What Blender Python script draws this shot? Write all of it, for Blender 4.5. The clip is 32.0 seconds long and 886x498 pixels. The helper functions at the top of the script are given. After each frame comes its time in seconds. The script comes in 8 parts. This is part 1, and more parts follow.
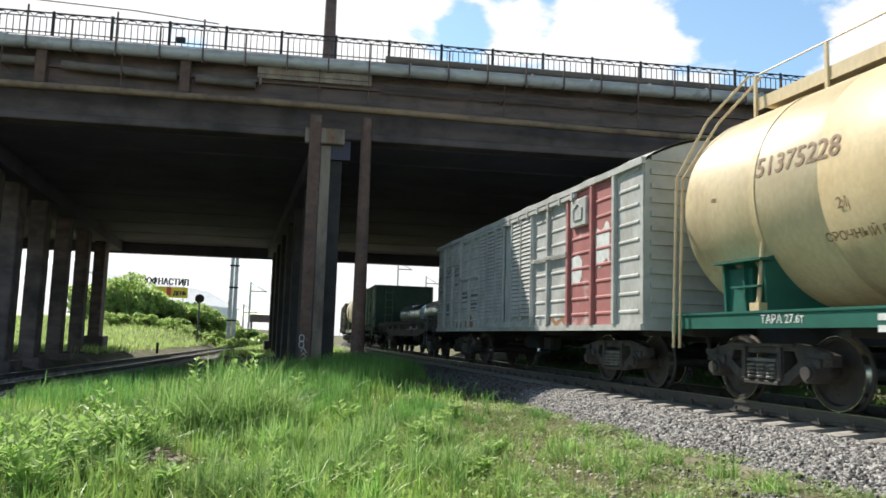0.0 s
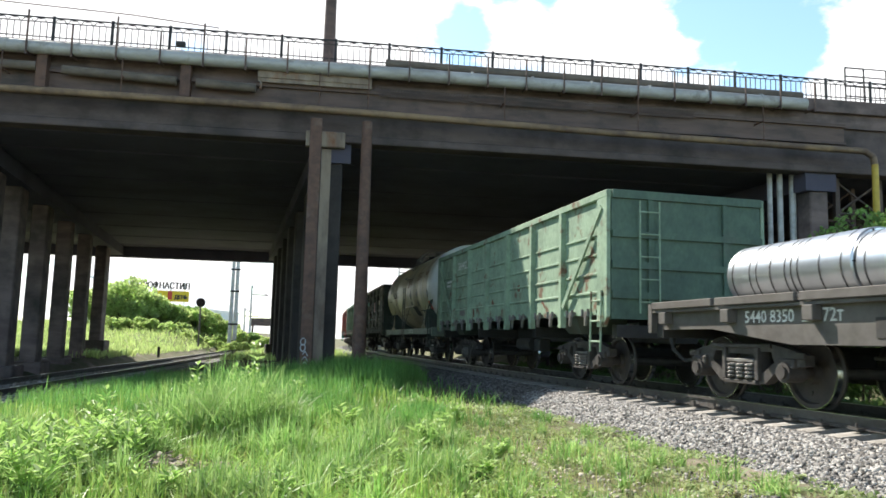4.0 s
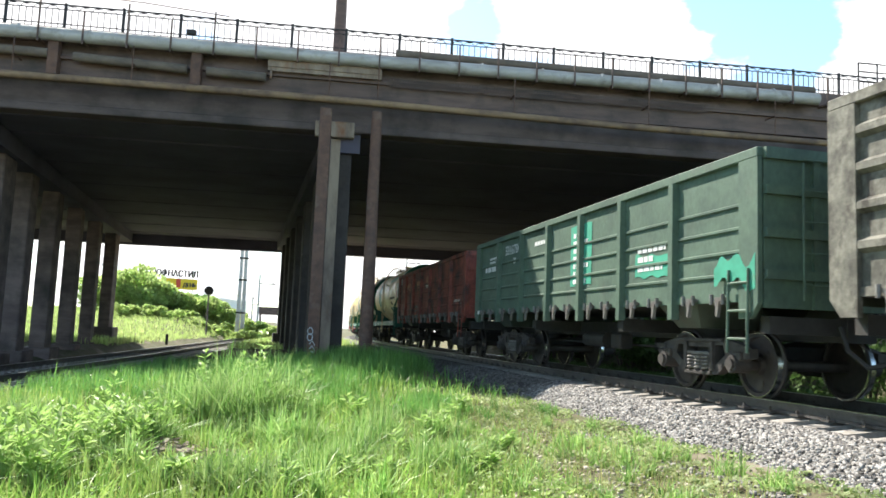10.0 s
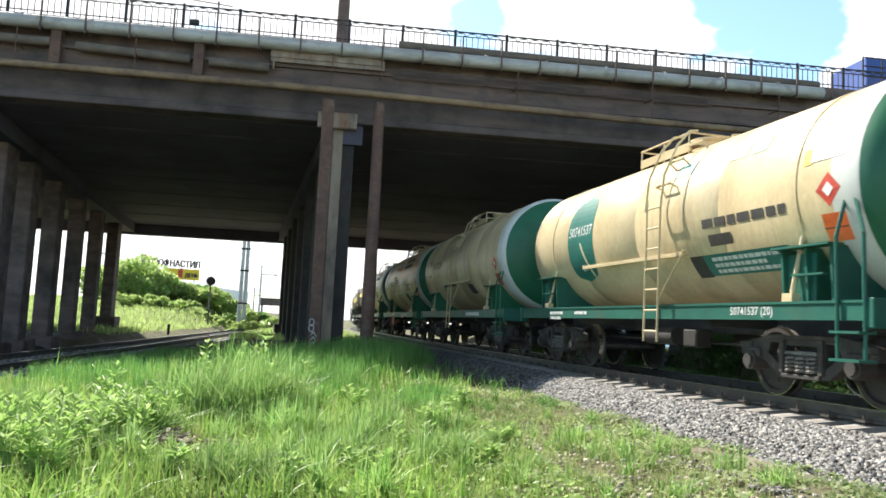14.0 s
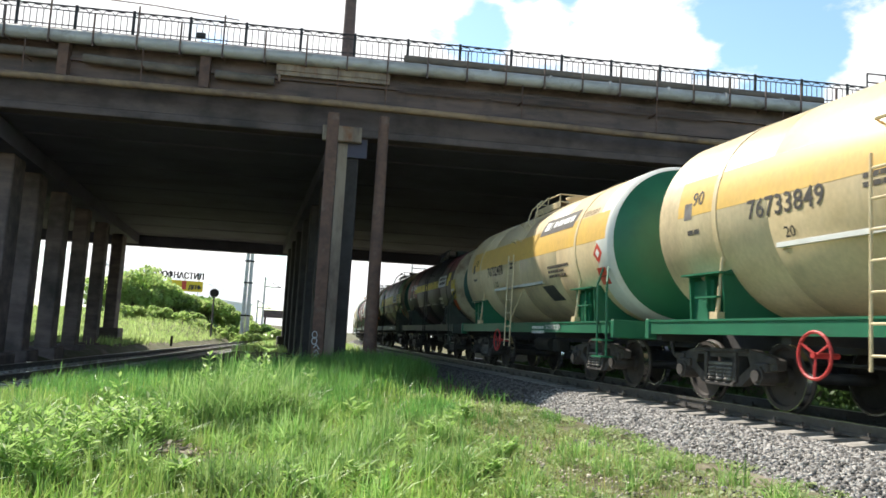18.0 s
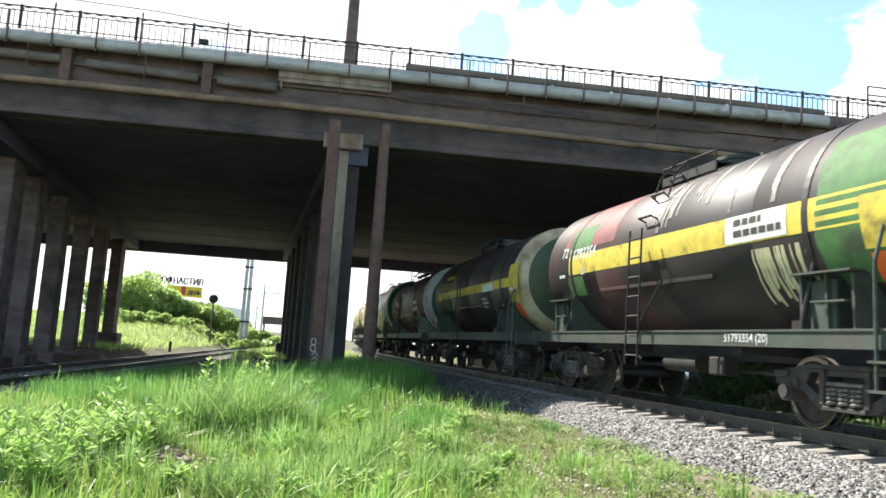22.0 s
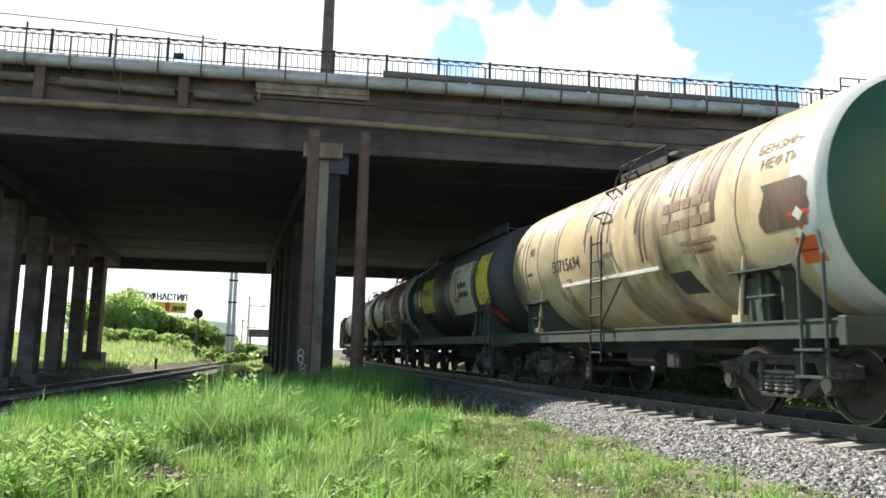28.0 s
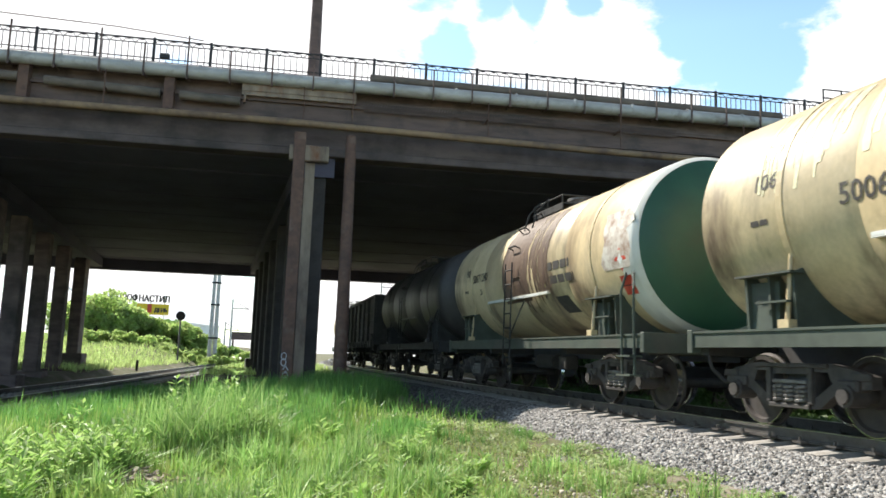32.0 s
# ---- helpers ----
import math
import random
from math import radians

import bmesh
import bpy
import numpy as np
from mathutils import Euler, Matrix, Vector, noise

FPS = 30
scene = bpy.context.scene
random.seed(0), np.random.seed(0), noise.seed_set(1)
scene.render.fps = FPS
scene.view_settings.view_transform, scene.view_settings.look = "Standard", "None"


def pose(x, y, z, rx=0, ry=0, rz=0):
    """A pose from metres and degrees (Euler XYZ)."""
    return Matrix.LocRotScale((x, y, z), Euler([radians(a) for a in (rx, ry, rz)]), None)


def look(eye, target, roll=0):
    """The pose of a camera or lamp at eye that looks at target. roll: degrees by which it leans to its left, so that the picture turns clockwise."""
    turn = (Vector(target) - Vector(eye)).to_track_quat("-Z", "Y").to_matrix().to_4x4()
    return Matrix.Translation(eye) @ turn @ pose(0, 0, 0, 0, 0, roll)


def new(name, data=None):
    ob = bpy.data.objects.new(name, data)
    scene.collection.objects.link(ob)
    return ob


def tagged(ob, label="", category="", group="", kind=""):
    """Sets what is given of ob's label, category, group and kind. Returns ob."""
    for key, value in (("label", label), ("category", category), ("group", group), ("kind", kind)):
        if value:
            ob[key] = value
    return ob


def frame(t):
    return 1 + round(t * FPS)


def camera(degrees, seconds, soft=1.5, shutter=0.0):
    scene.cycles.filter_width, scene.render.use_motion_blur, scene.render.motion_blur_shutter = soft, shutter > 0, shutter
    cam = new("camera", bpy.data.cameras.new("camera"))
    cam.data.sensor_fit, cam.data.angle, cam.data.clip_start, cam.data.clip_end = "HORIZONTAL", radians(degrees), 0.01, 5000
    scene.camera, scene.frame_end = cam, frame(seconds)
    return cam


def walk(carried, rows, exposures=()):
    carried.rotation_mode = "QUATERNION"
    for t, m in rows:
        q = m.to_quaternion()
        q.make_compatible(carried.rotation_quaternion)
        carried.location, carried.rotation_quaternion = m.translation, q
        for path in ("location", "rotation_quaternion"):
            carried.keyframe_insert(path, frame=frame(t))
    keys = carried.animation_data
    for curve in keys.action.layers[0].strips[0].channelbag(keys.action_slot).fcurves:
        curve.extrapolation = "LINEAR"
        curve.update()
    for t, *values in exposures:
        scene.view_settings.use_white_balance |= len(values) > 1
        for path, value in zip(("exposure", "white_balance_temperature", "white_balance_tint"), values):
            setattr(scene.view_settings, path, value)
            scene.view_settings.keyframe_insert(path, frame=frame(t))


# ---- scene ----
# The eye stays in one place; the picture sways: seconds, turn right of +Y, tilt up, lean of the picture (degrees).
EYE = Vector((0, 0, 0.73))
VIEW = [
    (0, 14.88, 6.60, 1.76), (0.5, 14.93, 6.81, 0.97), (1, 14.94, 7.05, 0.65), (1.5, 15.03, 7.17, 1.07),
    (2, 15.03, 7.11, 0.87), (2.5, 14.92, 7.02, 0.83), (3, 14.92, 6.90, 1.37), (3.5, 14.87, 6.84, 1.43),
    (5.5, 14.61, 6.62, 1.96), (6, 14.63, 6.54, 2.08), (6.5, 14.50, 6.44, 2.11), (7, 14.49, 6.35, 2.07),
    (7.5, 14.48, 6.32, 1.98), (8, 14.40, 6.21, 1.94), (8.5, 14.35, 6.20, 2.02), (9, 14.41, 6.21, 2.00),
    (9.5, 14.36, 6.17, 2.25), (10, 14.24, 6.15, 2.30), (10.5, 14.23, 6.15, 2.45), (11, 14.20, 6.04, 2.51),
    (11.5, 14.18, 5.97, 2.44), (12, 14.15, 5.87, 2.55), (12.5, 14.19, 5.77, 2.45), (13, 14.13, 5.64, 2.40),
    (13.5, 14.13, 5.60, 2.51), (14, 14.13, 5.56, 2.72), (14.5, 14.01, 5.56, 2.78), (16.5, 13.77, 6.24, 2.96),
    (17, 13.80, 6.40, 3.16), (17.5, 13.79, 6.50, 3.17), (18, 13.81, 6.54, 3.12), (18.5, 13.86, 6.57, 3.26),
    (19, 13.89, 6.58, 3.26), (19.5, 13.93, 6.57, 3.38), (20, 13.89, 6.59, 3.41), (20.5, 13.89, 6.64, 3.50),
    (21, 13.82, 6.75, 3.67), (21.5, 13.82, 6.90, 3.55), (22, 13.78, 7.14, 3.70), (22.5, 13.90, 7.35, 3.90),
    (23, 13.88, 7.54, 4.02), (23.5, 13.87, 7.65, 4.00), (24, 13.87, 7.69, 3.84), (24.5, 13.84, 7.62, 3.78),
    (25, 13.87, 7.53, 3.80), (25.5, 13.83, 7.47, 4.06), (27.5, 14.22, 7.65, 1.75), (28, 14.95, 7.58, 1.33),
    (28.5, 15.52, 7.62, 1.37), (29, 16.14, 7.74, 1.34), (29.5, 16.37, 7.85, 1.36), (30, 16.47, 7.94, 1.50),
    (30.5, 16.42, 8.02, 1.78), (31, 16.32, 8.00, 1.80), (31.5, 16.19, 8.04, 1.98), (32, 16.06, 7.97, 1.91),
]
# stops, kelvin and tint through the shot
EXPOSURES = [(t, e + 0.18, 6600, 9) for t, e in ((0.0, 0.18), (1.0, 0.27), (3.0, 0.68), (6.0, 0.66), (7.0, 0.62), (9.0, 0.92), (12.0, 0.9), (13.0, 0.9), (14.5, 0.62), (17.0, 0.55), (19.0, 0.42), (20.0, 0.5), (21.0, 0.72), (23.0, 0.87), (25.0, 0.78), (28.0, 0.54), (29.0, 0.56), (30.0, 0.70), (32.0, 0.58))]


def view_pose(turn, tilt, lean):
    y, p = radians(turn), radians(tilt)
    ahead = Vector((math.sin(y) * math.cos(p), math.cos(y) * math.cos(p), math.sin(p)))
    return look(EYE, EYE + ahead, lean)


cam = camera(59.56, 32.0, soft=1.6, shutter=0.12)
walk(cam, [(t, view_pose(a, b, c)) for t, a, b, c in VIEW], exposures=EXPOSURES)

# ---- world and sun ----
SUN_AZ, SUN_EL = -31.0, 45.5   # degrees right of +Y, degrees up
world = bpy.data.worlds.new("sky")
scene.world = world
world.use_nodes = True


def build_sky():
    nt = world.node_tree
    nt.nodes.clear()
    n = nt.nodes.new
    sky = n("ShaderNodeTexSky")
    sky.sky_type, sky.sun_disc = "NISHITA", False
    sky.sun_elevation, sky.sun_rotation = radians(SUN_EL), radians(SUN_AZ)
    sky.air_density, sky.dust_density, sky.ozone_density = 1.0, 0.6, 1.5
    geo = n("ShaderNodeTexCoord")
    # flat cloud layer: direction divided by height
    sep = n("ShaderNodeSeparateXYZ")
    nt.links.new(geo.outputs["Generated"], sep.inputs[0])
    up = n("ShaderNodeMath"); up.operation = "MAXIMUM"; up.inputs[1].default_value = 0.0
    nt.links.new(sep.outputs["Z"], up.inputs[0])
    add = n("ShaderNodeMath"); add.operation = "ADD"; add.inputs[1].default_value = 0.22
    nt.links.new(up.outputs[0], add.inputs[0])
    div = n("ShaderNodeVectorMath"); div.operation = "DIVIDE"
    comb = n("ShaderNodeCombineXYZ")
    for i in range(3):
        nt.links.new(add.outputs[0], comb.inputs[i])
    nt.links.new(geo.outputs["Generated"], div.inputs[0]); nt.links.new(comb.outputs[0], div.inputs[1])
    shift = n("ShaderNodeVectorMath"); shift.operation = "ADD"; shift.inputs[1].default_value = (CLOUD_SHIFT)
    nt.links.new(div.outputs[0], shift.inputs[0])
    noi = n("ShaderNodeTexNoise")
    noi.inputs["Scale"].default_value, noi.inputs["Detail"].default_value, noi.inputs["Roughness"].default_value = 6.0, 8.0, 0.58
    nt.links.new(shift.outputs[0], noi.inputs["Vector"])

    def calc(op, a, b):
        m = n("ShaderNodeMath"); m.operation = op
        for i, v in enumerate((a, b)):
            if isinstance(v, (int, float)):
                m.inputs[i].default_value = v
            else:
                nt.links.new(v, m.inputs[i])
        return m.outputs[0]

    def lobe(az, el, r):
        a, e = radians(az), radians(el)
        d = n("ShaderNodeVectorMath"); d.operation = "DISTANCE"
        d.inputs[1].default_value = (math.sin(a) * math.cos(e), math.cos(a) * math.cos(e), math.sin(e))
        nt.links.new(geo.outputs["Generated"], d.inputs[0])
        return calc("SUBTRACT", 1.0, calc("DIVIDE", d.outputs["Value"], radians(r)))

    banks = -0.42
    for one in CLOUD_BANKS:
        banks = calc("MAXIMUM", lobe(*one), banks)
    gaps = 0.0
    for one in CLOUD_GAPS:
        gaps = calc("MAXIMUM", lobe(*one), gaps)
    amount = calc("SUBTRACT", calc("ADD", calc("MULTIPLY", calc("SUBTRACT", noi.outputs["Fac"], 0.5), 3.0), banks), calc("MULTIPLY", gaps, 1.3))
    ramp = n("ShaderNodeMapRange")
    ramp.interpolation_type = "SMOOTHSTEP"
    ramp.inputs["From Min"].default_value, ramp.inputs["From Max"].default_value = -0.12, 0.42
    ramp.inputs["To Min"].default_value = HAZE
    nt.links.new(amount, ramp.inputs["Value"])
    cloud = n("ShaderNodeRGB"); cloud.outputs[0].default_value = (13.6, 13.7, 14.0, 1)
    mix = n("ShaderNodeMix"); mix.data_type = "RGBA"
    nt.links.new(ramp.outputs[0], mix.inputs["Factor"])
    tint = n("ShaderNodeMix"); tint.data_type, tint.blend_type = "RGBA", "MULTIPLY"
    tint.inputs["Factor"].default_value = 1.0
    # pale bright air low down, deeper blue overhead
    low = n("ShaderNodeMapRange")
    low.inputs["From Min"].default_value, low.inputs["From Max"].default_value = 0.40, 0.70
    nt.links.new(sep.outputs["Z"], low.inputs["Value"])
    air = n("ShaderNodeMix"); air.data_type = "RGBA"
    air.inputs["A"].default_value, air.inputs["B"].default_value = (2.45, 2.75, 2.7, 1), (1.0, 0.85, 0.75, 1)
    nt.links.new(low.outputs[0], air.inputs["Factor"]); nt.links.new(air.outputs["Result"], tint.inputs["B"])
    nt.links.new(sky.outputs[0], tint.inputs["A"])
    nt.links.new(tint.outputs["Result"], mix.inputs["A"]); nt.links.new(cloud.outputs[0], mix.inputs["B"])
    bg = n("ShaderNodeBackground"); bg.inputs["Strength"].default_value = SKY
    nt.links.new(mix.outputs["Result"], bg.inputs["Color"])
    out = n("ShaderNodeOutputWorld")
    nt.links.new(bg.outputs[0], out.inputs["Surface"])


CLOUD_SHIFT = (0.35, 0.1, 0.0)
# cumulus over the bridge and the blue gaps between: degrees right of +Y, degrees up, radius in degrees
CLOUD_BANKS = [(-14, 24, 13), (-3, 25, 13), (7, 23, 9), (20.5, 24.0, 4.8), (25, 23, 5), (28.5, 21.8, 5.6), (31, 20.5, 4.0), (25, 19, 5), (34, 17.5, 4), (46.5, 21.5, 5.6), (44, 17, 4.0), (-6, 6, 12), (10, 5, 12)]
CLOUD_GAPS = [(16.0, 22.5, 2.4), (16.2, 19, 1.8), (37.6, 21.5, 5.0), (36, 26, 6), (41, 27, 6), (33.8, 23.2, 2.5), (26, 25.5, 2.0), (19.5, 25.2, 2.2), (22.0, 25.6, 1.8)]
SKY, HAZE = 0.062, 0.03
build_sky()
sun = new("sun", bpy.data.lights.new("sun", "SUN"))
sun.data.energy, sun.data.angle, sun.data.color = 5.0, radians(0.55), (1.0, 0.95, 0.86)
_a, _e = radians(SUN_AZ), radians(SUN_EL)
TO_SUN = Vector((math.sin(_a) * math.cos(_e), math.cos(_a) * math.cos(_e), math.sin(_e)))
sun.matrix_world = look(TO_SUN * 200, (0, 0, 0))

# ---- materials ----
MATS = {}


def mat(name, col, col2=None, scale=3.0, mix=(0.4, 0.65), rough=0.6, metal=0.0, bump=0.0, bscale=40.0, stretch=(1, 1, 1),
        dirt=None, dirt_mix=(0.5, 0.8), dirt_scale=1.2, dirt_stretch=(1, 1, 1), vary=0.0, trans=0.0, detail=6.0, fine=0.0):
    """Paint or stone with two scales of variation: col to col2 by a noise, then dirt by a coarser one."""
    if name in MATS:
        return MATS[name]
    m = bpy.data.materials.new(name)
    MATS[name] = m
    m.use_nodes = True
    nt = m.node_tree
    n, link = nt.nodes.new, nt.links.new
    bsdf = nt.nodes["Principled BSDF"]
    tc = n("ShaderNodeTexCoord")

    def layer(sc, st, det):
        mp = n("ShaderNodeMapping"); mp.inputs["Scale"].default_value = st
        link(tc.outputs["Object"], mp.inputs["Vector"])
        t = n("ShaderNodeTexNoise")
        t.inputs["Scale"].default_value, t.inputs["Detail"].default_value, t.inputs["Roughness"].default_value = sc, det, 0.62
        link(mp.outputs[0], t.inputs["Vector"])
        return t

    def blend(fac, a, b):
        x = n("ShaderNodeMix"); x.data_type = "RGBA"
        link(fac, x.inputs["Factor"])
        for sock, v in (("A", a), ("B", b)):
            if isinstance(v, tuple):
                x.inputs[sock].default_value = (*v, 1)
            else:
                link(v, x.inputs[sock])
        return x.outputs["Result"]

    def ramp(t, lo, hi):
        r = n("ShaderNodeMapRange")
        r.inputs["From Min"].default_value, r.inputs["From Max"].default_value = lo, hi
        link(t, r.inputs["Value"])
        return r.outputs[0]

    col2 = col2 or tuple(c * 0.72 for c in col)
    a = layer(scale, stretch, detail)
    out = blend(ramp(a.outputs["Fac"], *mix), col, col2)
    if dirt:
        b = layer(dirt_scale, dirt_stretch, 8.0)
        out = blend(ramp(b.outputs["Fac"], *dirt_mix), out, dirt)
    if fine:
        # small scuffs and grime
        f = layer(17.0, (1, 1, 0.55), 9.0)
        hv, fv = n("ShaderNodeHueSaturation"), n("ShaderNodeMapRange")
        fv.inputs["From Min"].default_value, fv.inputs["From Max"].default_value = 0.32, 0.68
        fv.inputs["To Min"].default_value, fv.inputs["To Max"].default_value = 1 - fine, 1 + fine
        link(f.outputs["Fac"], fv.inputs["Value"]); link(fv.outputs[0], hv.inputs["Value"]); link(out, hv.inputs["Color"])
        out = hv.outputs[0]
    if vary:
        oi = n("ShaderNodeObjectInfo")
        hs = n("ShaderNodeHueSaturation")
        v = n("ShaderNodeMapRange")
        v.inputs["To Min"].default_value, v.inputs["To Max"].default_value = 1 - vary, 1 + vary
        link(oi.outputs["Random"], v.inputs["Value"]); link(v.outputs[0], hs.inputs["Value"]); link(out, hs.inputs["Color"])
        out = hs.outputs[0]
    link(out, bsdf.inputs["Base Color"])
    bsdf.inputs["Roughness"].default_value, bsdf.inputs["Metallic"].default_value = rough, metal
    if bump:
        c = layer(bscale, (1, 1, 1), 5.0)
        bp = n("ShaderNodeBump"); bp.inputs["Strength"].default_value, bp.inputs["Distance"].default_value = bump, 0.02
        link(c.outputs["Fac"], bp.inputs["Height"]); link(bp.outputs[0], bsdf.inputs["Normal"])
    if trans:
        tr = n("ShaderNodeBsdfTranslucent"); link(out, tr.inputs["Color"])
        ms = n("ShaderNodeMixShader"); ms.inputs[0].default_value = trans
        link(bsdf.outputs[0], ms.inputs[1]); link(tr.outputs[0], ms.inputs[2])
        link(ms.outputs[0], nt.nodes["Material Output"].inputs["Surface"])
    return m


# ---- mesh helpers ----
def finish(name, bm, material, smooth=False):
    me = bpy.data.meshes.new(name)
    bm.normal_update()
    bm.to_mesh(me)
    bm.free()
    for one in (material if isinstance(material, (list, tuple)) else (material,)):
        me.materials.append(one)
    if smooth:
        me.polygons.foreach_set("use_smooth", [True] * len(me.polygons))
        me.set_sharp_from_angle(angle=radians(38))
    return me


def part(name, bm, material, parent, label="", m=None, smooth=False):
    ob = new(name, finish(name, bm, material, smooth) if isinstance(bm, bmesh.types.BMesh) else bm)
    ob.parent = parent
    if m is not None:
        ob.matrix_basis = m
    if label:
        ob["label"] = label
    return ob


def thing(name, label, category, m=None, group="", kind="", bm=None, material=None, smooth=False):
    ob = new(name, finish(name, bm, material, smooth) if bm is not None else None)
    if m is not None:
        ob.matrix_basis = m
    return tagged(ob, label, category, group, kind)


def box(bm, x0, x1, y0, y1, z0, z1, m=None, bev=0.0):
    c = [(x0, y0, z0), (x1, y0, z0), (x1, y1, z0), (x0, y1, z0), (x0, y0, z1), (x1, y0, z1), (x1, y1, z1), (x0, y1, z1)]
    vs = [bm.verts.new(m @ Vector(p) if m is not None else p) for p in c]
    fs = [bm.faces.new([vs[i] for i in q]) for q in ((0, 3, 2, 1), (4, 5, 6, 7), (0, 1, 5, 4), (1, 2, 6, 5), (2, 3, 7, 6), (3, 0, 4, 7))]
    if bev:
        es = list({e for f in fs for e in f.edges})
        bmesh.ops.bevel(bm, geom=es, offset=bev, segments=1, affect="EDGES")
    return fs


def rod(bm, p0, p1, r, seg=8, r1=None, caps=True):
    p0, p1 = Vector(p0), Vector(p1)
    d = (p1 - p0).normalized()
    a = d.orthogonal().normalized()
    b = d.cross(a)
    r1 = r if r1 is None else r1
    rings = []
    for p, q in ((p0, r), (p1, r1)):
        rings.append([bm.verts.new(p + (a * math.cos(t) + b * math.sin(t)) * q) for t in (2 * math.pi * i / seg for i in range(seg))])
    for i in range(seg):
        j = (i + 1) % seg
        bm.faces.new((rings[0][i], rings[0][j], rings[1][j], rings[1][i]))
    if caps:
        bm.faces.new(rings[0][::-1])
        bm.faces.new(rings[1])


def pipe(bm, pts, r, seg=8):
    for a, b in zip(pts, pts[1:]):
        rod(bm, a, b, r, seg)


def strip(bm, pts, w0, w1, z0, z1, normals):
    """A bar of rectangular section swept along pts: w0..w1 along each normal, z0..z1 up."""
    rings = []
    for p, nn in zip(pts, normals):
        rings.append([bm.verts.new((p[0] + nn[0] * w, p[1] + nn[1] * w, p[2] + z)) for w, z in ((w0, z0), (w1, z0), (w1, z1), (w0, z1))])
    for r, q in zip(rings, rings[1:]):
        for i in range(4):
            j = (i + 1) % 4
            bm.faces.new((r[i], q[i], q[j], r[j]))
    bm.faces.new(rings[0]); bm.faces.new(rings[-1][::-1])


def lathe(bm, prof, seg=48, cap0=False, cap1=False, x_axis=True, m=None):
    """Turn (x, r) pairs about the x axis."""
    rings = []
    for x, r in prof:
        ring = []
        for i in range(seg):
            t = 2 * math.pi * i / seg
            p = Vector((x, r * math.sin(t), r * math.cos(t)))
            ring.append(bm.verts.new(m @ p if m is not None else p))
        rings.append(ring)
    for a, b in zip(rings, rings[1:]):
        for i in range(seg):
            j = (i + 1) % seg
            bm.faces.new((a[i], a[j], b[j], b[i]))
    if cap0:
        bm.faces.new(rings[0][::-1])
    if cap1:
        bm.faces.new(rings[-1])


TEXTS = {}


def text_mesh(body, size):
    """The outlines of a word as a flat mesh in x and y, centred."""
    key = (body, size)
    if key not in TEXTS:
        cu = bpy.data.curves.new("word", "FONT")
        cu.body, cu.size, cu.align_x, cu.align_y, cu.resolution_u = body, size, "CENTER", "CENTER", 2
        cu.offset = 0.012 * size
        ob = bpy.data.objects.new("word", cu)
        scene.collection.objects.link(ob)
        me = bpy.data.meshes.new_from_object(ob.evaluated_get(bpy.context.evaluated_depsgraph_get()))
        if 0.15 < size < 1:
            # cut tall strokes so that they can follow a curved barrel
            bm = bmesh.new()
            bm.from_mesh(me)
            for k in range(-6, 7):
                bmesh.ops.bisect_plane(bm, geom=bm.verts[:] + bm.edges[:] + bm.faces[:], plane_co=(0, k * 0.075, 0), plane_no=(0, 1, 0))
            bm.to_mesh(me)
            bm.free()
        co = np.empty(len(me.vertices) * 3)
        me.vertices.foreach_get("co", co)
        TEXTS[key] = (co.reshape(-1, 3), [tuple(p.vertices) for p in me.polygons])
        bpy.data.objects.remove(ob)
        bpy.data.curves.remove(cu)
        bpy.data.meshes.remove(me)
    return TEXTS[key]


# ---- the railway: straight past the eye, then a wide bend to the right ----
TRACK_X, BEND_Y, BEND_R = 7.8, 6.0, 620.0


def on_track(s):
    """Point and direction (towards +s) of the track's middle at s metres; the train comes from large s."""
    if s <= BEND_Y:
        return Vector((TRACK_X, s, 0)), Vector((0, 1, 0))
    a = (s - BEND_Y) / BEND_R
    return Vector((TRACK_X + BEND_R * (1 - math.cos(a)), BEND_Y + BEND_R * math.sin(a), 0)), Vector((math.sin(a), math.cos(a), 0))


def gone(t):
    """How far the train has rolled at t seconds."""
    return 7.098 * t + 0.011114 * t * t + 0.000122 * t ** 3


def wagon_pose(mid, base, t):
    s = mid - gone(t)
    f, r = on_track(s - base / 2)[0], on_track(s + base / 2)[0]
    d = (f - r).normalized()
    return Matrix.Translation((f + r) / 2) @ Matrix.Rotation(math.atan2(d.y, d.x), 4, "Z")


# bridge axes: u along the deck (to the right), v across it (away)
BR = radians(-6.685)
BU, BV = Vector((math.cos(BR), math.sin(BR), 0)), Vector((-math.sin(BR), math.cos(BR), 0))
BM = Matrix(((BU.x, BV.x, 0, 5.70), (BU.y, BV.y, 0, 22.5), (0, 0, 1, 0), (0, 0, 0, 1)))
BENT = -0.1173   # the bents run along the railway: du for each dv

# ---- ground ----
SOIL = mat("soil_and_thatch", (0.10, 0.115, 0.045), (0.15, 0.13, 0.08), scale=1.6, mix=(0.42, 0.6), rough=0.95, bump=0.6, bscale=25,
           dirt=(0.26, 0.225, 0.175), dirt_mix=(0.56, 0.68), dirt_scale=0.6)
BALLAST = mat("crushed_stone", (0.19, 0.182, 0.175), (0.09, 0.086, 0.082), scale=22, rough=0.9, bump=1.0, bscale=18, dirt=(0.12, 0.11, 0.10), dirt_mix=(0.5, 0.75), dirt_scale=0.8)
OILY = mat("oily_ballast", (0.06, 0.055, 0.05), (0.03, 0.027, 0.025), scale=20, rough=0.9, bump=1.0, bscale=16)
STONE = mat("loose_stone", (0.46, 0.45, 0.44), (0.27, 0.26, 0.255), scale=9, rough=0.85, vary=0.0)
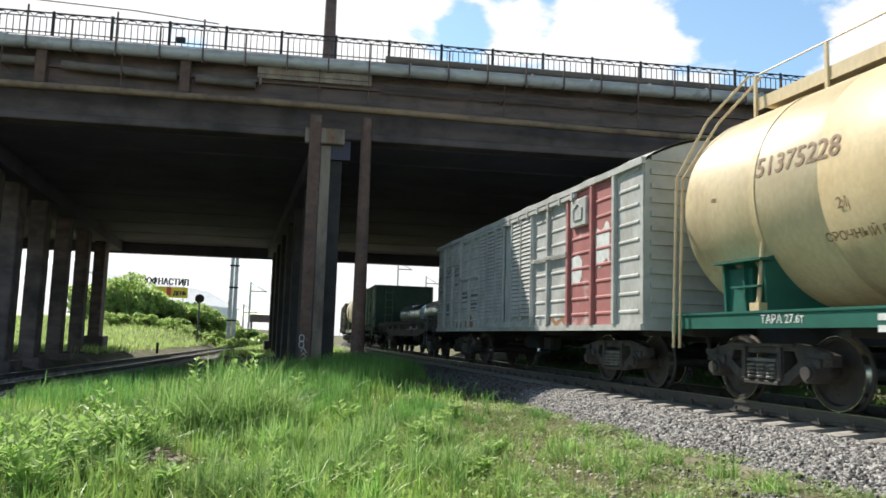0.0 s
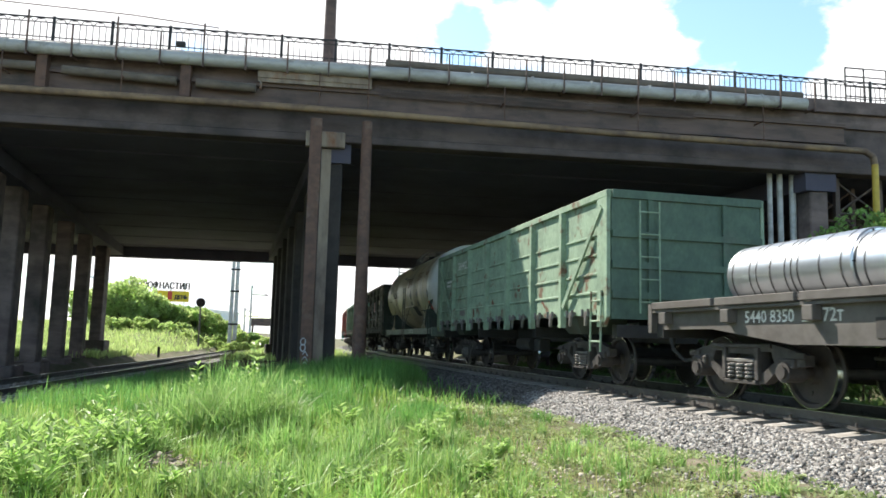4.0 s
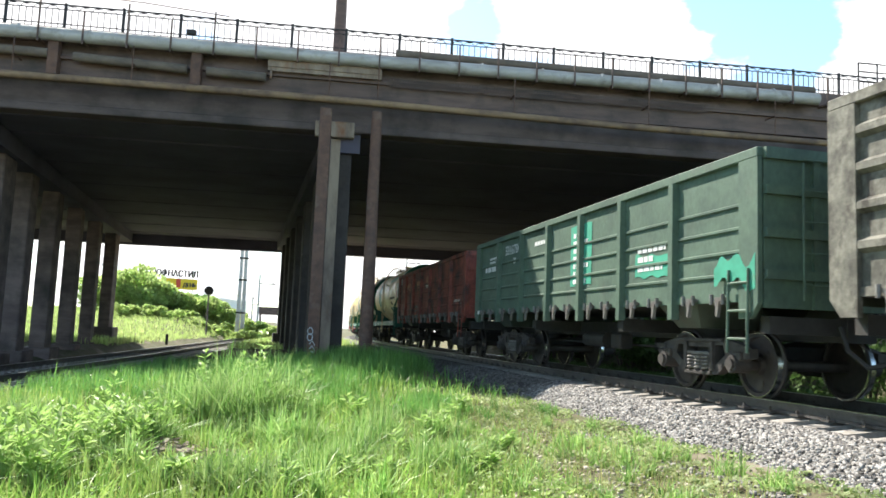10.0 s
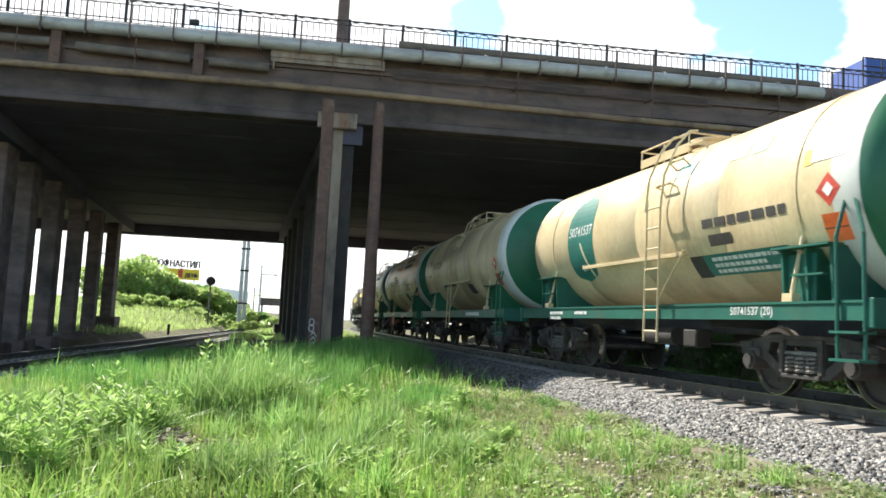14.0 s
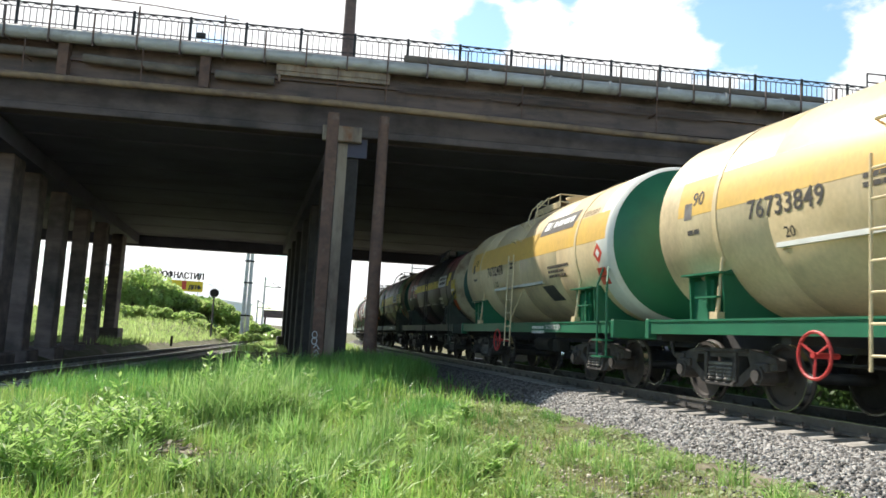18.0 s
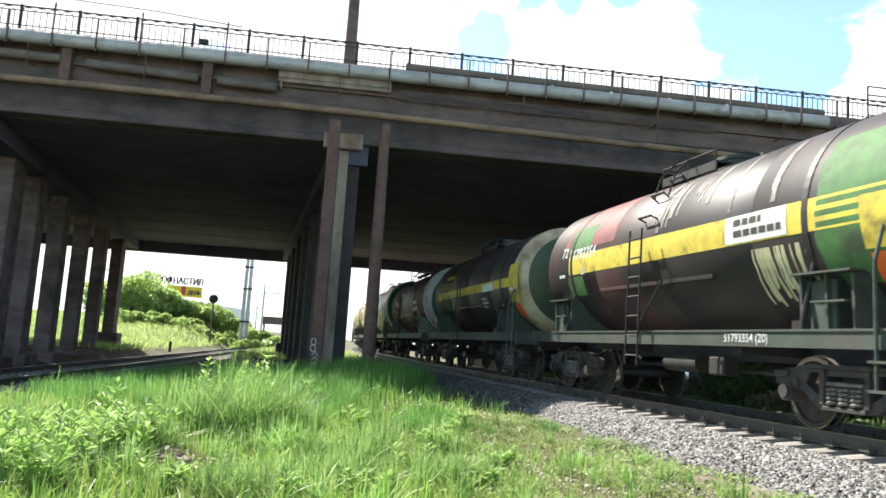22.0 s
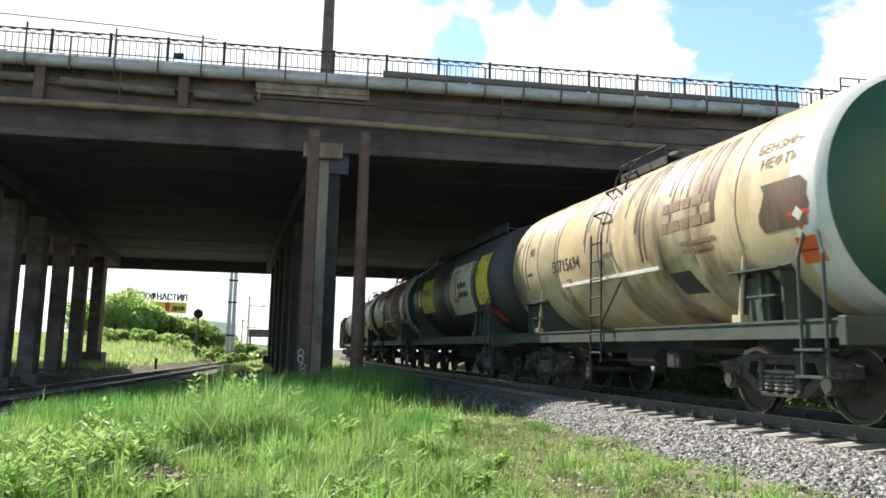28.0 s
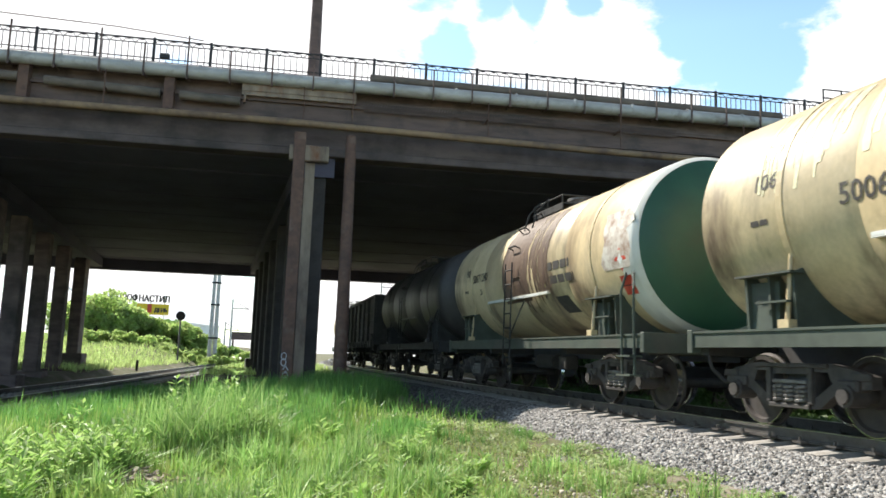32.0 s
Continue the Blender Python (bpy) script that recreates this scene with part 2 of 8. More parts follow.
SLEEPER = mat("concrete_sleeper", (0.40, 0.375, 0.345), (0.27, 0.25, 0.225), scale=4, rough=0.9, bump=0.3, dirt=(0.10, 0.08, 0.065), dirt_mix=(0.52, 0.75), dirt_scale=2.5, vary=0.12)
RAILMETAL = mat("rail_steel", (0.115, 0.105, 0.098), (0.075, 0.066, 0.06), scale=8, rough=0.55, metal=0.3)
RAILHEAD = mat("polished_rail_head", (0.55, 0.54, 0.53), (0.40, 0.38, 0.36), scale=4, rough=0.28, metal=1.0, stretch=(1, 0.1, 1))


def smooth(a, b, x):
    t = min(1.0, max(0.0, (x - a) / (b - a)))
    return t * t * (3 - 2 * t)


# the second railway goes under the left span
OTHER_P, OTHER_A = Vector((-6.3, 22.9, -0.75)), radians(6.3)
OTHER_D = Vector((math.sin(OTHER_A), math.cos(OTHER_A), 0))
OTHER_N = Vector((OTHER_D.y, -OTHER_D.x, 0))


def ground_z(x, y):
    z = -0.62
    # trodden mound in front of the pier
    z += 0.50 * math.exp(-((x - 3.2) / 2.6) ** 2 - ((y - 20.5) / 6.0) ** 2)
    z += 0.20 * math.exp(-((x + 0.5) / 3.0) ** 2 - ((y - 15.0) / 4.0) ** 2)
    z -= 0.28 * smooth(-2.0, -7.0, x) * smooth(2, 10, y) * (1 - smooth(36, 46, y))
    # grassy bank beyond the bridge, left of the second railway
    left = (x - OTHER_P.x) * OTHER_N.x + (y - OTHER_P.y) * OTHER_N.y
    z += 2.25 * smooth(60, 93, y) * smooth(-2.5, -7.0, left)
    # bank to the right of the railway
    p = TRACK_X + (max(0.0, y - BEND_Y) ** 2) / (2 * BEND_R)
    z += 1.7 * smooth(p + 3.6, p + 8.5, x) * (1 - smooth(60, 110, y))
    # falls away to the bed of the railway
    side = abs(x - p)
    bed = -0.56
    w = smooth(3.4, 2.2, side)
    z = z * (1 - w) + bed * w
    off = abs((x - OTHER_P.x) * OTHER_N.x + (y - OTHER_P.y) * OTHER_N.y)
    w = smooth(3.3, 2.1, off)
    z = z * (1 - w) - 1.22 * w
    z += 0.05 * noise.noise(Vector((x * 0.5, y * 0.5, 0))) + 0.02 * noise.noise(Vector((x * 2.1, y * 2.1, 3)))
    return z


def build_ground():
    def spread(lo, hi, near0, near1, step):
        vals = [near0 + i * step for i in range(int((near1 - near0) / step) + 1)]
        v, s = vals[0], step
        while v > lo:
            s *= 1.22; v -= s; vals.insert(0, v)
        v, s = vals[-1], step
        while v < hi:
            s *= 1.22; v += s; vals.append(v)
        return vals
    xs, ys = spread(-2600, 2600, -14, 18, 0.35), spread(-900, 3200, 0, 34, 0.35)
    verts = [(x, y, ground_z(x, y)) for y in ys for x in xs]
    k = len(xs)
    faces = [(j * k + i, j * k + i + 1, (j + 1) * k + i + 1, (j + 1) * k + i) for j in range(len(ys) - 1) for i in range(k - 1)]
    me = bpy.data.meshes.new("ground")
    me.from_pydata(verts, [], faces)
    me.materials.append(SOIL)
    me.polygons.foreach_set("use_smooth", [True] * len(me.polygons))
    tagged(new("ground", me), "trodden grassy soil with thin thatch and bare patches", "ground", kind="structure")


build_ground()


# ---- tracks ----
def track_frame(other, s):
    if other:
        p = OTHER_P + OTHER_D * s
        return p, OTHER_D, OTHER_N
    p, d = on_track(s)
    return p, d, Vector((d.y, -d.x, 0))


def build_track(name, label, other, s0, s1, sl0, sl1):
    root = thing(name, label, "railway track", kind="structure")
    ss = [s0 + (s1 - s0) * i / 90 for i in range(91)]
    fr = [track_frame(other, s) for s in ss]
    pts, nor = [f[0] for f in fr], [f[2] for f in fr]
    for side in (-1, 1):
        bm = bmesh.new()
        for w0, w1, z0, z1 in ((-0.066, 0.066, -0.152, -0.137), (-0.045, 0.045, -0.137, -0.118), (-0.012, 0.012, -0.118, -0.04), (-0.036, 0.036, -0.04, -0.006)):
            strip(bm, pts, side * 0.797 + w0, side * 0.797 + w1, z0, z1, nor)
        rail = part("rail", bm, RAILMETAL, root, "rusty brown steel rail")
        bm = bmesh.new()
        strip(bm, pts, side * 0.797 - 0.034, side * 0.797 + 0.034, -0.006, 0.0, nor)
        part("rail_head", bm, RAILHEAD, rail, "polished bright rail head")
    # ballast bed
    bm = bmesh.new()
    prof = ((-2.40, -0.64), (-1.80, -0.30), (-1.46, -0.225), (-1.15, -0.262), (1.15, -0.262), (1.46, -0.225), (1.80, -0.30), (2.40, -0.64))
    rings = []
    n = 260
    for i in range(n + 1):
        p, d, nn = track_frame(other, s0 + (s1 - s0) * i / n)
        rings.append([bm.verts.new((p.x + nn.x * w, p.y + nn.y * w, p.z + z + 0.012 * noise.noise(Vector((w * 2, i * 0.9, 0))))) for w, z in prof])
    for a, b in zip(rings, rings[1:]):
        for i in range(len(prof) - 1):
            bm.faces.new((a[i], a[i + 1], b[i + 1], b[i]))
    bm.faces.ensure_lookup_table()
    for k, f in enumerate(bm.faces):
        f.material_index = 1 if k % 7 in (2, 3, 4) else 0
    part("ballast", bm, [BALLAST, OILY], root, "grey crushed-stone bed")
    # sleepers: waisted concrete blocks with their fastenings
    bm = bmesh.new()
    for x0, x1, z in ((-1.36, -0.45, 0.0), (0.45, 1.36, 0.0), (-0.45, 0.45, -0.05)):
        fs = box(bm, x0, x1, -0.15, 0.15, -0.40, -0.150 + z)
        for v in fs[1].verts:
            v.co.y *= 0.86
            if abs(v.co.x) > 1.3:
                v.co.z -= 0.075
    sleeper = finish("sleeper", bm, SLEEPER)
    bm = bmesh.new()
    for side in (-1, 1):
        for off in (-0.125, 0.125):
            box(bm, side * 0.797 + off - 0.05, side * 0.797 + off + 0.05, -0.07, 0.07, -0.150, -0.125)
            rod(bm, (side * 0.797 + off, 0, -0.125), (side * 0.797 + off, 0, -0.075), 0.022, 6)
    fast = finish("fastening", bm, RAILMETAL)
    s, k = sl0, 0
    while s < sl1:
        p, d, nn = track_frame(other, s)
        m = Matrix(((nn.x, d.x, 0, p.x), (nn.y, d.y, 0, p.y), (0, 0, 1, p.z), (0, 0, 0, 1))) @ pose(0, 0, 0.004 * math.sin(k * 2.3), 0, 0, 0.6 * math.sin(k * 1.7))
        o = part("sleeper", sleeper, None, root, "", m)
        part("fastening", fast, None, o)
        s += 0.543
        k += 1
    return root


build_track("railway_track", "railway track on concrete sleepers in crushed stone", False, -60, 300, 10.16 - 0.543 * 14, 62)
build_track("railway_track", "second railway track on dark oily ballast below the bridge", True, -60, 220, -18, 40)

# ---- road bridge ----
CONC = mat("sooty_concrete", (0.235, 0.172, 0.16), (0.14, 0.10, 0.095), scale=1.6, rough=0.9, bump=0.35, bscale=14, dirt=(0.06, 0.052, 0.048), dirt_mix=(0.45, 0.7), dirt_scale=0.7, stretch=(0.4, 1, 1.6))
# near-black concrete: the middle bent's shade is put into its colour
SHADECONC = mat("shade_dark_concrete", (0.07, 0.06, 0.058), (0.045, 0.038, 0.038), scale=2.0, rough=0.9, bump=0.3, bscale=14)
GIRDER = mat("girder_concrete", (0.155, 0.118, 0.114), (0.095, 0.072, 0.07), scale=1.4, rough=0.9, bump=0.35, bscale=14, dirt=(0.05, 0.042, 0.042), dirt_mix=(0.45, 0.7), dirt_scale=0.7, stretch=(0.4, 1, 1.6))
# soffit colour holds the shade under the deck and a bluish lens haze
HAZYSOFFIT = mat("hazy_dark_soffit", (0.125, 0.115, 0.16), (0.09, 0.083, 0.115), scale=0.35, rough=0.95, bump=0.3, bscale=8)
PALE = mat("pale_concrete", (0.38, 0.30, 0.235), (0.20, 0.15, 0.125), scale=2.5, rough=0.9, bump=0.4, bscale=20, dirt=(0.27, 0.11, 0.055), dirt_mix=(0.54, 0.70), dirt_scale=1.3, dirt_stretch=(1, 1, 0.5), stretch=(1, 1, 0.35))
RUST = mat("rusty_steel", (0.17, 0.095, 0.07), (0.10, 0.06, 0.05), scale=3.5, rough=0.8, bump=0.2, dirt=(0.23, 0.17, 0.14), dirt_mix=(0.55, 0.75), dirt_scale=1.5)
BROWNSTEEL = mat("brown_primer_steel", (0.18, 0.118, 0.10), (0.11, 0.076, 0.066), scale=2.2, rough=0.75, dirt=(0.055, 0.048, 0.045), dirt_mix=(0.5, 0.72), dirt_scale=0.8, stretch=(0.3, 1, 2))
SILVER = mat("foil_clad_pipe", (0.56, 0.55, 0.54), (0.40, 0.385, 0.37), scale=4, rough=0.6, metal=0.25, dirt=(0.22, 0.19, 0.17), dirt_mix=(0.55, 0.75), dirt_scale=1.4, stretch=(0.3, 1, 1))
GASPIPE = mat("worn_yellow_pipe", (0.32, 0.215, 0.125), (0.19, 0.125, 0.085), scale=3, rough=0.65, dirt=(0.14, 0.09, 0.065), dirt_mix=(0.44, 0.62), dirt_scale=1.0, stretch=(0.3, 1, 1))
YELLOW = mat("yellow_gas_pipe", (0.62, 0.44, 0.06), (0.50, 0.34, 0.05), scale=3, rough=0.5)
IRON = mat("black_iron", (0.03, 0.03, 0.032), (0.05, 0.045, 0.042), scale=6, rough=0.55, metal=0.3)
ASPHALT = mat("asphalt", (0.05, 0.05, 0.052), (0.07, 0.07, 0.07), scale=10, rough=0.9)
GLASSWOOL = mat("wrapped_pipe", (0.20, 0.16, 0.13), (0.12, 0.10, 0.085), scale=4, rough=0.85, bump=0.3, stretch=(0.4, 1, 1))

U0, U1, DECK_W = -215.0, 310.0, 33.0


def build_bridge():
    br = thing("road_bridge", "sooty concrete road bridge over the railway with pipes along its edge", "bridge", BM, kind="structure")

    def add(name, fn, material, label="", parent=None, smooth=False):
        bm = bmesh.new()
        fn(bm)
        return part(name, bm, material, parent or br, label, None, smooth)

    add("deck_slab", lambda bm: box(bm, U0, U1, 0.05, DECK_W, 8.15, 8.95), CONC, "dark concrete deck slab")
    add("roadway", lambda bm: box(bm, U0, U1, 2.2, DECK_W - 2.2, 8.954, 9.0), ASPHALT, "asphalt roadway")
    for v0 in (0.0, DECK_W - 2.0):
        add("sidewalk", lambda bm: box(bm, U0, U1, v0 + (0.0 if v0 else -0.12), v0 + 2.0, 8.62 if not v0 else 8.957, 9.06, None, 0.02), CONC, "concrete sidewalk edge beam")
    # girders along the deck, seen from below
    for i in range(15):
        v = 0.18 + i * (DECK_W - 0.6) / 14
        def girder(bm):
            if i == 0:
                box(bm, U0, U1, v, v + 0.42, 6.86, 8.146)
                box(bm, U0, U1, v - 0.10, v + 0.52, 6.62, 6.86, None, 0.03)
            else:
                # closed box beams set side by side, with narrow joints
                box(bm, U0, U1, v - 1.55, v + 0.70, 6.64 + 0.02 * (i % 2), 8.146, None, 0.04)
        add("girder", girder, GIRDER if i == 0 else HAZYSOFFIT, "dark concrete girder")
    add("edge_beam", lambda bm: box(bm, -59, 17, DECK_W - 0.75, DECK_W - 0.05, 5.92, 6.60), HAZYSOFFIT, "beam along the far edge in the dark hazy colour")
    # bents: cap beam on columns with plinths
    for u, zc, vs in ((-47.0, 6.62, None), (-36.0, 6.62, None), (-25.0, 6.62, None), (-14.0, 6.62, None), (-3.15, 6.62, None), (12.95, 6.62, None)):
        bent = new("bent", None)
        bent.parent = br
        sk = Matrix(((1, BENT, 0, u), (0, 1, 0, 0), (0, 0, 1, 0), (0, 0, 0, 1)))
        bm = bmesh.new()
        box(bm, -0.55, 0.55, 0.25, DECK_W - 0.4, 6.02, 6.615, sk)
        part("cap_beam", bm, HAZYSOFFIT, bent, "concrete cap beam in the dark hazy colour")
        k = 0
        spots = [(0.35 + 4.72 * i, 1.05) for i in range(7)]
        if u == -14.0:
            spots = [(0.4, 1.2), (3.7, 1.4), (7.1, 1.04), (11.34, 1.06), (16.15, 0.83), (21.19, 0.91), (26.8, 1.53)]
        for v, long in spots:
            bm = bmesh.new()
            box(bm, -0.33, 0.33, v, v + long, -1.4, 6.02, sk, 0.04)
            part("column", bm, SHADECONC if u == -3.15 else CONC, bent, "square concrete column")
            if k:
                bm = bmesh.new()
                box(bm, -0.62, 0.62, v - 0.3, v + long + 0.3, -1.4, -0.55 if k < 6 else 0.25, sk, 0.04)
                part("plinth", bm, SHADECONC if u == -3.15 else CONC, bent)
            k += 1
    # end of the cap beam over the front column
    add("cap_end", lambda bm: box(bm, -4.0, -2.82, 0.0, 0.24, 6.44, 6.92, None, 0.03), PALE, "rust-stained concrete cap end")
    # paler strip before the dark column paints its lit face
    add("column_face", lambda bm: (box(bm, -3.51, -3.22, 0.20, 0.345, -0.8, 6.42)), PALE, "flaking concrete column face, pale as its lit side")

    # pipes along the edge
    add("heating_pipe", lambda bm: rod(bm, (U0, -0.42, 8.77), (12.0, -0.42, 8.72), 0.19, 16), SILVER, "silver foil-clad heating pipe", None, True)
    for i in range(26):
        u = -20.0 + i * 1.9
        if u < 11.9:
            add("pipe_clamp", lambda bm: rod(bm, (u, -0.42, 8.745), (u + 0.06, -0.42, 8.745), 0.205, 16), SILVER)
    add("wrapped_pipe", lambda bm: rod(bm, (-1.7, -0.2, 9.09), (12.0, -0.2, 9.05), 0.14, 14), GLASSWOOL, "dark wrapped pipe with an open end", None, True)
    add("gas_pipe", lambda bm: (pipe(bm, [(U0, -0.62, 7.46), (-4, -0.62, 7.40), (5, -0.62, 7.27), (13.9, -0.62, 7.22), (14.2, -0.62, 7.05), (14.25, -0.62, 6.8)], 0.105, 12)), GASPIPE, "worn yellow-brown gas pipe", None, True)
    add("gas_pipe_drop", lambda bm: rod(bm, (14.25, -0.62, 6.8), (14.25, -0.62, -0.2), 0.105, 12), YELLOW, "bright yellow gas pipe going down", None, True)
    for u in (-17.5, -12.4, -9.2, -3.64, -2.2, 1.93, 6.2, 10.4):
        add("pipe_hanger", lambda bm: (rod(bm, (u, -0.62, 7.30), (u, -0.62, 8.5), 0.018, 6), rod(bm, (u, -0.62, 8.0), (u, 0.0, 8.0), 0.025, 6)), RUST)
    # hangers that carry the upper pipe
    for i in range(38):
        u = -32.2 + i * 1.2
        if u > 13:
            break
        def hanger(bm):
            box(bm, u - 0.022, u + 0.022, -0.66, -0.62, 8.42, 9.72 if i % 2 and u < -5 else 9.38)
            box(bm, u - 0.022, u + 0.022, -0.66, -0.12, 8.50, 8.55)
        add("pipe_bracket", hanger, BROWNSTEEL)
    # fascia: steel channel, planks and gratings
    add("fascia_channel", lambda bm: (box(bm, U0, 13.6, -0.06, 0.045, 7.55, 8.20), box(bm, U0, 13.6, -0.16, -0.06, 8.12, 8.22), box(bm, U0, 13.6, -0.16, -0.06, 7.53, 7.60)), BROWNSTEEL, "brown steel fascia channel")
    add("cover_plank", lambda bm: (box(bm, -5.46, -2.1, -0.34, -0.17, 8.34, 8.58), box(bm, -5.46, -2.1, -0.30, -0.17, 8.22, 8.34), box(bm, -5.40, -5.34, -0.3, -0.17, 8.0, 8.3)), PALE, "grey cover plank")
    for u0, u1 in ((-1.85, 0.93), (1.05, 4.72), (4.85, 8.3)):
        g = add("grating", lambda bm: (box(bm, u0, u1, -0.24, -0.20, 8.05, 8.08), box(bm, u0, u1, -0.24, -0.20, 8.30, 8.33)), BROWNSTEEL, "perforated steel grating")
        bm = bmesh.new()
        k = 0
        while u0 + k * 0.085 < u1 - 0.1:
            a = u0 + k * 0.085
            rod(bm, (a, -0.22, 8.07), (a + 0.09, -0.22, 8.31), 0.016, 4)
            k += 1
        part("grating_bars", bm, BROWNSTEEL, g, "slanting steel bars")
    add("lower_conduit", lambda bm: (rod(bm, (-10.9, -0.3, 8.15), (-7.75, -0.3, 8.05), 0.13, 12), rod(bm, (-7.2, -0.3, 8.04), (-5.5, -0.3, 8.0), 0.13, 12), rod(bm, (-30, -0.3, 8.35), (-11.6, -0.3, 8.2), 0.13, 12)), GLASSWOOL, "broken dark conduit", None, True)
    for u in (-11.6, -7.65):
        add("strut", lambda bm: (box(bm, u, u + 0.28, -0.36, -0.06, 7.6, 8.6)), RUST, "rusty bracket plate")
    add("junction_box", lambda bm: box(bm, -7.78, -7.52, -0.62, -0.5, 8.99, 9.15, None, 0.02), IRON)

    # railing: posts, rails, bars with arched tops
    step = 1.634
    post = bmesh.new(); box(post, -0.04, 0.04, -0.03, 0.03, 9.06, 9.87, None, 0.006)
    post = finish("railing_post", post, IRON)
    panel = bmesh.new()
    box(panel, 0.035, step - 0.035, -0.02, 0.02, 9.80, 9.835)
    box(panel, 0.035, step - 0.035, -0.014, 0.014, 9.665, 9.69)
    box(panel, 0.035, step - 0.035, -0.014, 0.014, 9.22, 9.245)
    nb = 9
    for i in range(1, nb):
        a = i * step / nb
        box(panel, a - 0.010, a + 0.010, -0.010, 0.010, 9.06, 9.67)
        if i % 2:
            # the arched tops meet in small hoops
            for sgn in (-1, 1):
                pipe(panel, [(a + sgn * step / nb * 0.95, 0, 9.68), (a + sgn * step / nb * 0.55, 0, 9.76), (a + sgn * 0.04, 0, 9.80)], 0.013, 5)
            box(panel, a - 0.045, a + 0.045, -0.016, 0.016, 9.76, 9.81)
    panel = finish("railing_panel", panel, IRON)
    for far in (0, 1):
        k0, k1 = (-27, 17) if not far else (-14, 17)
        fence = new("railing", None)
        fence.parent = br
        fence["label"] = "black iron railing with arched bars" if not far else "railing on the far side of the deck"
        for k in range(k0, k1):
            u = 0.05 + k * step
            m = pose(u, 0.12 if not far else DECK_W - 0.2, 0)
            part("railing_post", post, None, fence, "", m)
            part("railing_panel", panel, None, fence, "", m)
    # thin hand wire on the left, above the railing
    add("hand_wire", lambda bm: pipe(bm, [(-30, -0.62, 10.1), (-15, -0.64, 9.98), (-9, -0.64, 9.80), (-6.6, -0.63, 9.62)], 0.016, 6), BROWNSTEEL)

    # downpipes and bracket by the right pier
    for u, r in ((11.50, 0.09), (11.87, 0.10), (12.33, 0.115)):
        add("downpipe", lambda bm: rod(bm, (u, 0.95, -0.4), (u, 0.95, 7.6), r, 12), SILVER, "silver downpipe", None, True)
    for a, b in ((17.2, U1), (U0, -60.0)):
        add("abutment", lambda bm: box(bm, a, b, 0.8, DECK_W - 0.8, -1.5, 6.6), CONC, "concrete abutment wall")
    return br


BRIDGE = build_bridge()


def poles():
    bm = bmesh.new()
    x0, z0 = -3.68, -1.0
    # box of two channels
    box(bm, -0.17, 0.17, -0.13, 0.13, 0, 8.1, None, 0.02)
    p = thing("support_post", "rusty steel channel post that carries the pipes", "post", BM @ pose(x0, -0.62, z0), bm=bm, material=RUST, group="pipe supports")
    bm = bmesh.new()
    for zz in (1.45, 1.62):
        pipe(bm, [(-0.09 + 0.09 * math.cos(a) * 0.8, -0.135, zz + 0.10 * math.sin(a)) for a in [i * 0.7 for i in range(10)]], 0.012, 5)
    for i in range(4):
        pipe(bm, [(-0.1, -0.135, 1.25 - i * 0.14), (-0.02, -0.135, 1.35 - i * 0.14), (0.06, -0.135, 1.22 - i * 0.14)], 0.011, 5)
    part("graffiti", bm, mat("white_spray", (0.72, 0.75, 0.8), rough=0.7), p, "white sprayed scrawl")
    bm = bmesh.new()
    rod(bm, (0, 0, 0), (0, 0, 8.1), 0.205, 16, 0.15)
    p = thing("support_post", "rusty round steel post that carries the pipes", "post", BM @ pose(-2.2, -0.62, -1.0), bm=bm, material=RUST, smooth=True, group="pipe supports")
    bm = bmesh.new()
    for i in range(12):
        a, b = 2 * math.pi * i / 12, 2 * math.pi * (i + 1) / 12
        rod(bm, (-0.14 + 0.16 * math.cos(a), -0.22 + 0.03 * math.sin(a * 2), 0.98 + 0.16 * math.sin(a)), (-0.14 + 0.16 * math.cos(b), -0.22, 0.98 + 0.16 * math.sin(b)), 0.024, 6)
    part("chain", bm, RUST, p, "rusty chain loop")
    # lamp post on the deck
    bm = bmesh.new()
    rod(bm, (0, 0, 0), (0, 0, 9.5), 0.21, 14, 0.13)
    thing("street_lamp", "brown steel lamp post on the bridge", "lamp post", BM @ pose(-3.46, 2.1, 9.06), bm=bm, material=BROWNSTEEL, smooth=True)


poles()

# ---- wagons: x forwards, y to the left, z up from the rail head, middle of the wagon at x = 0 ----
CAST = mat("cast_steel", (0.075, 0.066, 0.062), (0.045, 0.039, 0.037), scale=7, rough=0.7, metal=0.2, dirt=(0.15, 0.13, 0.115), dirt_mix=(0.55, 0.8), dirt_scale=3)
BLACKSTEEL = mat("grimy_black_steel", (0.04, 0.038, 0.037), (0.025, 0.023, 0.022), scale=4, rough=0.75, dirt=(0.09, 0.075, 0.065), dirt_mix=(0.58, 0.8), dirt_scale=2)
WHEEL = mat("wheel_steel", (0.07, 0.058, 0.053), (0.042, 0.036, 0.034), scale=5, rough=0.65, metal=0.3)
TREAD = mat("polished_tread", (0.62, 0.60, 0.58), (0.5, 0.48, 0.46), scale=6, rough=0.25, metal=1.0)
WORN = mat("worn_grey_steel", (0.22, 0.21, 0.20), (0.12, 0.105, 0.098), scale=5, rough=0.6, metal=0.3)

WHEEL_R = 0.455


